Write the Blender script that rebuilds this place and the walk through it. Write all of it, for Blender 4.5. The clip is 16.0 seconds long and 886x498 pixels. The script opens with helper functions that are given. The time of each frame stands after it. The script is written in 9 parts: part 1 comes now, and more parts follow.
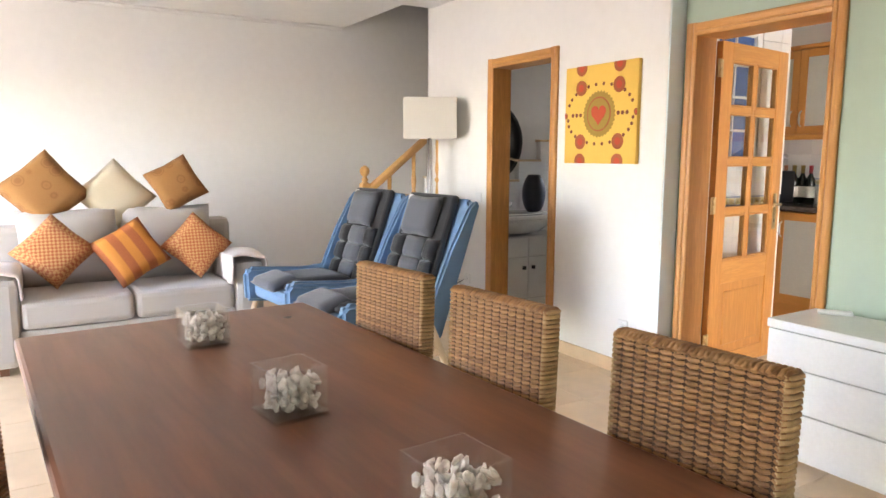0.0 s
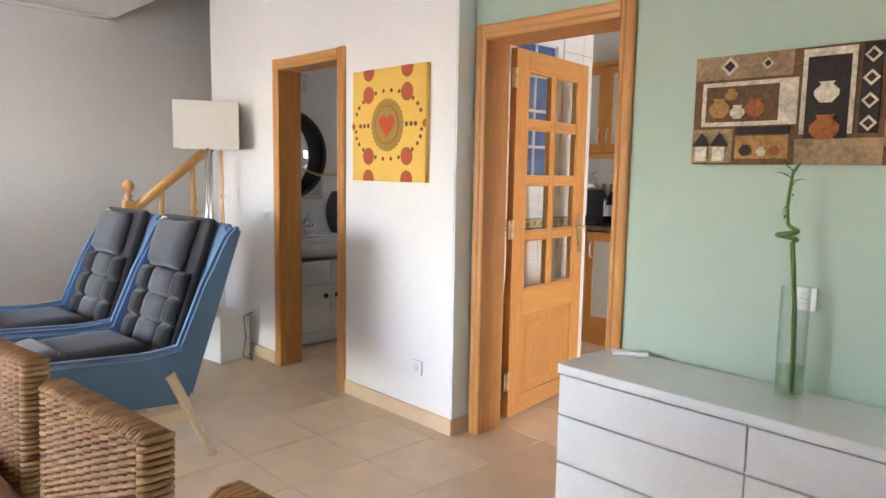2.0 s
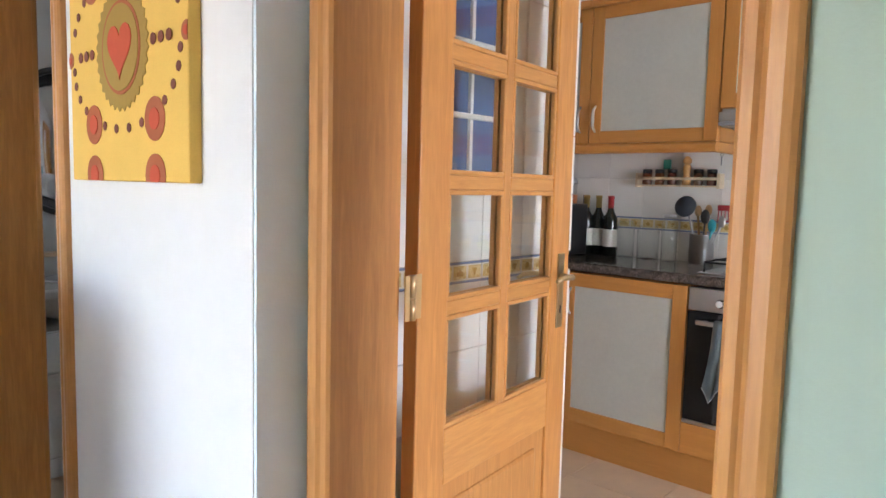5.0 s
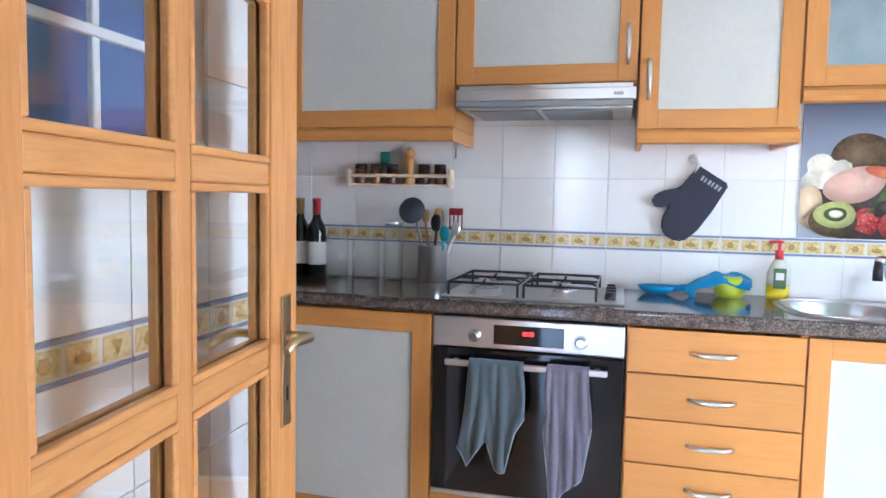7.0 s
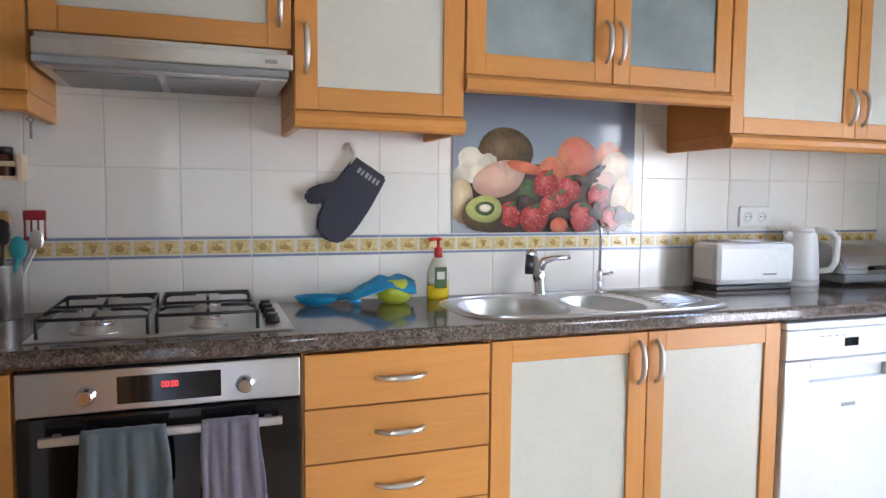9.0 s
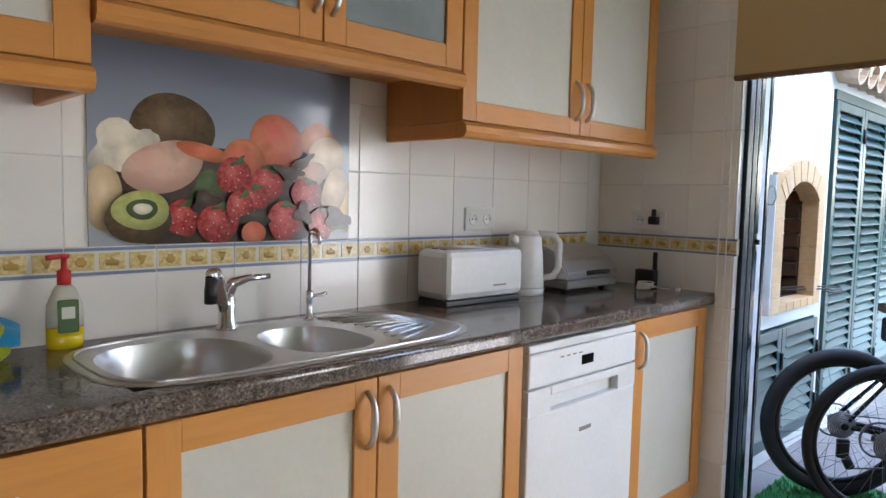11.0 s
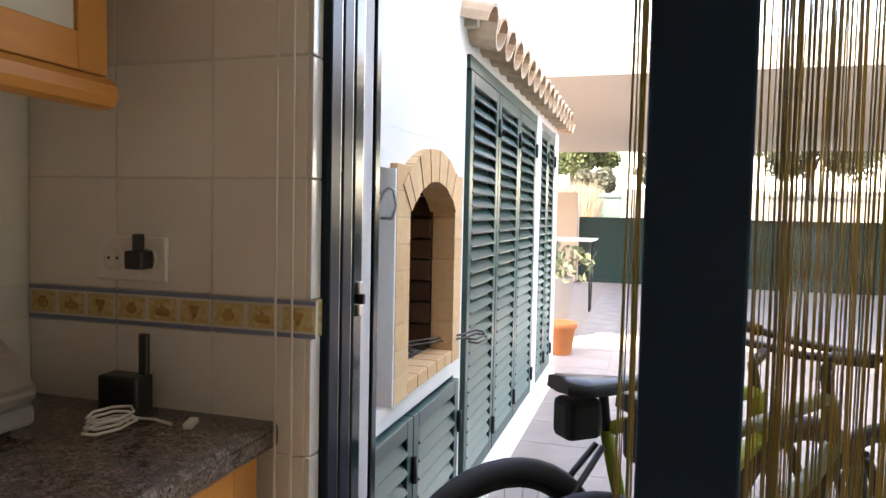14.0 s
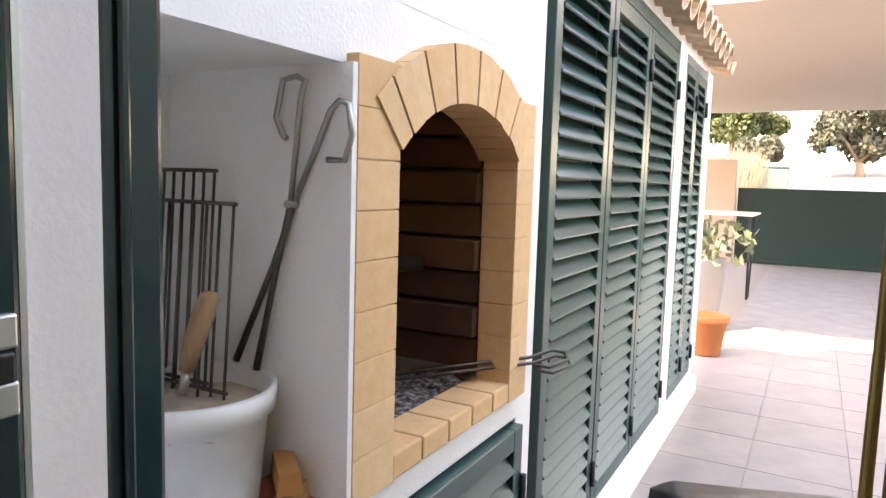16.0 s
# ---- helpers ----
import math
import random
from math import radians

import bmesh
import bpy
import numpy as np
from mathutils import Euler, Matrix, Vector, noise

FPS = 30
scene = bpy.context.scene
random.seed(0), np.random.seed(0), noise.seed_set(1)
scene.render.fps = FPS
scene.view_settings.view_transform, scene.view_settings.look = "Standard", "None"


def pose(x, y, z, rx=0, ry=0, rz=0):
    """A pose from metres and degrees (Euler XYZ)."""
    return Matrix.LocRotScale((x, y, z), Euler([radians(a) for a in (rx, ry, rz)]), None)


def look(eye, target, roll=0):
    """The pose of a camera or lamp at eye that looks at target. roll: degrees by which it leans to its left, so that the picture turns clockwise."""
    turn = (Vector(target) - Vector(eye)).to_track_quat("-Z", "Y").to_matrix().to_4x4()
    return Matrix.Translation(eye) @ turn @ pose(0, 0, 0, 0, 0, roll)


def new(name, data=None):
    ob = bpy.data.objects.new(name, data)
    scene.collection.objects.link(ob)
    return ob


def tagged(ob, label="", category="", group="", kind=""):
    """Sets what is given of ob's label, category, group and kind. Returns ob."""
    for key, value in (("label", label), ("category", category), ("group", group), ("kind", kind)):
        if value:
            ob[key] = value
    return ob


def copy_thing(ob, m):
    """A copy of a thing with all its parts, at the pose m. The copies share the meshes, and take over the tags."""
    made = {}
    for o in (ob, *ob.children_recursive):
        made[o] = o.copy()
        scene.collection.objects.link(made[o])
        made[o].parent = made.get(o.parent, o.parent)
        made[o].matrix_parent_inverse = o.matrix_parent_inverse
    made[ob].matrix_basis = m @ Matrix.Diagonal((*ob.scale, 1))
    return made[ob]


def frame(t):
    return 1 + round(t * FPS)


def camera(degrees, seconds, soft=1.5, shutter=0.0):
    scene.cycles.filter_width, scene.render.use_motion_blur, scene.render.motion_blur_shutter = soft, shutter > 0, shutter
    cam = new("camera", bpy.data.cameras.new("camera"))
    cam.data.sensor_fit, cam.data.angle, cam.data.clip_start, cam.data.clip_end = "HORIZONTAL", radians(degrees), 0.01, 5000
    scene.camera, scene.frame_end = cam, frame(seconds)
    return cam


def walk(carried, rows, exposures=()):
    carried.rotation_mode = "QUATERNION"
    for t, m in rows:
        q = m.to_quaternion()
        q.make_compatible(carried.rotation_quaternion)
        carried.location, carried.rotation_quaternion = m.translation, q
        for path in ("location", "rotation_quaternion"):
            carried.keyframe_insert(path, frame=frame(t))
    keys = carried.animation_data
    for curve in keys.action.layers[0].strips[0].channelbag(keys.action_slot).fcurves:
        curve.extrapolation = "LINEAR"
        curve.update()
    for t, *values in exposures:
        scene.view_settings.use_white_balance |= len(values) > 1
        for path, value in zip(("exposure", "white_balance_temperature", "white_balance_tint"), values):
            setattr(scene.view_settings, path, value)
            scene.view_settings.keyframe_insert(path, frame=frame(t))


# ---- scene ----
cam = camera(66.1, 16.0)
PATH = [
    (0, (2.66, -5.192, 1.318), (0.97, -4.157, 1.049), 0.2),
    (0.5, (2.649, -5.073, 1.34), (1.043, -3.912, 1.074), 0.5),
    (1, (2.609, -4.961, 1.37), (1.086, -3.691, 1.112), 0.7),
    (1.5, (2.518, -4.755, 1.391), (1.067, -3.4, 1.151), 0.9),
    (2, (2.411, -4.515, 1.344), (0.984, -3.133, 1.114), 1.0),
    (2.5, (2.261, -4.15, 1.342), (0.843, -2.757, 1.117), 1.0),
    (3, (2.076, -3.856, 1.33), (0.658, -2.465, 1.104), 1.1),
    (3.2, (1.989, -3.736, 1.334), (0.566, -2.348, 1.112), 1.1),
    (5.3, (1.022, -2.726, 1.275), (-0.259, -1.2, 1.108), 1.5),
    (5.5, (0.946, -2.646, 1.27), (-0.251, -1.052, 1.103), 1.5),
    (6, (0.791, -2.429, 1.276), (-0.21, -0.704, 1.118), 1.3),
    (6.5, (0.693, -2.264, 1.264), (-0.093, -0.431, 1.113), 1.3),
    (7, (0.582, -2.13, 1.261), (0.079, -0.199, 1.115), 1.1),
    (7.5, (0.518, -2.019, 1.255), (0.321, -0.033, 1.113), 0.9),
    (8, (0.457, -1.897, 1.252), (0.568, 0.095, 1.107), 0.7),
    (8.5, (0.411, -1.778, 1.268), (0.828, 0.172, 1.114), 0.7),
    (9, (0.395, -1.662, 1.272), (1.055, 0.22, 1.12), 0.5),
    (9.2, (0.407, -1.602, 1.271), (1.157, 0.246, 1.118), 0.5),
    (11.3, (0.793, -1.058, 1.279), (2.281, 0.27, 1.134), 1.2),
    (11.5, (0.874, -0.991, 1.276), (2.426, 0.264, 1.134), 1.1),
    (12, (1.1, -0.847, 1.315), (2.775, 0.235, 1.155), 1.5),
    (12.5, (1.34, -0.757, 1.298), (3.123, 0.139, 1.142), 1.5),
    (13, (1.594, -0.688, 1.312), (3.458, 0.023, 1.172), 1.5),
    (13.5, (1.893, -0.643, 1.285), (3.803, -0.060, 1.181), 1.3),
    (14, (2.215, -0.622, 1.296), (4.128, -0.053, 1.192), 1.2),
    (14.5, (2.551, -0.6, 1.277), (4.461, -0.016, 1.163), 0.7),
    (15, (2.796, -0.569, 1.261), (4.687, 0.071, 1.132), 0.9),
    (15.5, (3.015, -0.548, 1.25), (4.846, 0.24, 1.1), 1.0),
    (16, (3.155, -0.546, 1.255), (4.903, 0.406, 1.056), 1.7),
]
EXPOSURES = [(0, 5.7, 7400, 20), (1.0, 5.65, 7300, 20), (2.0, 5.5, 6900, 21), (3.2, 5.55, 6800, 22), (5.3, 5.52, 6150, 18), (6.0, 5.85, 5800, 17), (7.0, 5.8, 5400, 17), (8.5, 5.35, 6000, 18), (9.2, 5.03, 6250, 18), (11.3, 4.38, 6750, 17), (12.5, 4.25, 7500, 19), (13.5, 3.95, 8500, 22), (14.5, 3.95, 9100, 25), (16.0, 3.95, 9800, 28)]
walk(cam, [(t, look(eye, target, roll)) for t, eye, target, roll in PATH], EXPOSURES)

# ---- world, sun, large lights ----
SUN_UP, SUN_TURN = radians(55), radians(298)
world = bpy.data.worlds.new("sky")
scene.world = world
world.use_nodes = True
sky = world.node_tree.nodes.new("ShaderNodeTexSky")
sky.sky_type, sky.sun_disc = "NISHITA", False
sky.sun_elevation, sky.sun_rotation = SUN_UP, SUN_TURN
backdrop = world.node_tree.nodes["Background"]
world.node_tree.links.new(sky.outputs[0], backdrop.inputs[0])
backdrop.inputs[1].default_value = 0.15
sun = new("sun", bpy.data.lights.new("sun", "SUN"))
sun.data.energy, sun.data.angle, sun.data.color = 2.0, radians(0.5), (1.0, 0.95, 0.87)
# a high sun in the west, behind the house
sun.matrix_world = look((0, 0, 0), (-math.sin(SUN_TURN) * math.cos(SUN_UP), -math.cos(SUN_TURN) * math.cos(SUN_UP), -math.sin(SUN_UP)))


def window_light(name, x, y, z, target, w, h, watts, spread=180):
    lamp = new(name, bpy.data.lights.new(name, "AREA"))
    lamp.data.shape, lamp.data.size, lamp.data.size_y = "RECTANGLE", w, h
    lamp.data.energy, lamp.data.color = watts, (0.93, 0.97, 1.0)
    lamp.data.spread = radians(spread)
    lamp.matrix_world = look((x, y, z), target)


window_light("patio_window_light", -1.2, -7.95, 1.3, (-1.2, 0, -1.0), 2.1, 1.9, 0.95)
window_light("side_window_light", 5.45, -4.4, 1.4, (0, -4.4, 1.2), 2.2, 1.7, 27)
# fill lamp added in an unseen stretch of the terrace door opening
window_light("terrace_door_fill", 3.28, -1.47, 1.1, (1.4, -0.79, 1.05), 0.6, 1.9, 1.25, 150)
# fill lamp in an invented opening; the bathroom's own light source is unknown
window_light("bathroom_fill", -1.95, 0.60, 1.5, (-1.95, -1.5, 0.9), 0.24, 0.34, 0.08)

# ---- materials ----
def rgb(c):
    return (c[0], c[1], c[2], 1.0)


class Mat:
    """A node material with a Principled surface and short ways to add to it."""

    def __init__(self, name, base, rough=0.5, metal=0.0, **more):
        self.m = bpy.data.materials.new(name)
        self.m.use_nodes = True
        self.t = self.m.node_tree
        self.p = self.t.nodes["Principled BSDF"]
        self.p.inputs["Base Color"].default_value = rgb(base)
        self.p.inputs["Roughness"].default_value = rough
        self.p.inputs["Metallic"].default_value = metal
        for key, value in more.items():
            self.p.inputs[key.replace("_", " ")].default_value = value
        self.base = base
        self.at = self.t.nodes.new("ShaderNodeTexCoord").outputs["Object"]

    def node(self, kind, **values):
        n = self.t.nodes.new(kind)
        for key, value in values.items():
            n.inputs[key].default_value = value
        return n

    def link(self, a, b):
        self.t.links.new(a, b)

    def stretch(self, sx, sy, sz, source=None):
        n = self.node("ShaderNodeMapping", Scale=(sx, sy, sz))
        self.link(source or self.at, n.inputs["Vector"])
        return n.outputs[0]

    def noise(self, scale, detail=4.0, at=None, rough=0.55):
        n = self.node("ShaderNodeTexNoise", Scale=scale, Detail=detail, Roughness=rough)
        self.link(at or self.at, n.inputs["Vector"])
        return n.outputs["Fac"]

    def ramp(self, fac, stops):
        n = self.t.nodes.new("ShaderNodeValToRGB")
        e = n.color_ramp.elements
        while len(e) < len(stops):
            e.new(0.5)
        for el, (pos, col) in zip(e, stops):
            el.position, el.color = pos, rgb(col)
        self.link(fac, n.inputs[0])
        return n.outputs[0]

    def mix(self, fac, a, b, blend="MIX"):
        n = self.t.nodes.new("ShaderNodeMix")
        n.data_type, n.blend_type = "RGBA", blend
        for socket, v in ((n.inputs[0], fac), (n.inputs[6], a), (n.inputs[7], b)):
            if isinstance(v, (tuple, list)):
                socket.default_value = rgb(v)
            elif isinstance(v, (int, float)):
                socket.default_value = v
            else:
                self.link(v, socket)
        return n.outputs[2]

    def color(self, out):
        self.link(out, self.p.inputs["Base Color"])
        return self

    def mottle(self, scale, amount, scale2=None):
        """Tone that drifts by amount at one or two scales."""
        b = self.base
        lo, hi = [c * (1 - amount) for c in b], [min(1, c * (1 + amount)) for c in b]
        out = self.ramp(self.noise(scale), [(0.3, lo), (0.7, hi)])
        if scale2:
            out = self.mix(0.5, out, self.ramp(self.noise(scale2, 6), [(0.3, lo), (0.7, hi)]))
        return self.color(out)

    def bump(self, height, strength, distance=0.01):
        n = self.node("ShaderNodeBump", Strength=strength, Distance=distance)
        self.link(height, n.inputs["Height"])
        self.link(n.outputs[0], self.p.inputs["Normal"])
        return self

    def gloss(self, scale, lo, hi, at=None):
        n = self.node("ShaderNodeMapRange")
        n.inputs["To Min"].default_value, n.inputs["To Max"].default_value = lo, hi
        self.link(self.noise(scale, at=at), n.inputs[0])
        self.link(n.outputs[0], self.p.inputs["Roughness"])
        return self

    def random(self):
        return self.t.nodes.new("ShaderNodeObjectInfo").outputs["Random"]


def painted(name, base, bump=0.15):
    m = Mat(name, base, 0.75).mottle(0.9, 0.03, 14)
    m.bump(m.noise(160, 3), bump, 0.003)
    return m.m


def wood(name, light, dark, rough=0.35, along="z", scale=1.0):
    m = Mat(name, light, rough)
    s = {"x": (1.2, 14, 14), "y": (14, 1.2, 14), "z": (14, 14, 1.2)}[along]
    at = m.stretch(*[c * scale for c in s])
    rings = m.noise(2.2, 8, at, 0.62)
    mid = [(a + b) / 2 for a, b in zip(light, dark)]
    col = m.ramp(rings, [(0.32, light), (0.52, mid), (0.6, light), (0.78, dark)])
    fine = m.noise(9, 4, m.stretch(*[c * scale * 2 for c in s]))
    col = m.mix(0.22, col, m.ramp(fine, [(0.35, dark), (0.65, light)]))
    tone = m.ramp(m.random(), [(0.0, (0.93, 0.93, 0.93)), (1.0, (1.05, 1.04, 1.02))])
    m.color(m.mix(1.0, col, tone, "MULTIPLY"))
    m.gloss(3, rough - 0.06, rough + 0.1, at)
    m.bump(rings, 0.06, 0.002)
    return m.m


def fabric(name, base, weave=420, rough=0.95, amount=0.12):
    m = Mat(name, base, rough)
    m.mottle(3, amount * 0.6, weave * 0.5)
    m.p.inputs["Sheen Weight"].default_value = 0.25
    m.bump(m.noise(weave, 2), 0.35, 0.002)
    return m.m


def metal(name, base, rough=0.3, brushed=None):
    m = Mat(name, base, rough, 1.0)
    at = m.stretch(*brushed) if brushed else m.at
    m.gloss(6, max(0.05, rough - 0.08), rough + 0.1, at)
    m.bump(m.noise(30, 3, at), 0.02, 0.001)
    return m.m


def plain(name, base, rough=0.5, metal_part=0.0, **more):
    m = Mat(name, base, rough, metal_part, **more)
    m.mottle(6, 0.05, 60)
    return m.m


def clear_glass(name, tint=(0.97, 0.99, 0.98), rough=0.0):
    """Thin pane: mostly passes light straight through, with a mirror sheen by angle."""
    m = Mat(name, tint, 0.03)
    t = m.t
    clear, shine, mixer = (t.nodes.new("ShaderNodeBsdf" + k) for k in ("Transparent", "Glossy", "Diffuse"))
    clear.inputs[0].default_value = rgb(tint)
    shine.inputs["Roughness"].default_value = 0.02 + rough
    face = t.nodes.new("ShaderNodeLayerWeight")
    steep = t.nodes.new("ShaderNodeMath")
    steep.operation = "POWER"
    steep.inputs[1].default_value = 4.0
    t.links.new(face.outputs["Facing"], steep.inputs[0])
    fres = t.nodes.new("ShaderNodeMapRange")
    fres.inputs["To Min"].default_value, fres.inputs["To Max"].default_value = 0.05, 0.85
    t.links.new(steep.outputs[0], fres.inputs[0])
    blend = t.nodes.new("ShaderNodeMixShader")
    t.links.new(fres.outputs[0], blend.inputs[0])
    t.links.new(clear.outputs[0], blend.inputs[1])
    t.links.new(shine.outputs[0], blend.inputs[2])
    t.nodes.remove(mixer)
    t.links.new(blend.outputs[0], t.nodes["Material Output"].inputs[0])
    return m.m


WHITE_WALL = painted("white_wall_paint", (0.80, 0.79, 0.77))
GREEN_WALL = painted("pale_green_paint", (0.42, 0.52, 0.42))
PALE_BLUE = painted("pale_blue_paint", (0.76, 0.85, 0.87))
CEILING = painted("ceiling_paint", (0.82, 0.81, 0.79))
OAK = wood("oak_upright", (0.67, 0.32, 0.095), (0.42, 0.17, 0.045), scale=0.6)
OAK_X = wood("oak_along_x", (0.67, 0.33, 0.10), (0.48, 0.21, 0.06), along="x")
OAK_Y = wood("oak_along_y", (0.67, 0.33, 0.10), (0.48, 0.21, 0.06), along="y")
UNIT = wood("cabinet_beech", (0.62, 0.275, 0.068), (0.52, 0.215, 0.052), 0.38, scale=0.6)
UNIT_X = wood("cabinet_beech_along_x", (0.62, 0.275, 0.068), (0.52, 0.215, 0.052), 0.38, "x", 0.6)
RAIL = wood("pine_rail", (0.66, 0.37, 0.13), (0.5, 0.24, 0.07), 0.35)
PALE_WOOD = wood("pale_birch", (0.76, 0.62, 0.44), (0.66, 0.5, 0.32), 0.5)
PANEL = plain("cream_laminate", (0.57, 0.56, 0.50), 0.45)
STEEL = metal("brushed_steel", (0.62, 0.62, 0.62), 0.3, (2, 40, 40))
CHROME = metal("chrome", (0.72, 0.72, 0.74), 0.1)
NICKEL = metal("satin_nickel", (0.66, 0.65, 0.63), 0.3)
BRASS = metal("worn_brass", (0.66, 0.52, 0.30), 0.32)
BLACK = plain("black_enamel", (0.015, 0.015, 0.017), 0.35)
BLACK_GLASS = plain("black_oven_glass", (0.008, 0.008, 0.009), 0.06)
WHITE_PLASTIC = plain("white_plastic", (0.78, 0.78, 0.77), 0.3)
WHITE_ENAMEL = plain("white_enamel", (0.74, 0.76, 0.79), 0.28)
CERAMIC = plain("white_ceramic", (0.84, 0.84, 0.83), 0.12)
GREY_PLASTIC = plain("grey_plastic", (0.25, 0.26, 0.27), 0.45)
GLASS = clear_glass("clear_glass")
WAX_GLASS = clear_glass("bowl_glass", (0.985, 0.995, 0.99))
LACQUER = plain("white_lacquer", (0.77, 0.78, 0.77), 0.22)
GREEN_METAL = plain("dark_green_lacquer", (0.024, 0.078, 0.070), 0.3)
DOOR_FRAME = plain("dark_green_aluminium", (0.006, 0.017, 0.029), 0.3, Specular_IOR_Level=0.18)
FRAME_GREEN = plain("green_lacquered_aluminium", (0.006, 0.027, 0.027), 0.16)
GATE_GREEN = plain("deep_green_sheet", (0.007, 0.028, 0.028), 0.4, Specular_IOR_Level=0.2)
STUCCO = painted("white_render", (0.80, 0.80, 0.78), 0.4)
GROUT = plain("tile_grout", (0.55, 0.53, 0.50), 0.85)
WALL_GROUT = plain("wall_tile_grout", (0.72, 0.70, 0.68), 0.8)


def tile_material(name, base, rough, amount=0.05, relief=0.02):
    m = Mat(name, base, rough)
    b = m.base
    cloud = m.ramp(m.noise(5, 5), [(0.3, [c * (1 - amount) for c in b]), (0.7, [min(1, c * (1 + amount)) for c in b])])
    tone = m.ramp(m.random(), [(0.0, (0.95, 0.95, 0.95)), (1.0, (1.04, 1.04, 1.03))])
    m.color(m.mix(1.0, cloud, tone, "MULTIPLY"))
    m.gloss(7, rough - 0.04, rough + 0.08)
    m.bump(m.noise(18, 3), relief, 0.004)
    return m.m


FLOOR_TILE = tile_material("beige_floor_tile", (0.68, 0.50, 0.325), 0.32, 0.08)
WALL_TILE = tile_material("white_wall_tile", (0.83, 0.81, 0.78), 0.13, 0.02, 0.03)
PATIO_TILE = tile_material("patio_tile", (0.32, 0.275, 0.25), 0.5, 0.12)


def granite():
    m = Mat("speckled_granite", (0.3, 0.24, 0.2), 0.1)
    v = m.t.nodes.new("ShaderNodeTexVoronoi")
    v.inputs["Scale"].default_value = 240
    m.link(m.at, v.inputs["Vector"])
    cells = m.ramp(v.outputs["Color"], [(0.15, (0.07, 0.06, 0.056)), (0.4, (0.135, 0.108, 0.096)), (0.65, (0.19, 0.16, 0.145)), (0.9, (0.28, 0.25, 0.23))])
    big = m.ramp(m.noise(45, 5), [(0.35, (0.5, 0.45, 0.42)), (0.65, (1.0, 0.95, 0.9))])
    m.color(m.mix(1.0, cells, big, "MULTIPLY"))
    return m.m


GRANITE = granite()


# ---- shapes ----
def box(bm, x0, x1, y0, y1, z0, z1, bevel=0.0, turn=None):
    """Adds a box, with its edges rounded off by bevel."""
    made = bmesh.ops.create_cube(bm, size=1.0)["verts"]
    m = Matrix.Translation(((x0 + x1) / 2, (y0 + y1) / 2, (z0 + z1) / 2)) @ Matrix.Diagonal((abs(x1 - x0), abs(y1 - y0), abs(z1 - z0), 1))
    bmesh.ops.transform(bm, matrix=m, verts=made)
    if bevel:
        edges = list({e for v in made for e in v.link_edges})
        res = bmesh.ops.bevel(bm, geom=edges, offset=bevel, segments=2, affect="EDGES", profile=0.5)
        made = list({v for f in res["faces"] for v in f.verts} | {v for v in made if v.is_valid})
    if turn is not None:
        bmesh.ops.transform(bm, matrix=turn, verts=made)
    return made


def solid(x0, x1, y0, y1, z0, z1, bevel=0.0):
    bm = bmesh.new()
    box(bm, x0, x1, y0, y1, z0, z1, bevel)
    return bm


def tube(bm, points, radius, sides=8, closed=False, cap=True):
    """A round bar along points; radius a number or one for each point."""
    pts = [Vector(p) for p in points]
    n = len(pts)
    rad = radius if isinstance(radius, (list, tuple)) else [radius] * n
    rings, side = [], None
    for i, p in enumerate(pts):
        a = pts[(i - 1) % n] if closed or i else p
        b = pts[(i + 1) % n] if closed or i < n - 1 else p
        d = (b - a).normalized() if (b - a).length > 1e-9 else Vector((0, 0, 1))
        if side is None:
            side = d.orthogonal().normalized()
        side = (side - d * side.dot(d))
        side = side.normalized() if side.length > 1e-6 else d.orthogonal().normalized()
        up = d.cross(side)
        rings.append([bm.verts.new(p + (side * math.cos(k * math.tau / sides) + up * math.sin(k * math.tau / sides)) * rad[i]) for k in range(sides)])
    for i in range(n if closed else n - 1):
        a, b = rings[i], rings[(i + 1) % n]
        for k in range(sides):
            f = bm.faces.new((a[k], a[(k + 1) % sides], b[(k + 1) % sides], b[k]))
            f.smooth = True
    if cap and not closed:
        bm.faces.new(rings[0][::-1])
        bm.faces.new(rings[-1])
    return bm


def lathe(bm, profile, x=0, y=0, z=0, sides=24, sx=1.0, sy=1.0):
    """A turned body from (radius, height) pairs."""
    rings = []
    for r, h in profile:
        rings.append([bm.verts.new((x + sx * r * math.cos(k * math.tau / sides), y + sy * r * math.sin(k * math.tau / sides), z + h)) for k in range(sides)])
    for a, b in zip(rings, rings[1:]):
        for k in range(sides):
            f = bm.faces.new((a[k], a[(k + 1) % sides], b[(k + 1) % sides], b[k]))
            f.smooth = True
    bm.faces.new(rings[0][::-1])
    bm.faces.new(rings[-1])
    return bm


def prism(bm, outline, axis, a, b):
    """A flat outline of (u, v) pairs drawn out along axis from a to b (x: u=y v=z; y: u=x v=z; z: u=x v=y)."""
    def put(u, v, w):
        return {"x": (w, u, v), "y": (u, w, v), "z": (u, v, w)}[axis]
    lo = [bm.verts.new(put(u, v, a)) for u, v in outline]
    hi = [bm.verts.new(put(u, v, b)) for u, v in outline]
    n = len(outline)
    bm.faces.new(lo)
    bm.faces.new(hi[::-1])
    for i in range(n):
        bm.faces.new((lo[i], hi[i], hi[(i + 1) % n], lo[(i + 1) % n]))
    bmesh.ops.recalc_face_normals(bm, faces=bm.faces[:])
    return bm


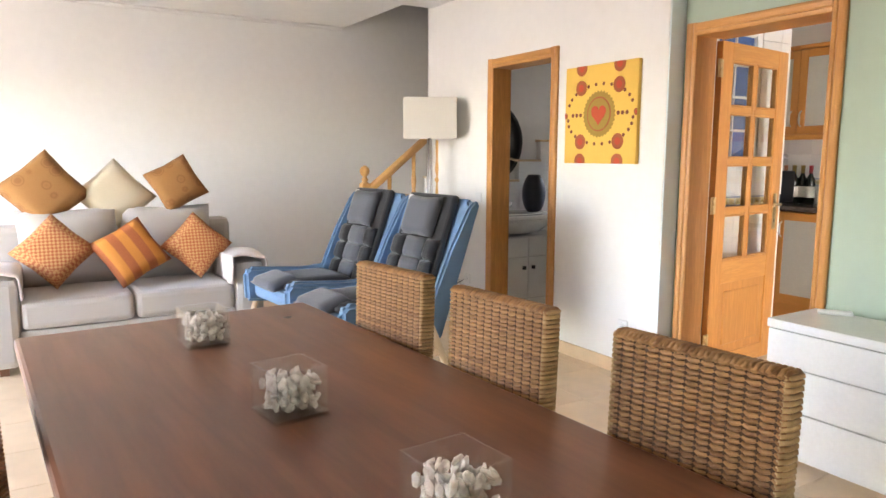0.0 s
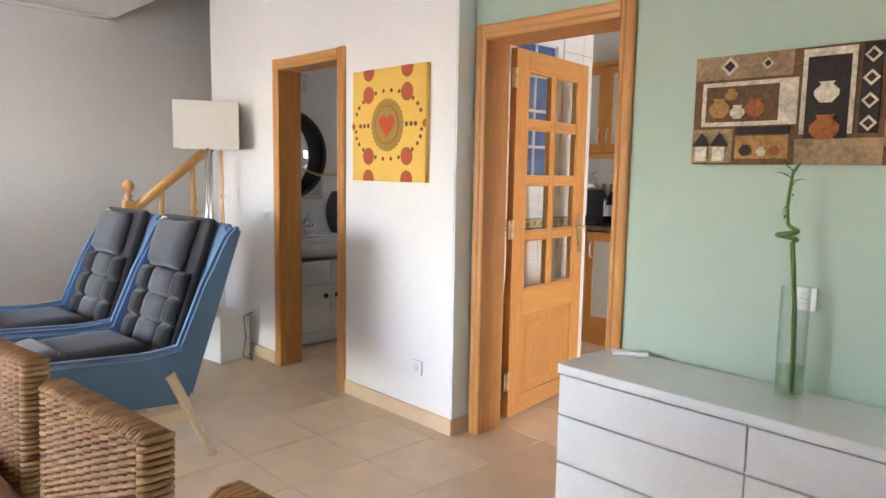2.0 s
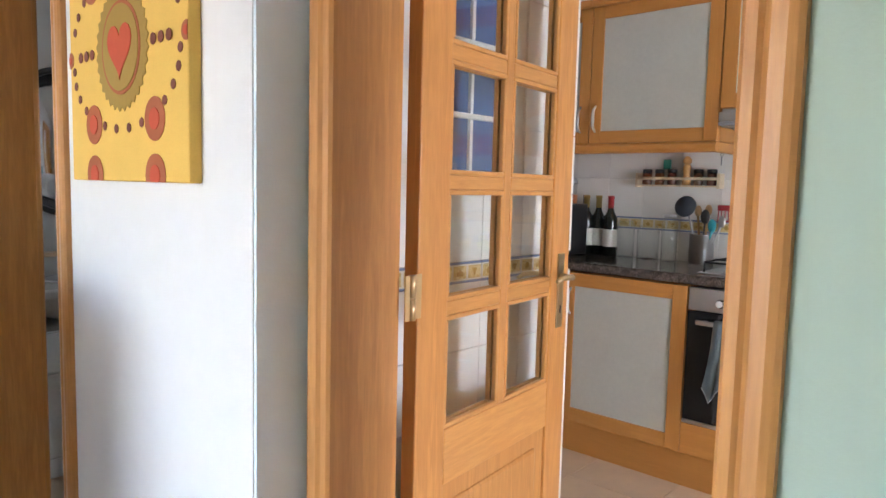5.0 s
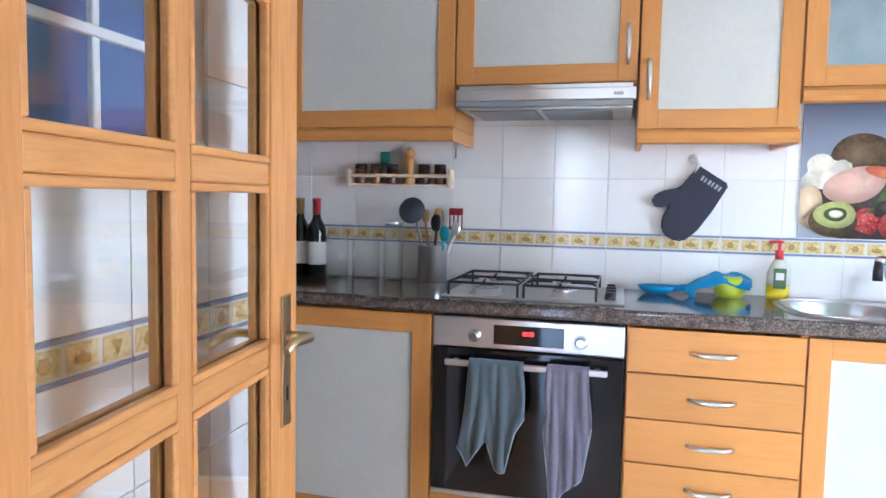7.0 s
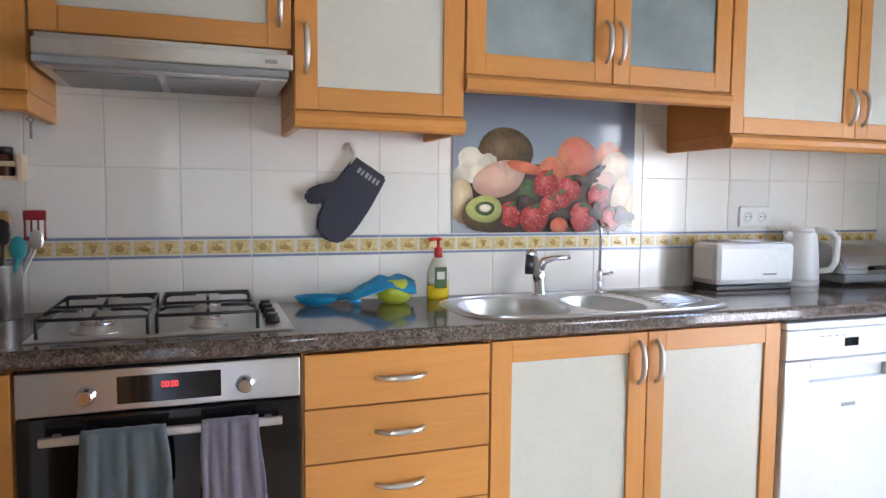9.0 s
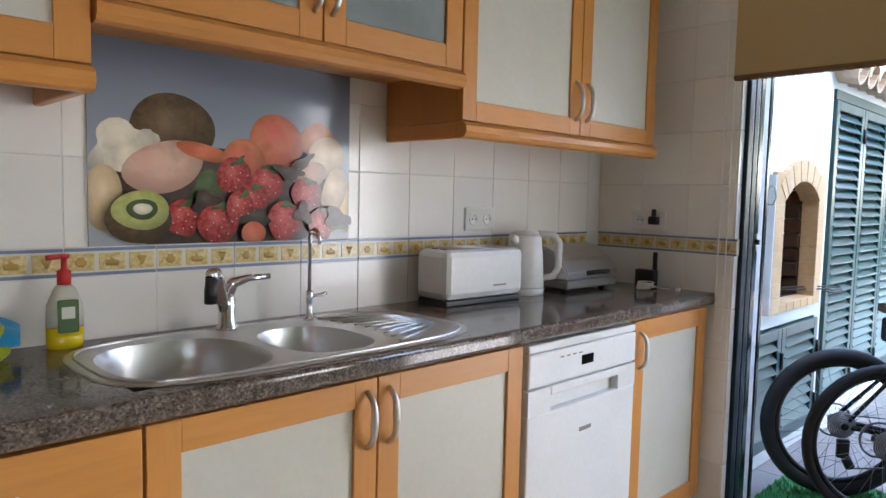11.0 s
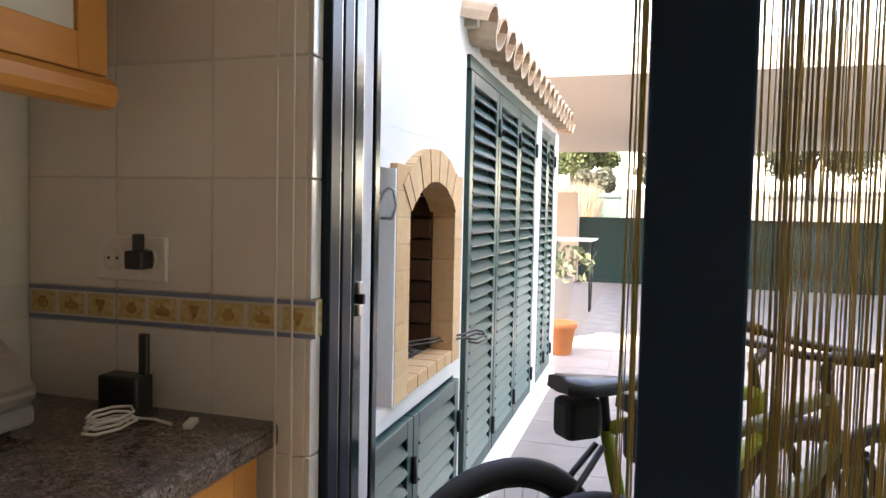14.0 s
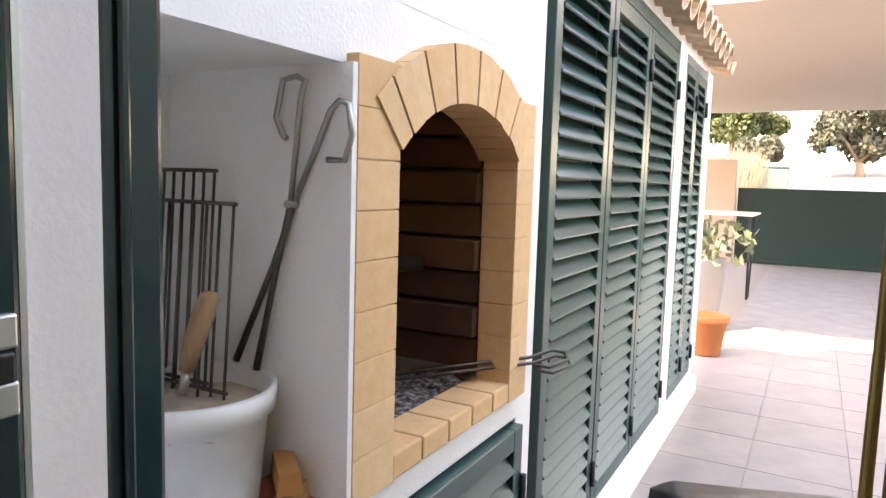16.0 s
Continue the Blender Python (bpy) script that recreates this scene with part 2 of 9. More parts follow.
def cushion(bm, w, d, h, m=None, power=0.35, cuts=10):
    """A stuffed pad, w by d, h thick at its middle, with pinched edges."""
    top, bot = {}, {}
    verts = []
    for i in range(cuts + 1):
        for j in range(cuts + 1):
            u, v = i / cuts * 2 - 1, j / cuts * 2 - 1
            rise = max(0.0, (1 - u ** 4) * (1 - v ** 4)) ** power * h / 2
            pinch = 1 - 0.06 * (1 - abs(u)) * abs(v) ** 3 - 0.06 * (1 - abs(v)) * abs(u) ** 3
            edge = i in (0, cuts) or j in (0, cuts)
            p = (u * w / 2 * pinch, v * d / 2 * pinch)
            top[i, j] = bm.verts.new((p[0], p[1], rise))
            bot[i, j] = top[i, j] if edge else bm.verts.new((p[0], p[1], -rise))
            verts += [top[i, j]] if edge else [top[i, j], bot[i, j]]
    for i in range(cuts):
        for j in range(cuts):
            for g, flip in ((top, False), (bot, True)):
                q = [g[i, j], g[i + 1, j], g[i + 1, j + 1], g[i, j + 1]]
                f = bm.faces.new(q[::-1] if flip else q)
                f.smooth = True
    if m is not None:
        bmesh.ops.transform(bm, matrix=m, verts=verts)
    return bm


def thing(name, label, category, at=(0, 0, 0), group="", turn=0.0):
    ob = tagged(new(name), label, category, group)
    ob.matrix_world = pose(at[0], at[1], at[2], 0, 0, turn)
    return ob


def part(name, bm, material, parent=None, label="", at=None):
    """Links a bmesh as one mesh object, under a thing or part where one is given."""
    me = bpy.data.meshes.new(name)
    bm.to_mesh(me)
    bm.free()
    me.materials.append(material)
    ob = new(name, me)
    if parent is not None:
        ob.parent = parent
    if at is not None:
        ob.matrix_basis = at
    if label:
        ob["label"] = label
    return ob


def setting(name, bm, material, label, category=""):
    return tagged(part(name, bm, material), label, category or name.split("_")[0], "", "structure")


def piece(name, mesh, parent, m):
    """One of many alike pieces that share a mesh."""
    ob = new(name, mesh)
    ob.parent = parent
    ob.matrix_basis = m
    return ob


def mesh_of(name, bm, material):
    me = bpy.data.meshes.new(name)
    bm.to_mesh(me)
    bm.free()
    me.materials.append(material)
    return me

# ---- the setting ----
CEIL = 2.56
Y_BATH, Y_DOOR, Y_BACK = -2.15, -2.03, 0.49          # white wall, green wall, tiled counter wall
X_WEST, X_EAST = -3.72, 3.22                          # living room's west wall, kitchen's east wall
X_STUB = -0.13                                        # kitchen wall behind the open door

setting("floor", solid(-5.2, 5.6, -8.1, 0.7, -0.2, -0.006), GROUT, "beige ceramic tiled floor with pale joints")
bm = solid(-5.2, 5.6, -8.1, -2.43, CEIL, CEIL + 0.15)
box(bm, -2.5, 5.6, -2.43, Y_BATH + 0.02, CEIL, CEIL + 0.15)
box(bm, -2.44, 3.6, Y_BATH + 0.02, 0.8, CEIL, CEIL + 0.15)
setting("ceiling", bm, CEILING, "plain white painted ceiling")
setting("wall_west", solid(X_WEST - 0.2, X_WEST, -8.1, 2.3, 0, 5.0), WHITE_WALL, "plain white painted wall behind the sofa", "wall")
bm = solid(-2.46, -1.602, Y_BATH, Y_BATH + 0.14, 0, CEIL)
box(bm, -0.898, 0.04, Y_BATH, Y_BATH + 0.14, 0, CEIL)
box(bm, -1.602, -0.898, Y_BATH, Y_BATH + 0.14, 1.992, CEIL)
setting("wall_bathroom", bm, WHITE_WALL, "white painted wall with the bathroom doorway", "wall")
D0, D1, DTOP = 0.135, 0.865, 1.97                     # kitchen doorway
bm = solid(0.04, D0 - 0.075, Y_DOOR, Y_DOOR + 0.2, 0, CEIL)
box(bm, D0 - 0.075, D0 - 0.022, Y_DOOR, Y_DOOR + 0.15, 0, CEIL)
box(bm, D1 + 0.02, 5.6, Y_DOOR, Y_DOOR + 0.2, 0, CEIL)
box(bm, D0 - 0.022, D1 + 0.02, Y_DOOR, Y_DOOR + 0.2, DTOP + 0.02, CEIL)
setting("wall_kitchen", bm, GREEN_WALL, "pale mint green painted wall with the kitchen doorway", "wall")
setting("wall_return", solid(0.041, 0.05, Y_BATH + 0.002, Y_DOOR + 0.0, 0, CEIL), PALE_BLUE, "narrow pale blue return of the wall", "wall")
# bathroom and stairwell
# small opening made up out of view for the bathroom lamp
bm = solid(-2.46, -2.08, 0.55, 0.7, 0, CEIL)
box(bm, -1.82, 0.0, 0.55, 0.7, 0, CEIL)
box(bm, -2.08, -1.82, 0.55, 0.7, 0, 1.32)
box(bm, -2.08, -1.82, 0.55, 0.7, 1.68, CEIL)
setting("wall_bathroom_back", bm, WHITE_WALL, "plain grey-white bathroom wall with a small opening added for a lamp", "wall")
setting("wall_stairwell", solid(-2.56, -2.46, Y_BATH, 2.3, 0, 5.0), WHITE_WALL, "plain white stairwell wall", "wall")
setting("wall_stairwell_end", solid(-3.72, -2.46, 2.3, 2.4, 0, 5.0), WHITE_WALL, "plain white stairwell end wall", "wall")
# unseen walls added above the ceiling to keep sky light out of the stairwell
setting("wall_stairwell_front", solid(X_WEST, -2.46, -2.53, -2.43, CEIL + 0.15, 5.0), WHITE_WALL, "unseen white stairwell wall above the ceiling, added against the sky", "wall")
setting("wall_stairwell_side", solid(-2.56, -2.46, -2.43, Y_BATH, CEIL + 0.15, 5.0), WHITE_WALL, "unseen white stairwell wall above the ceiling, added against the sky", "wall")
setting("ceiling_stairwell", solid(-3.9, -2.4, -2.53, 2.4, 5.0, 5.1), CEILING, "plain white stairwell ceiling", "ceiling")
# the rest of the living room, behind the camera, with its windows
bm = solid(-3.72, -2.3, -8.1, -8.0, 0, CEIL)
box(bm, -0.15, 5.6, -8.1, -8.0, 0, CEIL)
box(bm, -2.3, -0.15, -8.1, -8.0, 2.12, CEIL)
setting("wall_south", bm, WHITE_WALL, "plain white wall with a wide patio window opening", "wall")
bm = solid(5.5, 5.6, -8.1, -5.6, 0, CEIL)
box(bm, 5.5, 5.6, -3.2, Y_DOOR, 0, CEIL)
box(bm, 5.5, 5.6, -5.6, -3.2, 0, 0.5)
box(bm, 5.5, 5.6, -5.6, -3.2, 2.3, CEIL)
setting("wall_east", bm, WHITE_WALL, "plain white wall with a window opening", "wall")
# kitchen shell
setting("wall_north", solid(-1.4, X_EAST + 0.2, Y_BACK + 0.0022, Y_BACK + 0.2, 0, CEIL), WALL_GROUT, "white tiled kitchen wall above the worktop", "wall")
bm = solid(X_EAST + 0.0022, X_EAST + 0.16, -0.09, Y_BACK + 0.002, 0, CEIL)
box(bm, X_EAST + 0.008, X_EAST + 0.16, -1.85, -0.09, 2.16, CEIL)
setting("wall_kitchen_east", bm, WALL_GROUT, "white tiled kitchen wall beside the terrace door", "wall")
W0, W1, WZ0, WZ1 = -1.49, -1.11, 1.305, 2.09          # small blue window in the stub wall
bm = solid(X_STUB - 0.1, X_STUB - 0.008, -1.9, W0, 0, CEIL)
box(bm, X_STUB - 0.1, X_STUB - 0.008, W1, -0.76, 0, CEIL)
box(bm, X_STUB - 0.1, X_STUB - 0.008, W0, W1, 0, WZ0)
box(bm, X_STUB - 0.1, X_STUB - 0.008, W0, W1, WZ1, CEIL)
setting("wall_kitchen_stub", bm, WHITE_WALL, "white tiled wall with a small blue window", "wall")
setting("wall_kitchen_alcove", solid(-1.35, X_STUB - 0.1, -0.87, -0.77, 0, CEIL), WHITE_WALL, "plain white alcove wall", "wall")
setting("wall_kitchen_west", solid(-1.4, -1.3, -0.8, Y_BACK, 0, CEIL), WHITE_WALL, "plain white kitchen end wall", "wall")

# floor tiles: large ones in the living room and kitchen
tile_mesh = mesh_of("floor_tile", solid(-0.1985, 0.1985, -0.1985, 0.1985, -0.006, 0.0, 0.0), FLOOR_TILE)
floor_ob = bpy.data.objects["floor"]
floor_spots = []
for i in range(-13, 14):
    for j in range(-20, 2):
        floor_spots.append((0.2 + i * 0.4, -0.05 + j * 0.4))


def near_walk(p):
    return -2.2 < p[0] < 3.2 and -4.0 < p[1] < 0.3


for p in floor_spots:
    if near_walk(p):
        piece("tile", tile_mesh, floor_ob, pose(p[0], p[1], 0))
bm = bmesh.new()
for p in floor_spots:
    if not near_walk(p) and p[0] < 5.4 and -8 < p[1]:
        box(bm, p[0] - 0.1985, p[0] + 0.1985, p[1] - 0.1985, p[1] + 0.1985, -0.006, 0)
far_tiles = part("tiles", bm, FLOOR_TILE, floor_ob)
far_tiles["kind"] = "stuff"


def skirting(name, x0, x1, y0, y1):
    ob = setting(name, solid(x0, x1, y0, y1, 0, 0.085, 0.004), FLOOR_TILE, "beige tiled skirting", "baseboard")
    return ob


skirting("baseboard", -0.85, 0.055, Y_BATH - 0.014, Y_BATH)
skirting("baseboard", 0.041, 0.055, Y_BATH, Y_DOOR)
skirting("baseboard", -2.46, -1.66, Y_BATH - 0.014, Y_BATH)
skirting("baseboard", 0.93, 5.5, Y_DOOR - 0.014, Y_DOOR)
skirting("baseboard", X_WEST, X_WEST + 0.014, -8.0, -2.9)
setting("cornice", solid(X_WEST, X_WEST + 0.035, -8.0, -2.45, CEIL - 0.03, CEIL, 0.01), CEILING, "narrow white plaster cornice", "trim")


def door_frame(name, x0, x1, y0, y1, top, label, rebate=False):
    """Lining and moulded architrave round a doorway in a wall from y0 (front) to y1."""
    ob = tagged(new(name), label, "door frame", "", "structure")
    bm = bmesh.new()
    box(bm, x0 - 0.022, x0, y0, y1, 0, top + 0.022)
    if rebate:
        bm.free()
        bm = solid(x0 - 0.022, x0, y0, y1 - 0.045, 0, top + 0.022)
        box(bm, x0 - 0.07, x0 - 0.045, y1 - 0.045, y1, 0, top + 0.022)
    part("jamb", bm, OAK, ob)
    bm = bmesh.new()
    box(bm, x1, x1 + 0.022, y0, y1, 0, top + 0.022)
    part("jamb", bm, OAK, ob)
    part("head", solid(x0, x1, y0, y1, top, top + 0.022), OAK_X, ob)
    w = 0.068
    prof = [(0, 0), (0, 0.012), (0.006, 0.018), (0.02, 0.02), (0.026, 0.015), (0.034, 0.021), (0.052, 0.023), (0.062, 0.02), (w, 0.014), (w, 0)]
    for sign, yy in ((-1, y0), (1, y1)):
        for edge, dirn in ((x0, -1), (x1, 1)):
            if rebate and sign > 0 and dirn < 0:
                edge -= 0.047
            bm = bmesh.new()
            prism(bm, [(edge + dirn * (u - 0.002), yy + sign * v) for u, v in prof], "z", 0, top + w)
            part("architrave", bm, OAK, ob)
        bm = bmesh.new()
        prism(bm, [(yy + sign * v, top - 0.002 + u) for u, v in prof], "x", x0, x1)
        part("architrave", bm, OAK_X, ob)
    return ob


door_frame("door_1", D0, D1, Y_DOOR, Y_DOOR + 0.2, DTOP, "golden oak door frame round the kitchen doorway", True)
door_frame("door_2", -1.58, -0.92, Y_BATH, Y_BATH + 0.14, 1.97, "golden oak door frame round the bathroom doorway")


def glazed_door():
    """The kitchen door: eight panes over a raised panel, standing open; built along y from its hinge edge."""
    ob = thing("glazed_door", "golden oak kitchen door with eight panes, standing open", "door", (0.080, -1.771, 0.0), "", 6.25)
    w, h, t = 0.765, 1.975, 0.02
    s = 0.115
    zs = [0.70, 0.995, 1.295, 1.595, 1.875]
    part("stile", solid(-t, t, 0, s, 0.012, h, 0.003), OAK, ob)
    part("stile", solid(-t, t, w - s, w, 0.012, h, 0.003), OAK, ob)
    part("rail", solid(-t, t, s, w - s, zs[-1], h, 0.003), OAK_Y, ob)
    part("rail", solid(-t, t, s, w - s, 0.56, zs[0], 0.003), OAK_Y, ob)
    part("rail", solid(-t, t, s, w - s, 0.012, 0.115, 0.003), OAK_Y, ob)
    mid = w / 2
    part("mullion", solid(-t + 0.004, t - 0.004, mid - 0.018, mid + 0.018, zs[0], zs[-1], 0.004), OAK, ob)
    for z in zs[1:-1]:
        part("glazing_bar", solid(-t + 0.004, t - 0.004, s, mid - 0.018, z - 0.018, z + 0.018, 0.004), OAK_Y, ob)
        part("glazing_bar", solid(-t + 0.004, t - 0.004, mid + 0.018, w - s, z - 0.018, z + 0.018, 0.004), OAK_Y, ob)
    for k in range(4):
        z0, z1 = zs[k] + (0.018 if k else 0), zs[k + 1] - (0.018 if k < 3 else 0)
        for a, b in ((s, mid - 0.018), (mid + 0.018, w - s)):
            pane = part("pane", solid(-0.002, 0.002, a, b, z0, z1), GLASS, ob, "clear glass pane")
            pane.visible_shadow = False
            for side in (-1, 1):
                bm = bmesh.new()
                x = side * 0.010
                for q0, q1, r0, r1 in ((a, b, z0, z0 + 0.012), (a, b, z1 - 0.012, z1), (a, a + 0.012, z0 + 0.012, z1 - 0.012), (b - 0.012, b, z0 + 0.012, z1 - 0.012)):
                    box(bm, x - 0.007, x + 0.007, q0, q1, r0, r1, 0.003)
                part("bead", bm, OAK_Y, pane)
    bm = bmesh.new()
    box(bm, -0.012, 0.012, s, w - s, 0.115, 0.56)
    box(bm, -0.019, 0.019, s + 0.05, w - s - 0.05, 0.165, 0.51, 0.012)
    part("panel", bm, OAK, ob)
    for z in (0.22, 1.04, 1.82):
        bm = bmesh.new()
        tube(bm, [(t + 0.006, -0.028, z - 0.05), (t + 0.006, -0.028, z - 0.002)], 0.009, 10)
        tube(bm, [(t + 0.006, -0.028, z + 0.002), (t + 0.006, -0.028, z + 0.05)], 0.009, 10)
        box(bm, t, t + 0.003, -0.028, 0.010, z - 0.05, z + 0.05)
        box(bm, t + 0.004, t + 0.007, -0.052, -0.028, z - 0.05, z + 0.05)
        part("hinge", bm, BRASS, ob, "brass butt hinge")
    for side in (1, -1):
        bm = bmesh.new()
        box(bm, side * t, side * (t + 0.005), w - 0.078, w - 0.038, 0.86, 1.09, 0.002)
        plate = part("door_handle", bm, BRASS, ob, "brass handle on a long plate")
        bm = bmesh.new()
        x = side * (t + 0.045)
        tube(bm, [(side * t, w - 0.058, 1.02), (x, w - 0.058, 1.02), (x + side * 0.006, w - 0.075, 1.022), (x, w - 0.13, 1.024), (x, w - 0.165, 1.016)], [0.008, 0.008, 0.009, 0.008, 0.006], 10)
        part("lever", bm, BRASS, plate)
        part("keyhole", solid(side * (t + 0.0052), side * (t + 0.006), w - 0.061, w - 0.055, 0.905, 0.93), BLACK, plate)
    return ob


glazed_door()


def blue_window():
    ob = tagged(new("window_1"), "small blue glazed window with white glazing bars", "window", "", "structure")
    x = X_STUB - 0.03
    m = Mat("blue_glass", (0.055, 0.12, 0.30), 0.12)
    m.mottle(4, 0.35, 9)
    blue = m.m
    ys, zs = [W0, (W0 + W1) / 2, W1], [WZ0, 1.49, 1.70, 1.90, WZ1]
    for i in range(2):
        for k in range(4):
            part("pane", solid(x - 0.006, x, ys[i] + 0.004, ys[i + 1] - 0.004, zs[k] + 0.004, zs[k + 1] - 0.004), blue, ob, "blue glass pane")
    for k in range(5):
        part("glazing_bar", solid(x - 0.01, x + 0.012, W0, W1, zs[k] - 0.008, zs[k] + 0.008, 0.003), WHITE_PLASTIC, ob)
    for i in range(3):
        for k in range(4):
            part("glazing_bar", solid(x - 0.01, x + 0.011, ys[i] - 0.007, ys[i] + 0.007, zs[k] + 0.008, zs[k + 1] - 0.008, 0.003), WHITE_PLASTIC, ob)


blue_window()

# ---- kitchen ----
TOP = 0.94                                            # worktop
FRONT, UPPER = 0.0, 0.185                             # fronts of base and wall units


def bow_handle(parent, x, z, y, length, upright=True, material=NICKEL):
    bm = bmesh.new()
    pts = []
    for k in range(9):
        u = k / 8 * 2 - 1
        out = -0.028 * (1 - u ** 4)
        pts.append((x, y + out, z + u * length / 2) if upright else (x + u * length / 2, y + out, z))
    tube(bm, pts, [0.005] + [0.006 + 0.003 * (1 - abs(k / 4 - 1)) for k in range(1, 8)] + [0.005], 8)
    return part("handle", bm, material, parent, "satin bow handle")


def framed_front(parent, x0, x1, z0, z1, y, handle=None, glass=None, rail=0.065):
    """A framed cabinet door with an inset panel; handle is (x, z)."""
    door = new("door")
    door.parent = parent
    x0, x1, z0, z1 = x0 + 0.002, x1 - 0.002, z0 + 0.002, z1 - 0.002
    part("stile", solid(x0, x0 + rail, y - 0.02, y, z0, z1, 0.002), UNIT, door)
    part("stile", solid(x1 - rail, x1, y - 0.02, y, z0, z1, 0.002), UNIT, door)
    part("rail", solid(x0 + rail, x1 - rail, y - 0.02, y, z0, z0 + rail, 0.002), UNIT_X, door)
    part("rail", solid(x0 + rail, x1 - rail, y - 0.02, y, z1 - rail, z1, 0.002), UNIT_X, door)
    part("panel", solid(x0 + rail - 0.004, x1 - rail + 0.004, y - 0.012, y - 0.006, z0 + rail - 0.004, z1 - rail + 0.004), glass or PANEL, door)
    if handle:
        bow_handle(door, handle[0], handle[1], y - 0.02, 0.125)
    return door


def base_unit(name, label, x0, x1, fronts, group="base units"):
    ob = thing(name, label, "kitchen cabinet", group=group)
    bm = bmesh.new()
    box(bm, x0, x0 + 0.016, FRONT, Y_BACK, 0.15, 0.894)
    box(bm, x1 - 0.016, x1, FRONT, Y_BACK, 0.15, 0.894)
    box(bm, x0 + 0.016, x1 - 0.016, FRONT, Y_BACK, 0.15, 0.166)
    box(bm, x0 + 0.016, x1 - 0.016, Y_BACK - 0.01, Y_BACK, 0.166, 0.894)
    part("body", bm, UNIT, ob)
    part("plinth", solid(x0, x1, FRONT + 0.015, FRONT + 0.03, 0.0, 0.15), UNIT_X, ob, "wooden plinth board")
    fronts(ob)
    return ob


def drawers(ob):
    zs = [0.165, 0.335, 0.472, 0.61, 0.75, 0.888]
    for a, b in zip(zs, zs[1:]):
        d = part("drawer", solid(0.617, 1.106, FRONT - 0.02, FRONT, a + 0.002, b - 0.002, 0.002), UNIT_X, ob)
        bow_handle(d, 0.86, (a + b) / 2, FRONT - 0.02, 0.13, False)


XS = [-1.28, -0.62, 0.0, 0.613, 1.11, 1.604, 2.10, 2.668, 3.19]
base_unit("cabinet", "beech kitchen base cabinet with a cream panelled door", XS[0], XS[1], lambda o: framed_front(o, XS[0], XS[1], 0.16, 0.89, FRONT, (XS[1] - 0.05, 0.75)))
base_unit("cabinet", "beech base cabinet with a cream panelled door beside the oven", XS[1], XS[2], lambda o: framed_front(o, XS[1], XS[2], 0.16, 0.89, FRONT, (XS[1] + 0.05, 0.75)))
base_unit("drawer_unit", "beech drawer unit with five drawers and bow handles", XS[3], XS[4], drawers)


def sink_fronts(o):
    framed_front(o, XS[4], XS[5], 0.16, 0.89, FRONT, (XS[5] - 0.03, 0.80), rail=0.06)
    framed_front(o, XS[5], XS[6], 0.16, 0.89, FRONT, (XS[5] + 0.03, 0.80), rail=0.06)


base_unit("sink_cabinet", "beech base cabinet with two cream panelled doors under the sink", XS[4], XS[6], sink_fronts)
base_unit("cabinet", "narrow beech base cabinet with a cream panelled door", XS[7], XS[8], lambda o: framed_front(o, XS[7], XS[8], 0.16, 0.89, FRONT, (XS[7] + 0.035, 0.79)))


def worktop():
    """Granite slab with cut-outs for the two bowls of the sink."""
    ob = thing("worktop", "polished brown speckled granite worktop", "worktop")
    bm = bmesh.new()
    y0, y1 = -0.03, Y_BACK
    holes = [(1.105, 1.435, 0.015, 0.365), (1.455, 1.695, 0.025, 0.335)]
    box(bm, -1.29, holes[0][0], y0, y1, 0.896, TOP, 0.0)
    box(bm, holes[0][1], holes[1][0], y0, y1, 0.896, TOP)
    box(bm, holes[1][1], X_EAST, y0, y1, 0.896, TOP)
    for h in holes:
        box(bm, h[0], h[1], y0, h[2], 0.896, TOP)
        box(bm, h[0], h[1], h[3], y1, 0.896, TOP)
    bmesh.ops.remove_doubles(bm, verts=bm.verts[:], dist=1e-5)
    part("slab", bm, GRANITE, ob)
    bm = bmesh.new()
    tube(bm, [(-1.29, y0 + 0.002, TOP - 0.012), (X_EAST, y0 + 0.002, TOP - 0.012)], 0.0121, 12)
    tube(bm, [(-1.29, y0 + 0.002, 0.908), (X_EAST, y0 + 0.002, 0.908)], 0.0121, 12)
    box(bm, -1.29, X_EAST, y0 - 0.010, y0 + 0.002, 0.908, TOP - 0.012)
    part("rounded_edge", bm, GRANITE, ob)


worktop()


def oval(cx, cy, rx, ry, n=28, power=2.6):
    pts = []
    for k in range(n):
        a = k * math.tau / n
        c, s = math.cos(a), math.sin(a)
        pts.append((cx + rx * math.copysign(abs(c) ** (2 / power), c), cy + ry * math.copysign(abs(s) ** (2 / power), s)))
    return pts


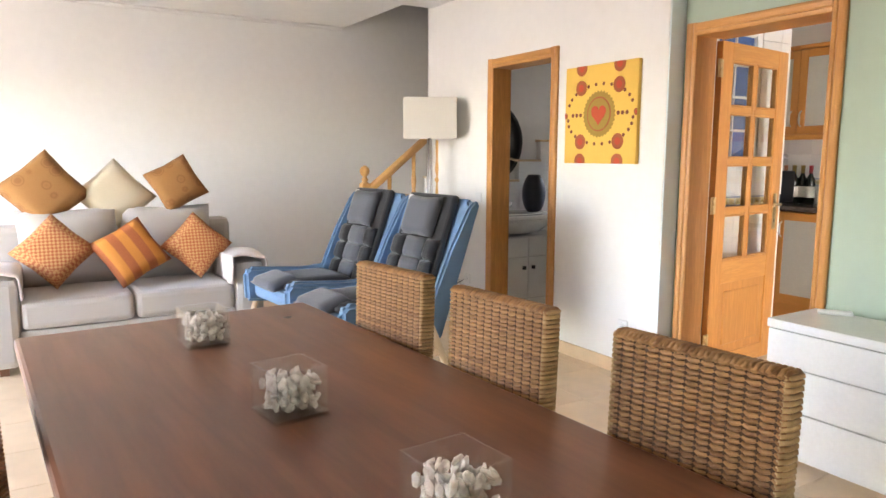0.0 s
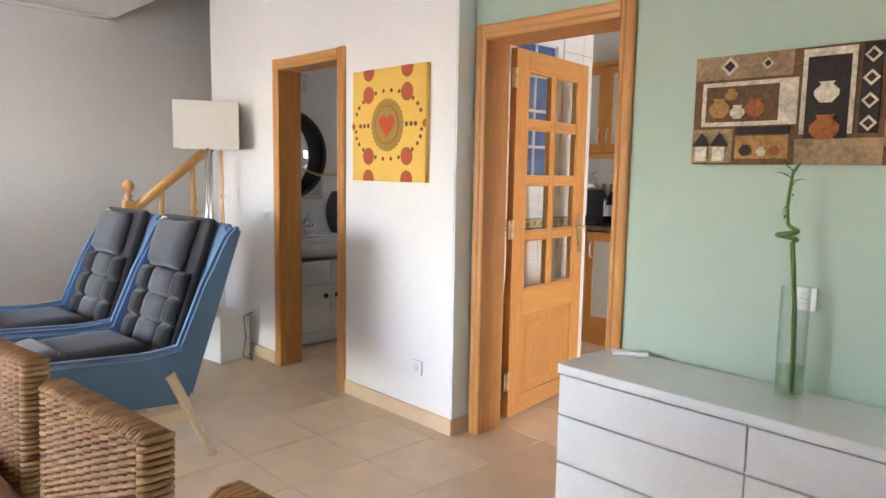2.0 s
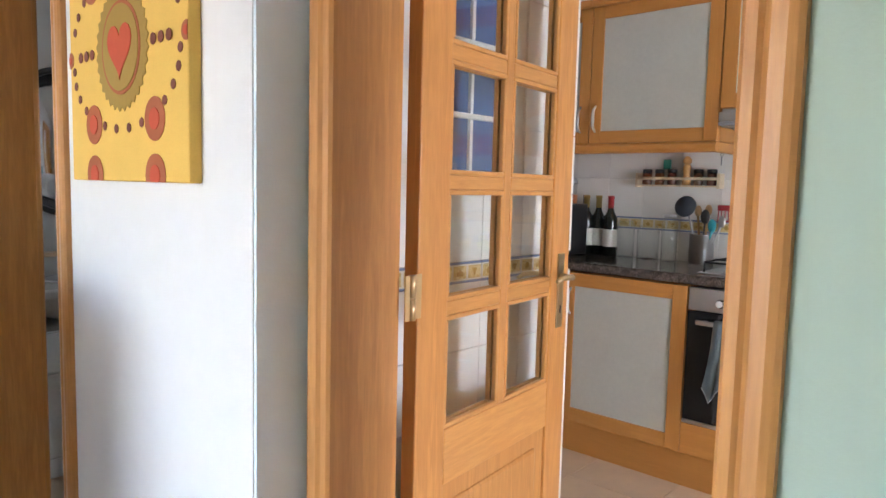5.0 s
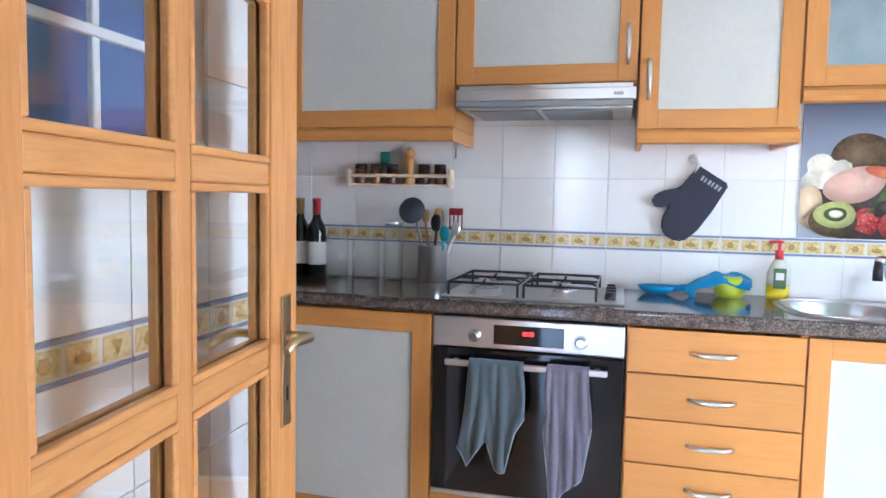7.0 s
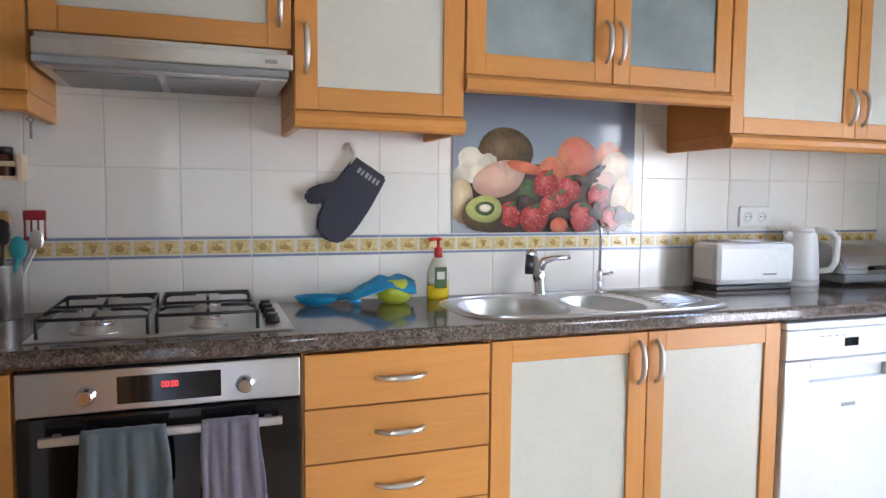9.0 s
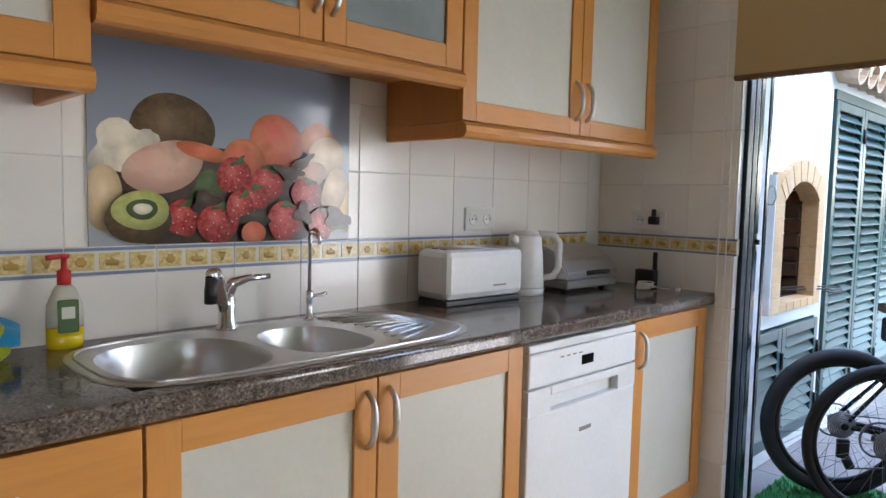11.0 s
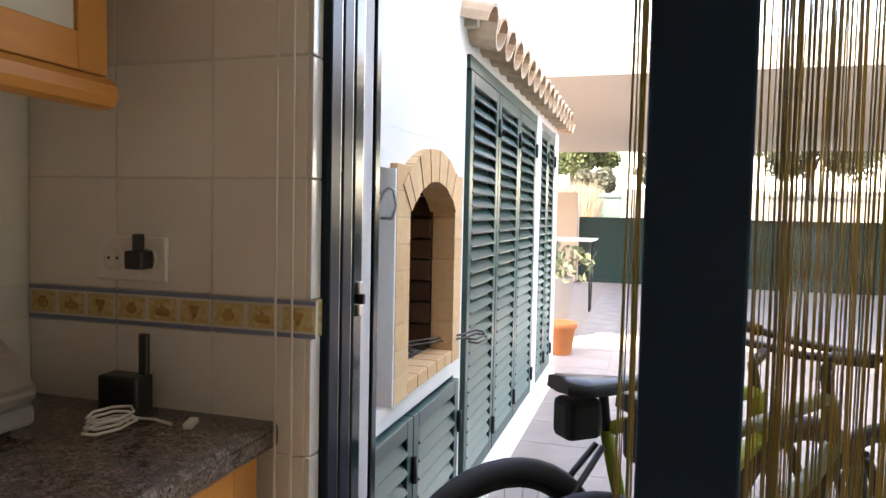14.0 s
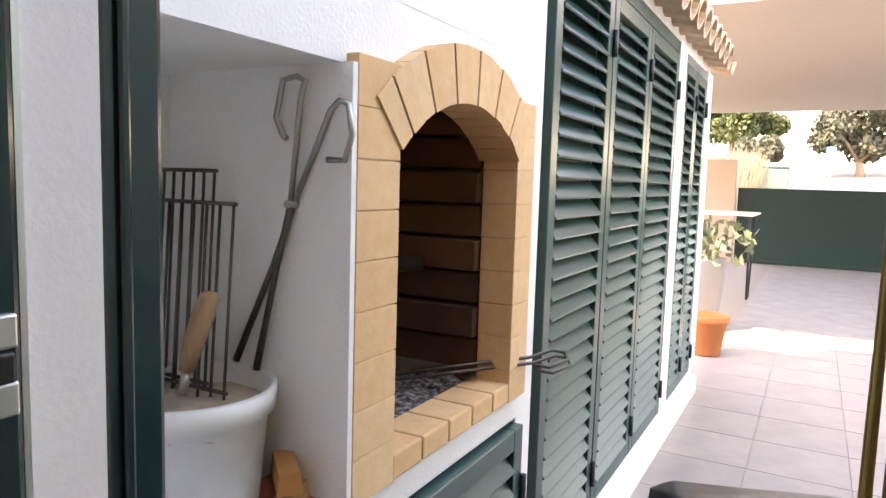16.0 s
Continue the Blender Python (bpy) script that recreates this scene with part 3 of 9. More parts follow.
def sink():
    ob = thing("sink", "stainless steel inset sink with two bowls and a ribbed drainer", "sink")
    z = TOP + 0.004
    bowls = [(1.27, 0.19, 0.160, 0.168, 0.15), (1.575, 0.18, 0.114, 0.148, 0.11)]
    outline = oval(1.53, 0.212, 0.455, 0.222, 48, 4.0)
    bm = bmesh.new()
    rim = [bm.verts.new((x, y, z)) for x, y in outline]
    low = [bm.verts.new((1.53 + (x - 1.53) * 1.006, 0.212 + (y - 0.212) * 1.012, TOP + 0.0005)) for x, y in outline]
    n = len(rim)
    edges = []
    for i in range(n):
        bm.faces.new((low[i], low[(i + 1) % n], rim[(i + 1) % n], rim[i])).smooth = True
        edges.append(bm.edges.get((rim[i], rim[(i + 1) % n])))
    for cx, cy, rx, ry, depth in bowls:
        ring = [bm.verts.new((x, y, z)) for x, y in oval(cx, cy, rx, ry)]
        for i in range(len(ring)):
            edges.append(bm.edges.new((ring[i], ring[(i + 1) % len(ring)])))
    bmesh.ops.triangle_fill(bm, use_beauty=True, edges=edges)
    for f in bm.faces:
        if f.normal.z < 0 and abs(f.normal.z) > 0.9:
            f.normal_flip()
    # knock out the discs that the fill may have closed
    dead = [f for f in bm.faces if any(((f.calc_center_median().x - b[0]) / b[2]) ** 2 + ((f.calc_center_median().y - b[1]) / b[3]) ** 2 < 0.9 for b in bowls)]
    bmesh.ops.delete(bm, geom=dead, context="FACES")
    part("deck", bm, STEEL, ob)
    for cx, cy, rx, ry, depth in bowls:
        bm = bmesh.new()
        rings = []
        for f, d in ((1.0, 0.0), (0.985, 0.008), (0.95, 0.03), (0.9, depth * 0.7), (0.82, depth * 0.92), (0.6, depth), (0.12, depth + 0.006)):
            rings.append([bm.verts.new((x, y, z - d)) for x, y in oval(cx, cy, rx * f, ry * f)])
        for a, b in zip(rings, rings[1:]):
            for k in range(len(a)):
                bm.faces.new((a[k], b[k], b[(k + 1) % len(a)], a[(k + 1) % len(a)])).smooth = True
        bm.faces.new(rings[-1])
        part("bowl", bm, STEEL, ob, "round-cornered steel bowl")
        bm = bmesh.new()
        lathe(bm, [(0.03, 0), (0.032, 0.003), (0.02, 0.004)], cx, cy, z - depth - 0.004, 16)
        part("drain", bm, CHROME, ob)
    for k in range(9):
        u = k / 8
        bm = bmesh.new()
        tube(bm, [(1.715 + 0.03 * math.sin(math.pi * u), 0.04 + 0.34 * u, z + 0.001), (1.78, 0.065 + 0.295 * u, z + 0.003), (1.86, 0.10 + 0.225 * u, z + 0.003), (1.945 - 0.05 * abs(u - 0.5), 0.135 + 0.155 * u, z + 0.001)], 0.0034, 6)
        part("drainer_rib", bm, STEEL, ob)
    bm = bmesh.new()
    tube(bm, [(x, y, z + 0.001) for x, y in oval(1.53, 0.212, 0.440, 0.208, 48, 4.0)], 0.0035, 6, True)
    part("rolled_rim", bm, STEEL, ob)


sink()


def taps():
    ob = thing("mixer_tap", "chrome mixer tap with a pull-out spout", "tap", (1.465, 0.40, TOP + 0.004))
    bm = bmesh.new()
    lathe(bm, [(0.026, 0), (0.026, 0.006), (0.021, 0.012), (0.021, 0.075), (0.019, 0.085), (0.012, 0.09)], sides=20)
    part("body", bm, CHROME, ob)
    bm = bmesh.new()
    tube(bm, [(-0.005, 0, 0.05), (-0.03, -0.03, 0.09), (-0.055, -0.065, 0.135), (-0.07, -0.085, 0.15), (-0.085, -0.1, 0.15), (-0.09, -0.105, 0.14)], [0.016, 0.015, 0.014, 0.015, 0.015, 0.014], 12)
    part("spout", bm, CHROME, ob)
    bm = bmesh.new()
    tube(bm, [(-0.09, -0.105, 0.142), (-0.09, -0.105, 0.115), (-0.09, -0.105, 0.085)], [0.012, 0.015, 0.015], 12)
    part("spray_head", bm, BLACK, ob, "black spray head")
    bm = bmesh.new()
    tube(bm, [(0.0, 0, 0.088), (0.012, -0.01, 0.115), (0.045, -0.02, 0.125), (0.1, -0.03, 0.128)], [0.019, 0.014, 0.009, 0.007], 10)
    part("lever", bm, CHROME, ob)
    ob = thing("filter_tap", "slim chrome drinking water tap on the sink", "tap", (1.695, 0.39, TOP + 0.004))
    bm = bmesh.new()
    lathe(bm, [(0.018, 0), (0.018, 0.005), (0.009, 0.01), (0.009, 0.05), (0.011, 0.055), (0.011, 0.075), (0.006, 0.08)], sides=16)
    part("body", bm, CHROME, ob)
    bm = bmesh.new()
    pts = [(0, 0, 0.07), (0, 0, 0.22)] + [(0, -0.022 + 0.022 * math.cos(a * math.pi / 6), 0.22 + 0.022 * math.sin(a * math.pi / 6)) for a in range(1, 7)] + [(0, -0.044, 0.205)]
    tube(bm, pts, 0.0055, 10)
    part("spout", bm, CHROME, ob)
    bm = bmesh.new()
    tube(bm, [(0, 0, 0.063), (0.03, -0.01, 0.066), (0.045, -0.012, 0.07)], [0.005, 0.005, 0.006], 8)
    part("lever", bm, CHROME, ob)


taps()


def hob():
    ob = thing("gas_hob", "stainless steel gas hob with black pan supports", "hob")
    x0, x1, y0, y1, z = 0.012, 0.603, 0.035, 0.455, TOP
    part("plate", solid(x0, x1, y0, y1, z, z + 0.006, 0.003), STEEL, ob)
    for cx, cy, r in ((0.15, 0.13, 0.05), (0.15, 0.35, 0.036), (0.40, 0.13, 0.036), (0.40, 0.35, 0.045)):
        bm = bmesh.new()
        lathe(bm, [(r + 0.012, 0), (r + 0.01, 0.004), (r, 0.006), (r, 0.016), (r * 0.85, 0.018)], cx, cy, z + 0.006, 24)
        burner = part("burner", bm, STEEL, ob)
        bm = bmesh.new()
        lathe(bm, [(r * 0.8, 0), (r * 0.82, 0.006), (r * 0.6, 0.009)], cx, cy, z + 0.024, 24)
        part("cap", bm, CHROME, burner, "shiny burner cap")
    for cx in (0.15, 0.40):
        bm = bmesh.new()
        h = z + 0.048
        xa, xb, ya, yb = cx - 0.115, cx + 0.115, 0.055, 0.435
        tube(bm, [(xa, ya, h), (xb, ya, h), (xb, yb, h), (xa, yb, h)], 0.0045, 6, True)
        for xx, yy in ((xa, ya), (xb, ya), (xa, yb), (xb, yb)):
            tube(bm, [(xx, yy, z + 0.005), (xx, yy, h)], 0.0045, 6)
        for cy in (0.13, 0.35):
            tube(bm, [(xa, cy, h), (xa + 0.02, cy, h + 0.008), (cx - 0.03, cy, h + 0.008)], 0.0045, 6)
            tube(bm, [(xb, cy, h), (xb - 0.02, cy, h + 0.008), (cx + 0.03, cy, h + 0.008)], 0.0045, 6)
            tube(bm, [(cx, cy - 0.075, h), (cx, cy - 0.03, h + 0.008)], 0.0045, 6)
            tube(bm, [(cx, cy + 0.075, h), (cx, cy + 0.03, h + 0.008)], 0.0045, 6)
        tube(bm, [(xa, 0.245, h), (xb, 0.245, h)], 0.0045, 6)
        part("pan_support", bm, BLACK, ob, "black cast iron pan support")
    for k in range(4):
        bm = bmesh.new()
        lathe(bm, [(0.019, 0), (0.018, 0.012), (0.014, 0.016), (0.014, 0.024)], 0.557, 0.13 + k * 0.075, z + 0.006, 14)
        part("knob", bm, BLACK, ob)


hob()


def oven():
    ob = thing("oven", "built-in steel and black glass oven with a red display", "oven")
    x0, x1 = 0.006, 0.607
    part("cavity", solid(x0 + 0.02, x1 - 0.02, FRONT, 0.46, 0.3, 0.885), BLACK, ob)
    panel = part("control_panel", solid(x0, x1, FRONT - 0.022, FRONT, 0.79, 0.886, 0.003), STEEL, ob, "brushed steel control panel")
    part("display", solid(0.205, 0.425, FRONT - 0.0245, FRONT - 0.022, 0.806, 0.868), BLACK_GLASS, panel, "black display strip")
    m = Mat("red_digits", (0.5, 0.02, 0.02), 0.4)
    m.p.inputs["Emission Color"].default_value = (1.0, 0.06, 0.05, 1)
    m.p.inputs["Emission Strength"].default_value = 0.07
    bm = bmesh.new()
    for k in range(4):
        x = 0.297 + k * 0.0088 + (0.002 if k > 1 else 0)
        box(bm, x, x + 0.0065, FRONT - 0.0256, FRONT - 0.0246, 0.838, 0.8395)
        box(bm, x, x + 0.0012, FRONT - 0.0256, FRONT - 0.0246, 0.8395, 0.849)
        box(bm, x + 0.0053, x + 0.0065, FRONT - 0.0256, FRONT - 0.0246, 0.8395, 0.849)
        box(bm, x, x + 0.0065, FRONT - 0.0256, FRONT - 0.0246, 0.849, 0.8505)
    part("digits", bm, m.m, panel, "glowing red digits")
    for x in (0.143, 0.478):
        bm = bmesh.new()
        lathe(bm, [(0.021, 0), (0.021, 0.004), (0.018, 0.006), (0.0165, 0.024), (0.014, 0.027)], sides=20)
        part("knob", bm, CHROME, panel, "round steel knob", pose(x, FRONT - 0.022, 0.83, 90, 0, 0))
    door = part("door", solid(x0, x1, FRONT - 0.024, FRONT, 0.315, 0.785, 0.003), BLACK_GLASS, ob, "black glass oven door")
    part("trim", solid(x0, x1, FRONT - 0.026, FRONT - 0.002, 0.298, 0.314, 0.002), STEEL, door)
    bm = bmesh.new()
    box(bm, 0.055, 0.56, FRONT - 0.066, FRONT - 0.052, 0.736, 0.756, 0.004)
    for x in (0.085, 0.53):
        box(bm, x - 0.008, x + 0.008, FRONT - 0.053, FRONT - 0.0235, 0.74, 0.752)
    part("handle", bm, STEEL, door, "steel bar handle")
    part("filler", solid(0.0, 0.613, FRONT - 0.018, FRONT, 0.16, 0.294, 0.002), UNIT_X, ob, "beech board below the oven")
    part("plinth", solid(0.0, 0.613, FRONT + 0.015, FRONT + 0.03, 0, 0.15), UNIT_X, ob)


oven()


def tea_towel(label, xc, wide, hem, spread, material, seed):
    """A cloth thrown over the oven's handle; hem gives its drop from side to side, spread how far it fans out below."""
    rnd = random.Random(seed)
    ph = [rnd.uniform(0, 6) for _ in range(4)]
    bm = bmesh.new()
    rows, cols = 26, 28
    grid = []
    for i in range(rows + 1):
        v = i / rows
        line = []
        for j in range(cols + 1):
            f = j / cols
            u = f * 2 - 1
            k = min(len(hem) - 2, int(f * (len(hem) - 1)))
            q = f * (len(hem) - 1) - k
            drop = hem[k] * (1 - q) + hem[k + 1] * q
            w = max(0.0, (v - 0.2) / 0.8)
            if v < 0.12:      # flap behind the bar
                y, z = -0.046, 0.66 + (v / 0.12) * 0.10
            elif v < 0.2:     # over the bar
                a = (v - 0.12) / 0.08 * math.pi
                y, z = -0.059 + 0.0125 * math.cos(a), 0.757 + 0.006 * math.sin(a)
            else:
                y, z = -0.072 - 0.010 * w, 0.757 - w * drop
            fold = math.sin(u * 5.5 + ph[0] + 1.2 * w) * 0.010 + math.sin(u * 13 + ph[1] - 2.0 * w) * 0.005 + 0.004 * noise.noise(Vector((u * 4, v * 5, seed)))
            y += -abs(fold) * (0.4 + w) - 0.004
            x = xc + u * wide / 2 * (1 + spread * w) + 0.008 * w * math.sin(4 * v + ph[2])
            line.append(bm.verts.new((x, FRONT + y, z)))
        grid.append(line)
    for i in range(rows):
        for j in range(cols):
            bm.faces.new((grid[i][j], grid[i][j + 1], grid[i + 1][j + 1], grid[i + 1][j])).smooth = True
    ob = tagged(part("tea_towel", bm, material), label, "towel", "towels on the oven")
    mod = ob.modifiers.new("thick", "SOLIDIFY")
    mod.thickness = 0.003
    bm = bmesh.new()
    edge = [v.co + Vector((0, -0.002, 0)) for v in grid_edge(ob, rows, cols)]
    tube(bm, edge, 0.0022, 5)
    part("stitched_hem", bm, HEM, ob, "paler stitched hem")


def grid_edge(ob, rows, cols):
    """The vertices along the lower edge of a cloth made row by row."""
    n = cols + 1
    return [ob.data.vertices[rows * n + j] for j in range(n)]


HEM = fabric("pale_hem_thread", (0.30, 0.33, 0.36), 200, 0.95, 0.1)
TOWEL_1 = fabric("slate_terry", (0.105, 0.135, 0.15), 300, 0.98, 0.3)
TOWEL_2 = fabric("mauve_grey_terry", (0.175, 0.16, 0.205), 260, 0.98, 0.3)
tea_towel("slate blue-grey cloth thrown over the oven handle", 0.222, 0.17, [0.27, 0.33, 0.28, 0.24, 0.33, 0.34, 0.21, 0.16], 0.22, TOWEL_1, 2)
tea_towel("mauve grey terry towel hanging over the oven handle", 0.443, 0.125, [0.20, 0.40, 0.40, 0.37, 0.35, 0.33, 0.17], 0.14, TOWEL_2, 5)


def dishwasher():
    ob = thing("dishwasher", "white free-standing dishwasher under the worktop", "dishwasher")
    x0, x1 = XS[6] + 0.01, XS[7] - 0.01
    part("body", solid(x0, x1, FRONT + 0.0, 0.46, 0.06, 0.885), WHITE_ENAMEL, ob)
    part("top_edge", solid(x0, x1, FRONT - 0.03, FRONT, 0.862, 0.886, 0.005), WHITE_ENAMEL, ob)
    panel = part("control_panel", solid(x0, x1, FRONT - 0.032, FRONT, 0.765, 0.86, 0.006), WHITE_ENAMEL, ob)
    part("display", solid((x0 + x1) / 2 - 0.03, (x0 + x1) / 2 + 0.03, FRONT - 0.0335, FRONT - 0.032, 0.80, 0.828), BLACK_GLASS, panel, "small black display")
    bm = bmesh.new()
    for k in range(4):
        box(bm, x0 + 0.14 + k * 0.03, x0 + 0.155 + k * 0.03, FRONT - 0.0335, FRONT - 0.032, 0.836, 0.84)
    part("buttons", bm, GREY_PLASTIC, panel)
    bm = bmesh.new()
    box(bm, x0, x1, FRONT - 0.032, FRONT, 0.14, 0.69, 0.005)
    box(bm, x0, x0 + 0.10, FRONT - 0.032, FRONT, 0.69, 0.76)
    box(bm, x1 - 0.10, x1, FRONT - 0.032, FRONT, 0.69, 0.76)
    box(bm, x0 + 0.10, x1 - 0.10, FRONT - 0.006, FRONT, 0.69, 0.76)
    box(bm, x0 + 0.10, x1 - 0.10, FRONT - 0.034, FRONT - 0.022, 0.735, 0.762, 0.004)
    part("door", bm, WHITE_ENAMEL, ob, "white door with a recessed grip")
    part("badge", solid((x0 + x1) / 2 - 0.03, (x0 + x1) / 2 + 0.03, FRONT - 0.0335, FRONT - 0.032, 0.60, 0.612), GREY_PLASTIC, ob)
    part("kick_plate", solid(x0, x1, FRONT + 0.0, FRONT + 0.01, 0.0, 0.06), GREY_PLASTIC, ob)


dishwasher()


def wall_unit(label, x0, x1, z0, z1, doors, depth_y=UPPER, glass=None, name="wall_cabinet", rail=0.06):
    ob = thing(name, label, "kitchen cabinet", group="wall units")
    bm = bmesh.new()
    box(bm, x0, x0 + 0.016, depth_y, Y_BACK - 0.002, z0, z1)
    box(bm, x1 - 0.016, x1, depth_y, Y_BACK - 0.002, z0, z1)
    box(bm, x0 + 0.016, x1 - 0.016, depth_y, Y_BACK - 0.002, z0, z0 + 0.016)
    box(bm, x0 + 0.016, x1 - 0.016, depth_y, Y_BACK - 0.002, z1 - 0.016, z1)
    box(bm, x0 + 0.016, x1 - 0.016, Y_BACK - 0.01, Y_BACK - 0.002, z0 + 0.016, z1 - 0.016)
    part("body", bm, UNIT, ob)
    if glass:
        part("shelf", solid(x0 + 0.016, x1 - 0.016, depth_y + 0.03, Y_BACK - 0.01, (z0 + z1) / 2 - 0.008, (z0 + z1) / 2 + 0.008), UNIT_X, ob)
    for a, b, hx, hz in doors:
        framed_front(ob, a, b, z0, z1, depth_y, (hx, hz) if hx is not None else None, glass, rail)
    part("top_trim", solid(x0, x1, depth_y - 0.045, Y_BACK - 0.002, z1 + 0.001, z1 + 0.035, 0.008), UNIT_X, ob, "moulded top trim")
    return ob


def light_rail(ob, x0, x1, z, left=True, right=True, depth_y=UPPER):
    """Rounded rail below a wall unit, returning to the wall at its open ends."""
    bm = bmesh.new()
    prof = [(depth_y - 0.026, z - 0.005), (depth_y - 0.036, z - 0.013), (depth_y - 0.038, z - 0.030), (depth_y - 0.030, z - 0.043), (depth_y - 0.018, z - 0.047), (depth_y + 0.0, z - 0.047), (depth_y + 0.0, z - 0.001), (depth_y - 0.022, z - 0.001)]
    prism(bm, prof, "x", x0, x1)
    part("light_rail", bm, UNIT_X, ob, "rounded beech light rail")
    for on, x, s in ((left, x0, 1), (right, x1, -1)):
        if on:
            part("light_rail", solid(min(x, x + s * 0.02), max(x, x + s * 0.02), depth_y + 0.001, Y_BACK - 0.002, z - 0.047, z - 0.001, 0.004), UNIT_X, ob)


ZL, ZT = 1.509, 2.17
FROST = Mat("frosted_grey_glass", (0.42, 0.50, 0.52), 0.22)
FROST.p.inputs["Transmission Weight"].default_value = 0.45
FROST.mottle(2.2, 0.4, 5)
FROST = FROST.m
u = wall_unit("beech wall cabinet with cream panelled doors in the corner", -1.28, -0.62, ZL, ZT, [(-1.28, -0.62, -0.67, 1.63)])
light_rail(u, -1.28, -0.62, ZL, False, False)
u = wall_unit("beech wall cabinet with a cream panelled door above the spice rack", -0.62, 0.015, ZL, ZT, [(-0.62, 0.015, -0.585, 1.63)])
light_rail(u, -0.62, 0.015, ZL, False, True)
wall_unit("beech wall cabinet with a cream panelled door above the hood", 0.017, 0.617, 1.648, ZT, [(0.017, 0.617, 0.585, 1.768)])
u = wall_unit("beech wall cabinet with a cream panelled door beside the hood", 0.621, 1.096, ZL - 0.012, ZT, [(0.621, 1.096, 0.652, 1.655)])
light_rail(u, 0.621, 1.096, ZL - 0.012, True, True)
u = wall_unit("beech wall cabinet with two frosted glass doors above the sink", 1.099, 2.028, 1.62, ZT, [(1.099, 1.580, 1.557, 1.745), (1.580, 2.028, 1.603, 1.745)], glass=FROST)
light_rail(u, 1.099, 2.028, 1.62, False, False)
u = wall_unit("beech wall cabinet with two cream panelled doors in the corner", 2.031, 3.068, 1.489, ZT, [(2.031, 2.586, 2.556, 1.60), (2.586, 3.068, 2.616, 1.60)], rail=0.055)
light_rail(u, 2.031, 3.068, 1.489, True, False)


def hood():
    ob = thing("cooker_hood", "slim stainless steel pull-out cooker hood", "cooker hood")
    part("front", solid(0.03, 0.614, 0.125, 0.165, 1.589, 1.628, 0.004), STEEL, ob, "brushed steel front strip")
    part("body", solid(0.03, 0.604, 0.165, Y_BACK - 0.002, 1.568, 1.646), STEEL, ob)
    part("underside", solid(0.03, 0.604, 0.128, 0.164, 1.572, 1.588), GREY_PLASTIC, ob)
    bm = bmesh.new()
    for k in range(2):
        box(bm, 0.06 + k * 0.25, 0.29 + k * 0.25, 0.2, 0.46, 1.563, 1.5675)
    part("filter", bm, GREY_PLASTIC, ob, "grey mesh filters")
    part("badge", solid(0.545, 0.575, 0.1235, 0.125, 1.602, 1.612), GREY_PLASTIC, ob)


hood()


# tiles on the kitchen walls
wall_ob = bpy.data.objects["wall_north"]
east_ob = bpy.data.objects["wall_kitchen_east"]
T = 0.2
tm = mesh_of("wall_tile", solid(-0.0985, 0.0985, -0.008, 0.0, -0.0985, 0.0985, 0.0015), WALL_TILE)
BORDER0, BORDER1 = 1.085, 1.148
rows_up = [BORDER1 + T * (k + 0.5) for k in range(7)]
row_low = BORDER0 - T / 2
for i in range(-5, 16):
    x = 0.145 + i * T - 0.115 + 0.2
    if x < -1.25 or x > X_EAST - 0.05:
        continue
    for z in rows_up[:3] + [row_low]:
        piece("tile", tm, wall_ob, pose(x, Y_BACK + 0.008, z))
bm = bmesh.new()
box(bm, X_EAST - 0.09, X_EAST, Y_BACK, Y_BACK + 0.008, BORDER1 + 0.001, BORDER1 + 0.199)
box(bm, X_EAST - 0.09, X_EAST, Y_BACK, Y_BACK + 0.008, BORDER1 + 0.201, BORDER1 + 0.399)
box(bm, X_EAST - 0.09, X_EAST, Y_BACK, Y_BACK + 0.008, BORDER0 - 0.199, BORDER0 - 0.001)
box(bm, -1.29, X_EAST, Y_BACK, Y_BACK + 0.008, BORDER1 + 0.602, CEIL)
part("tiles", bm, WALL_TILE, wall_ob)["kind"] = "stuff"
east_tile = mesh_of("wall_tile", solid(0.0, 0.008, -0.0985, 0.0985, -0.0985, 0.0985, 0.0015), WALL_TILE)
east_cut = mesh_of("wall_tile", solid(0.0, 0.008, -0.0785, 0.0985, -0.0985, 0.0985, 0.0015), WALL_TILE)
for j in range(3):
    for z in rows_up[:6] + [row_low - k * T for k in range(4)]:
        piece("tile", east_cut if j == 2 else east_tile, east_ob, pose(X_EAST, Y_BACK - 0.1 - j * T, z))
# reveal of the terrace door
bm = bmesh.new()
for z in rows_up + [row_low - k * T for k in range(5)]:
    box(bm, X_EAST + 0.001, X_EAST + 0.036, -0.098, -0.09, max(0, z - 0.0985), min(CEIL, z + 0.0985), 0.0015)
part("tiles", bm, WALL_TILE, east_ob)["kind"] = "stuff"
# stub wall tiles
stub_ob = bpy.data.objects["wall_kitchen_stub"]
bm = bmesh.new()
SB0, SB1 = 1.005, 1.068
for j in range(6):
    y0 = -1.86 + j * T
    for z in [SB1 + T * (k + 0.5) for k in range(8)] + [SB0 - T * (k + 0.5) for k in range(5)]:
        a, b, c, d = y0 + 0.0015, min(y0 + T - 0.0015, -0.76), max(0, z - 0.0985), min(CEIL, z + 0.0985)
        if c >= CEIL or (b > W0 and a < W1 and d > WZ0 and c < WZ1):
            continue
        box(bm, X_STUB - 0.008, X_STUB, a, b, c, d)
part("tiles", bm, WALL_TILE, stub_ob)["kind"] = "stuff"


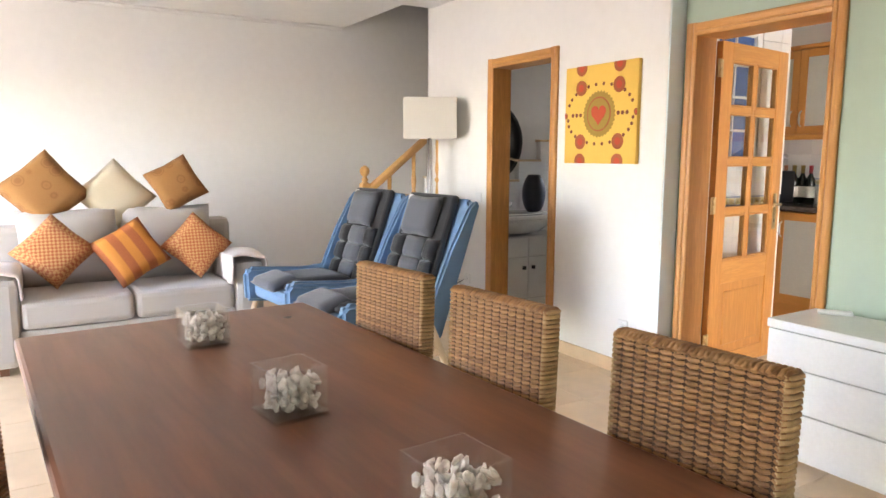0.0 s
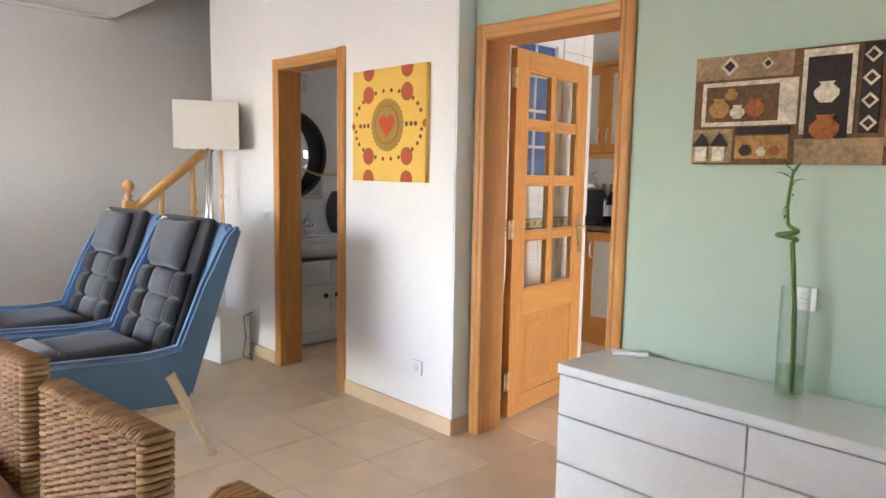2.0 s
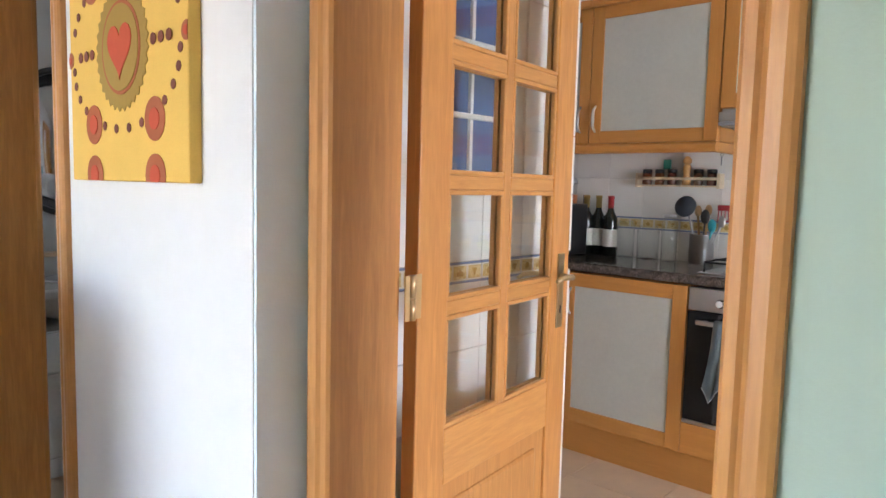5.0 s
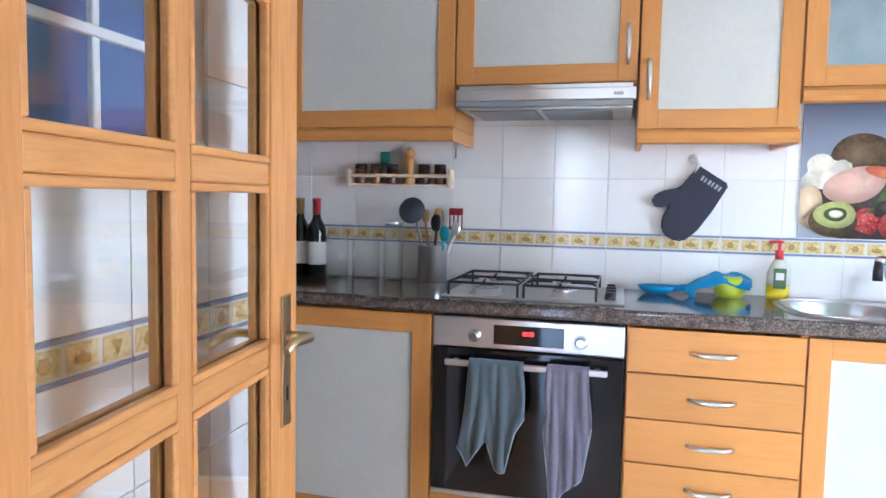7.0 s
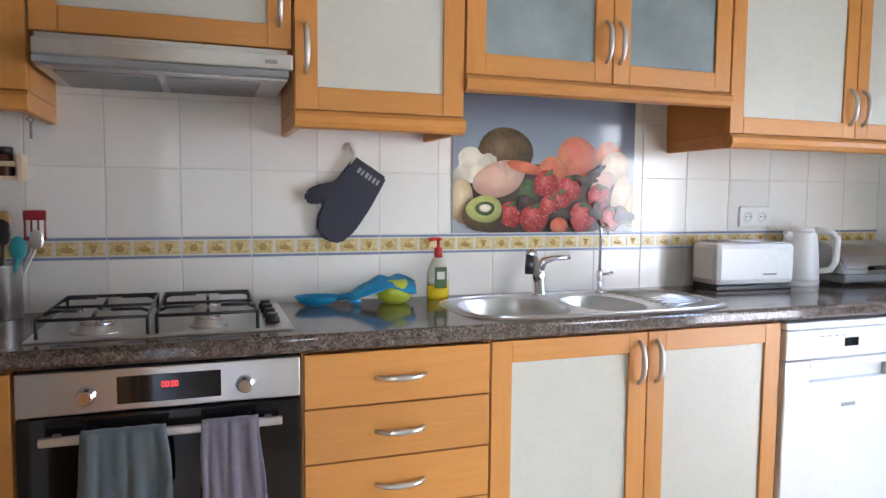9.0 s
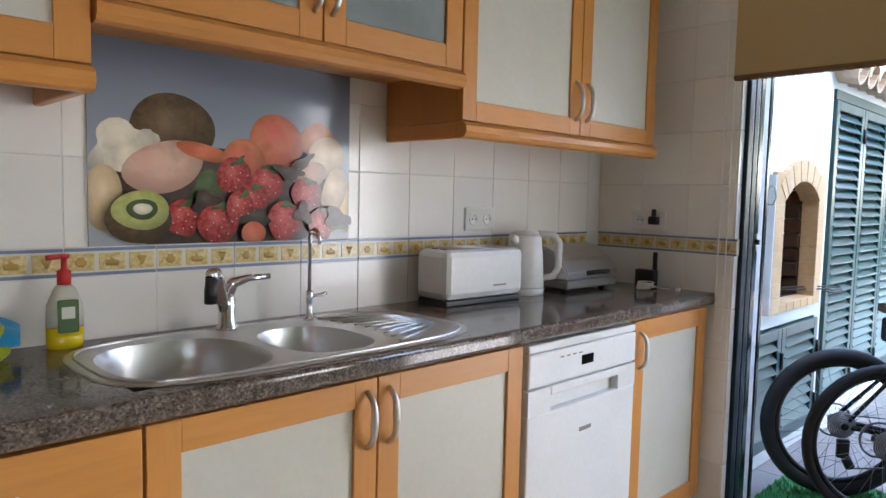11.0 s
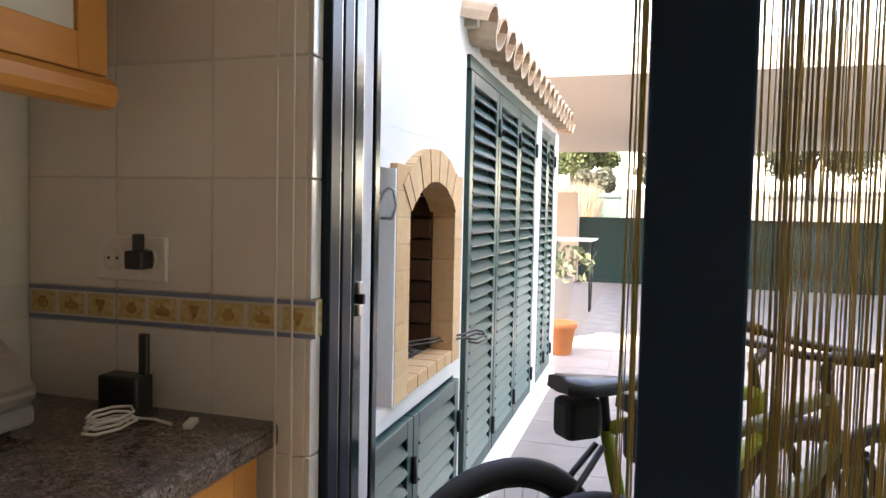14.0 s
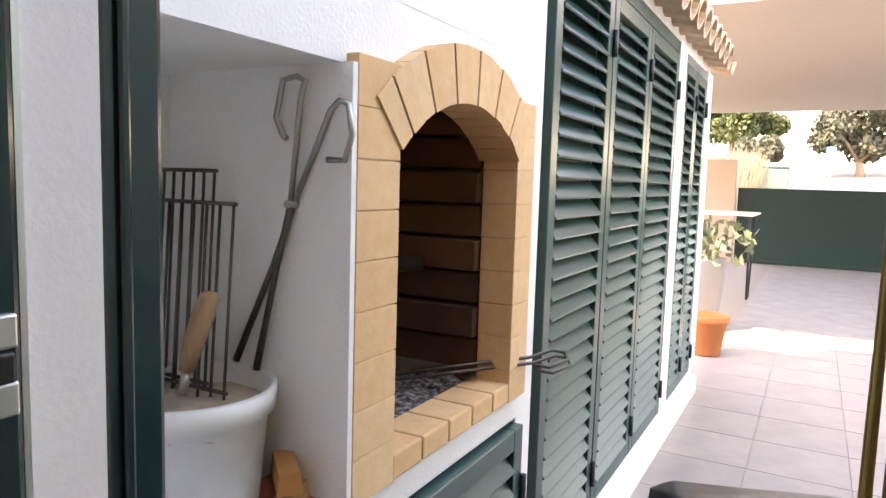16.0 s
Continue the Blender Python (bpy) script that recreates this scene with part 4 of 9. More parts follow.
def border_material():
    """Yellow picture tiles with soft ochre motifs."""
    m = Mat("ochre_border_tile", (0.66, 0.50, 0.20), 0.15)
    blot = m.noise(38, 3)
    fine = m.noise(90, 4)
    col = m.ramp(blot, [(0.40, (0.72, 0.58, 0.28)), (0.5, (0.60, 0.42, 0.14)), (0.58, (0.74, 0.62, 0.34))])
    m.color(m.mix(0.4, col, m.ramp(fine, [(0.4, (0.45, 0.31, 0.11)), (0.6, (0.76, 0.63, 0.36))])))
    return m.m


BORDER = border_material()
BORDER_BLUE = plain("blue_border_line", (0.20, 0.25, 0.40), 0.15)
BORDER_CREAM = plain("cream_border_line", (0.70, 0.66, 0.55), 0.15)


def border_mesh():
    bm = solid(-0.0985, 0.0985, -0.009, 0.0, -0.0315, 0.0315, 0.001)
    return mesh_of("border_tile", bm, BORDER_CREAM)


def border_bits(n=3):
    bm = bmesh.new()
    for k in range(n):
        x = -0.066 + k * 0.066
        box(bm, x - 0.028, x + 0.028, -0.0105, -0.009, -0.019, 0.019, 0.001)
    return mesh_of("border_motif", bm, BORDER)


def border_lines():
    bm = bmesh.new()
    for z in (-0.0275, 0.0275):
        box(bm, -0.0985, 0.0985, -0.0105, -0.0091, z - 0.0035, z + 0.0035)
    return mesh_of("border_line", bm, BORDER_BLUE)


def motif_mesh():
    """Little pots, jugs and leaves in relief on the border tiles."""
    bm = bmesh.new()
    for k, kind in enumerate((0, 1, 2)):
        x = -0.066 + k * 0.066
        if kind == 0:
            lathe(bm, [(0.004, -0.011), (0.011, -0.006), (0.012, 0.001), (0.007, 0.006), (0.008, 0.010)], x, 0, 0, 12)
        elif kind == 1:
            lathe(bm, [(0.013, -0.010), (0.015, -0.004), (0.014, 0.001), (0.004, 0.004), (0.003, 0.008)], x, 0, 0, 12)
        else:
            for a in (-0.6, 0.0, 0.6):
                tube(bm, [(x, 0, -0.011), (x + math.sin(a) * 0.014, 0, 0.010)], [0.002, 0.004], 6)
    bmesh.ops.transform(bm, matrix=Matrix.Translation((0, -0.0106, 0)) @ Matrix.Diagonal((1, 0.08, 1, 1)), verts=bm.verts[:])
    return mesh_of("border_picture", bm, plain("ochre_glaze", (0.46, 0.30, 0.09), 0.2))


B0, B1, B2, B3 = border_mesh(), border_bits(), border_lines(), motif_mesh()


def border_run(parent, spots):
    for m in spots:
        t = piece("border_tile", B0, parent, m)
        piece("motif", B1, t, Matrix())
        piece("line", B2, t, Matrix())
        piece("picture", B3, t, Matrix())


zb = (BORDER0 + BORDER1) / 2
border_run(wall_ob, [pose(0.23 + i * T, Y_BACK + 0.008, zb) for i in range(-7, 15)])
border_run(east_ob, [pose(X_EAST + 0.008, Y_BACK - 0.1 - j * T, zb, 0, 0, -90) for j in range(3)])
border_run(stub_ob, [pose(X_STUB - 0.008, -1.76 + j * T, (SB0 + SB1) / 2, 0, 0, 90) for j in range(5)])
bm = solid(X_EAST + 0.002, X_EAST + 0.036, -0.101, -0.09, BORDER0, BORDER1)
part("border_tile", bm, BORDER, east_ob)

# ---- living room ----
def dining_table():
    ob = thing("dining_table", "dark brown polished wooden dining table", "table")
    m = Mat("dark_table_wood", (0.105, 0.036, 0.017), 0.2)
    at = m.stretch(1.0, 9, 9)
    m.color(m.ramp(m.noise(2.0, 8, at), [(0.3, (0.235, 0.088, 0.042)), (0.6, (0.155, 0.056, 0.028)), (0.8, (0.205, 0.076, 0.038))]))
    m.gloss(4, 0.24, 0.36)
    dark = m.m
    part("tabletop", solid(0.2, 2.12, -5.20, -4.245, 0.715, 0.76, 0.012), dark, ob)
    part("apron", solid(0.3, 2.02, -4.335, -4.31, 0.62, 0.714), dark, ob)
    part("apron", solid(0.3, 2.02, -5.135, -5.11, 0.62, 0.714), dark, ob)
    part("apron", solid(0.3, 0.325, -5.11, -4.29, 0.62, 0.714), dark, ob)
    part("apron", solid(1.995, 2.02, -5.11, -4.29, 0.62, 0.714), dark, ob)
    for x in (0.32, 1.92):
        for y in (-5.12, -4.36):
            part("leg", solid(x, x + 0.08, y, y + 0.08, 0, 0.714, 0.006), dark, ob)
    ob.matrix_world = pose(1.1, -4.72, 0, 0, 0, 3.5) @ pose(-1.1, 4.72, 0)
    return ob


dining_table()

def wicker_material(name, base, dark):
    m = Mat(name, base, 0.6)
    m.color(m.mix(0.6, m.ramp(m.t.nodes.new("ShaderNodeNewGeometry").outputs["Random Per Island"], [(0.0, dark), (0.5, base), (1.0, [min(1, c * 1.3) for c in base])]), m.ramp(m.noise(60, 4), [(0.3, dark), (0.7, base)])))
    m.bump(m.noise(220, 3), 0.3, 0.002)
    return m.m


WICKER = wicker_material("woven_rattan", (0.42, 0.21, 0.075), (0.20, 0.085, 0.03))
WICKER_PALE = wicker_material("pale_rattan", (0.55, 0.36, 0.17), (0.36, 0.20, 0.08))
CHAIR_WOOD = wood("chair_leg_wood", (0.20, 0.085, 0.035), (0.11, 0.045, 0.02), 0.4)


def weave(bm, w, h, t, rows, cols):
    """Strands over and under upright stakes on a flat panel w by h (x, z), t thick."""
    for k in range(0, cols + 1, 2):
        x = -w / 2 + w * k / cols
        for side in (-1, 1):
            tube(bm, [(x, side * t / 2, 0.005), (x, side * t / 2, h - 0.005)], 0.0045, 5)
    for r in range(rows):
        z = (r + 0.5) * h / rows
        for side in (-1, 1):
            pts = []
            for k in range(cols + 1):
                x = -w / 2 + w * k / cols
                over = 0.0065 if (k + (r // 24)) % 2 else -0.005
                pts.append((x, side * (t / 2 + over), z))
            tube(bm, pts, h / rows * 0.46, 5)
    return bm


def rattan_chair():
    ob = thing("rattan_chair", "woven brown rattan dining chair drawn up to the table", "chair", group="dining chairs")
    # core coloured dark to give the shade between the woven strands
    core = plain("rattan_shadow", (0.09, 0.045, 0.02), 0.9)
    lean = pose(0, 0.0, 0.418, -2)
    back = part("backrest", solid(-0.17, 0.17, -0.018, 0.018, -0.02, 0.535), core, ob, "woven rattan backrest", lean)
    part("weave", weave(bmesh.new(), 0.35, 0.545, 0.036, 48, 24), WICKER, back)
    bm = bmesh.new()
    for side in (-1, 1):
        for r in range(50):
            z = -0.01 + (r + 0.5) * 0.0111
            tube(bm, [(side * 0.172, -0.026, z), (side * 0.181, -0.015, z + 0.001), (side * 0.182, 0.015, z + 0.001), (side * 0.172, 0.026, z)], 0.0055, 5)
    part("edge_binding", bm, WICKER_PALE, back, "paler wrapped rattan edge")
    bm = bmesh.new()
    for r in range(34):
        x = -0.174 + r * 0.01055
        tube(bm, [(x, -0.026, 0.538), (x, -0.014, 0.547), (x, 0.014, 0.547), (x, 0.026, 0.538)], 0.0055, 5)
    part("top_binding", bm, WICKER, back)
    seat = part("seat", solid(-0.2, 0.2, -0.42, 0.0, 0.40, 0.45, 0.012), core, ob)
    bm = weave(bmesh.new(), 0.4, 0.42, 0.05, 30, 14)
    part("weave", bm, WICKER, seat, "", pose(0, 0.0, 0.425, 90))
    for x in (-0.18, 0.18):
        for y in (-0.39, -0.02):
            bm = bmesh.new()
            tube(bm, [(x, y, 0.0), (x, y, 0.405)], [0.016, 0.019], 8)
            part("leg", bm, CHAIR_WOOD, ob)
    return ob


chair = rattan_chair()
chair.matrix_world = pose(1.86, -4.158, 0, 0, 0, 6)
copy_thing(chair, pose(1.29, -4.195, 0, 0, 0, 6))
copy_thing(chair, pose(0.76, -4.228, 0, 0, 0, 8))
copy_thing(chair, pose(0.95, -5.30, 0, 0, 0, 180))


def shell_bowl():
    """A square glass bowl filled with shells and driftwood."""
    ob = thing("shell_bowl", "square glass bowl of seashells on the dining table", "bowl", group="bowls on the table")
    w, h, t = 0.062, 0.108, 0.005
    bm = bmesh.new()
    box(bm, -w, w, -w, w, 0.0, 0.008)
    box(bm, -w, w, -w, -w + t, 0.008, h)
    box(bm, -w, w, w - t, w, 0.008, h)
    box(bm, -w, -w + t, -w + t, w - t, 0.008, h)
    box(bm, w - t, w, -w + t, w - t, 0.008, h)
    glass = part("glass", bm, WAX_GLASS, ob, "clear square glass")
    glass.visible_shadow = False
    rnd = random.Random(7)
    m = Mat("bleached_shell", (0.72, 0.62, 0.52), 0.55)
    m.color(m.mix(0.5, m.ramp(m.t.nodes.new("ShaderNodeNewGeometry").outputs["Random Per Island"], [(0.0, (0.62, 0.50, 0.40)), (0.3, (0.82, 0.76, 0.70)), (0.6, (0.70, 0.58, 0.50)), (1.0, (0.88, 0.85, 0.80))]), m.ramp(m.noise(80, 4), [(0.35, (0.58, 0.46, 0.38)), (0.6, (0.88, 0.83, 0.78))])))
    bm = bmesh.new()
    for k in range(110):
        z = 0.016 + 0.072 * (k / 110)
        spot = Vector((rnd.uniform(-0.046, 0.046), rnd.uniform(-0.046, 0.046), z))
        turn = Euler([rnd.uniform(0, 6.3) for _ in range(3)]).to_matrix().to_4x4()
        made = bmesh.ops.create_icosphere(bm, subdivisions=1, radius=rnd.uniform(0.009, 0.016))["verts"]
        bmesh.ops.transform(bm, matrix=Matrix.Translation(spot) @ turn @ Matrix.Diagonal((1.3, 0.8, 0.45, 1)), verts=made)
    part("shells", bm, m.m, ob, "bleached seashells")
    return ob


bowl = shell_bowl()
bowl.matrix_world = pose(1.26, -4.728, 0.76, 0, 0, 8)
copy_thing(bowl, pose(0.585, -4.765, 0.76, 0, 0, 3))
copy_thing(bowl, pose(1.83, -4.66, 0.76, 0, 0, 4))

SOFA = fabric("greige_sofa_cloth", (0.42, 0.38, 0.34), 500, 0.95, 0.06)
SFX, SFB = -2.02, -2.98                                # sofa's front and back
SY0, SY1 = -5.47, -3.80


def sofa():
    ob = thing("sofa", "greige two-seat fabric sofa with loose cushions", "sofa")
    part("base", solid(SFB + 0.1, SFX - 0.02, SY0 + 0.19, SY1 - 0.19, 0.07, 0.27, 0.02), SOFA, ob)
    part("arm", solid(SFB + 0.05, SFX + 0.01, SY0, SY0 + 0.2, 0.05, 0.60, 0.045), SOFA, ob)
    part("arm", solid(SFB + 0.05, SFX + 0.01, SY1 - 0.2, SY1, 0.05, 0.60, 0.045), SOFA, ob)
    part("back", solid(SFB, SFB + 0.16, SY0 + 0.02, SY1 - 0.02, 0.07, 0.84, 0.05), SOFA, ob)
    mid = (SY0 + SY1) / 2
    for a, b in ((SY0 + 0.2, mid), (mid, SY1 - 0.2)):
        part("seat_cushion", solid(SFB + 0.25, SFX, a + 0.004, b - 0.004, 0.272, 0.445, 0.035), SOFA, ob)
        bm = bmesh.new()
        cushion(bm, b - a, 0.56, 0.24, pose(SFB + 0.30, (a + b) / 2, 0.68, 90, 0, 90) @ pose(0, 0, 0, -10), 0.3)
        part("back_cushion", bm, SOFA, ob)
    for y in (SY0 + 0.1, SY1 - 0.1):
        for x in (SFB + 0.12, SFX - 0.08):
            part("foot", solid(x - 0.025, x + 0.025, y - 0.025, y + 0.025, 0, 0.055), CHAIR_WOOD, ob)


sofa()


def stripes(name, a, b, scale, axis=0, fine=0.0):
    m = Mat(name, a, 0.9)
    w = m.t.nodes.new("ShaderNodeTexWave")
    w.inputs["Scale"].default_value = scale
    w.bands_direction = "XYZ"[axis]
    w.inputs["Distortion"].default_value = 0.6
    m.link(m.at, w.inputs["Vector"])
    m.color(m.mix(0.25, m.ramp(w.outputs["Fac"], [(0.42, a), (0.58, b)]), m.ramp(m.noise(160, 2), [(0.3, a), (0.7, b)])))
    m.bump(m.noise(300, 2), 0.4, 0.002)
    return m.m


def checks(name, a, b, scale):
    m = Mat(name, a, 0.9)
    c = m.t.nodes.new("ShaderNodeTexChecker")
    c.inputs["Scale"].default_value = scale
    m.link(m.at, c.inputs["Vector"])
    c.inputs["Color1"].default_value, c.inputs["Color2"].default_value = rgb(a), rgb(b)
    m.color(m.mix(0.3, c.outputs["Color"], m.ramp(m.noise(120, 3), [(0.3, a), (0.7, b)])))
    m.bump(m.noise(300, 2), 0.4, 0.002)
    return m.m


def circles(name, a, b, scale):
    m = Mat(name, a, 0.9)
    v = m.t.nodes.new("ShaderNodeTexVoronoi")
    v.inputs["Scale"].default_value, v.inputs["Randomness"].default_value = scale, 0.4
    m.link(m.at, v.inputs["Vector"])
    m.color(m.mix(0.2, m.ramp(v.outputs["Distance"], [(0.30, b), (0.36, a), (0.40, b), (0.46, a)]), m.ramp(m.noise(90, 3), [(0.3, a), (0.7, b)])))
    m.bump(m.noise(300, 2), 0.4, 0.002)
    return m.m


TAN = circles("tan_velvet", (0.36, 0.17, 0.055), (0.27, 0.115, 0.035), 9)
CREAM = fabric("cream_cushion_cloth", (0.60, 0.50, 0.35), 300)
CHECK = checks("rust_check_cloth", (0.38, 0.085, 0.03), (0.62, 0.33, 0.13), 62)
BANDS = stripes("orange_banded_cloth", (0.56, 0.21, 0.035), (0.33, 0.085, 0.03), 2.6)


def throw_pillow(label, size, material, x, y, z, tilt, spin, yaw=0.0):
    """A square pillow standing on a corner or edge, leaning back against the sofa."""
    bm = bmesh.new()
    cushion(bm, size, size, 0.15, None, 0.45)
    ob = tagged(part("throw_pillow", bm, material), label, "pillow", "pillows on the sofa")
    ob.matrix_world = pose(x, y, z) @ pose(0, 0, 0, 0, 0, 90 + yaw) @ pose(0, 0, 0, 90 - tilt) @ pose(0, 0, 0, 0, 0, spin)


throw_pillow("rust and ochre checked pillow standing on its corner", 0.36, CHECK, -2.36, -5.06, 0.705, 22, 45)
throw_pillow("orange pillow with broad rust stripes on the sofa seat", 0.37, BANDS, -2.31, -4.615, 0.675, 26, 30)
throw_pillow("rust and ochre checked pillow leaning on the sofa arm", 0.35, CHECK, -2.36, -4.175, 0.69, 22, 45)
throw_pillow("tan velvet pillow with circles on the sofa back", 0.42, TAN, -2.76, -5.085, 1.075, 16, 40)
throw_pillow("cream pillow on top of the sofa back", 0.40, CREAM, -2.80, -4.64, 1.03, 18, 42)
throw_pillow("tan velvet pillow with circles on the sofa back corner", 0.34, TAN, -2.74, -4.225, 1.11, 16, 28)


def throw_blanket(y0, y1, label):
    """A folded throw laid over an arm of the sofa."""
    bm = bmesh.new()
    rows, cols = 16, 20
    grid = []
    for i in range(rows + 1):
        u = i / rows
        line = []
        for j in range(cols + 1):
            v = j / cols
            s = v * 0.56
            h, w = 0.10, y1 - y0 + 0.03
            if s < 0.17:
                y, z = y0 - 0.02, 0.455 + s
            elif s < 0.17 + w:
                y, z = y0 - 0.02 + (s - 0.17), 0.622 + 0.014 * math.sin((s - 0.17) / w * math.pi)
            else:
                y, z = y0 - 0.02 + w, 0.622 - (s - 0.17 - w)
            wr = 0.006 * math.sin(u * 21 + 3 * v) + 0.008 * math.sin(9 * v + 5 * u)
            line.append(bm.verts.new((SFX - 0.42 + 0.45 * u + 0.012 * math.sin(11 * v), y + wr * 0.6, z + wr)))
        grid.append(line)
    for i in range(rows):
        for j in range(cols):
            bm.faces.new((grid[i][j], grid[i + 1][j], grid[i + 1][j + 1], grid[i][j + 1])).smooth = True
    ob = tagged(part("throw_blanket", bm, fabric("blanket_" + label[:5], (0.66, 0.58, 0.54), 200, 0.97, 0.15)), label, "blanket")
    mod = ob.modifiers.new("thick", "SOLIDIFY")
    mod.thickness, mod.offset = 0.012, 1


throw_blanket(SY0, SY0 + 0.2, "cream throw blanket folded over the sofa arm")
throw_blanket(SY1 - 0.2, SY1, "pale pink and white throw blanket over the sofa arm")

BLUE = fabric("denim_blue_wool", (0.11, 0.215, 0.36), 400, 0.95, 0.1)
PAD = fabric("charcoal_massage_pad", (0.082, 0.086, 0.098), 350, 0.9, 0.15)
PAD_BLACK = fabric("black_mesh", (0.014, 0.014, 0.017), 500, 0.85, 0.2)


def armchair():
    """A high-backed wing chair in blue cloth, with a massage pad strapped on; it faces -x, base at its middle."""
    ob = thing("armchair", "blue high-back armchair with a charcoal massage pad", "armchair", group="blue armchairs")
    lean = pose(0.24, 0, 0.40, 0, 20, 0)
    bm = bmesh.new()
    prism(bm, [(-0.33, -0.05), (-0.345, 0.36), (-0.335, 0.68), (-0.30, 0.72), (0.30, 0.72), (0.335, 0.68), (0.345, 0.36), (0.33, -0.05)], "x", 0.0, 0.06)
    bmesh.ops.bevel(bm, geom=bm.edges[:], offset=0.018, segments=2, affect="EDGES")
    part("backrest", bm, BLUE, ob, "", lean)
    for side in (-1, 1):
        bm = bmesh.new()
        prism(bm, [(0.055, -0.10), (-0.10, -0.02), (-0.065, 0.40), (-0.02, 0.66), (0.012, 0.715), (0.055, 0.71)], "y", side * 0.342 - 0.022, side * 0.342 + 0.022)
        bmesh.ops.bevel(bm, geom=bm.edges[:], offset=0.014, segments=2, affect="EDGES")
        part("wing", bm, BLUE, ob, "", lean)
        bm = bmesh.new()
        prism(bm, [(-0.38, 0.33), (-0.39, 0.53), (-0.35, 0.565), (0.05, 0.53), (0.22, 0.54), (0.26, 0.29), (0.20, 0.27)], "y", side * 0.345 - 0.035, side * 0.345 + 0.035)
        bmesh.ops.bevel(bm, geom=bm.edges[:], offset=0.022, segments=3, affect="EDGES")
        part("armrest", bm, BLUE, ob)
    part("seat", solid(-0.34, 0.28, -0.31, 0.31, 0.36, 0.47, 0.04), BLUE, ob)
    pad = part("massage_pad", solid(-0.05, -0.004, -0.24, 0.24, 0.06, 0.725, 0.018), PAD_BLACK, ob, "black and charcoal massage seat pad", lean)
    bm = bmesh.new()
    cushion(bm, 0.25, 0.32, 0.10, pose(-0.075, 0.0, 0.57, 0, 90, 0), 0.3)
    part("head_pillow", bm, PAD, pad, "charcoal head pillow")
    for k in range(3):
        for y, w in ((0.0, 0.22), (-0.17, 0.115), (0.17, 0.115)):
            bm = bmesh.new()
            cushion(bm, 0.138, w, 0.07, pose(-0.06, y, 0.375 - k * 0.128, 0, 90, 0), 0.4, 6)
            part("padding", bm, PAD if y == 0.0 else PAD_BLACK, pad)
    bm = bmesh.new()
    cushion(bm, 0.50, 0.46, 0.09, pose(-0.08, 0, 0.50), 0.3)
    part("seat_pad", bm, PAD_BLACK, ob, "black seat pad")
    bm = bmesh.new()
    cushion(bm, 0.20, 0.36, 0.08, pose(-0.31, 0, 0.515, 0, -14), 0.3)
    part("knee_pad", bm, PAD, ob)
    part("badge", solid(-0.056, -0.0505, 0.18, 0.225, 0.675, 0.705, 0.001), WHITE_PLASTIC, ob, "small white mark", lean)
    for side in (-1, 1):
        y = side * 0.33
        bm = bmesh.new()
        tube(bm, [(0.14, y * 1.16, 0.42), (0.33, y * 1.2, 0.0)], [0.024, 0.02], 10)
        part("leg", bm, PALE_WOOD, ob, "pale slanting wooden leg")
        bm = bmesh.new()
        tube(bm, [(-0.26, y * 1.16, 0.42), (-0.40, y * 1.2, 0.0)], [0.024, 0.02], 10)
        part("leg", bm, PALE_WOOD, ob)
        bm = bmesh.new()
        box(bm, -0.34, 0.235, y * 1.18 - 0.011, y * 1.18 + 0.011, 0.205, 0.255, 0.006)
        part("stretcher", bm, PALE_WOOD, ob)
    return ob


ac = armchair()
ac.matrix_world = pose(-0.90, -3.51, 0, 0, 0, 95)
copy_thing(ac, pose(-1.66, -3.54, 0, 0, 0, 95))


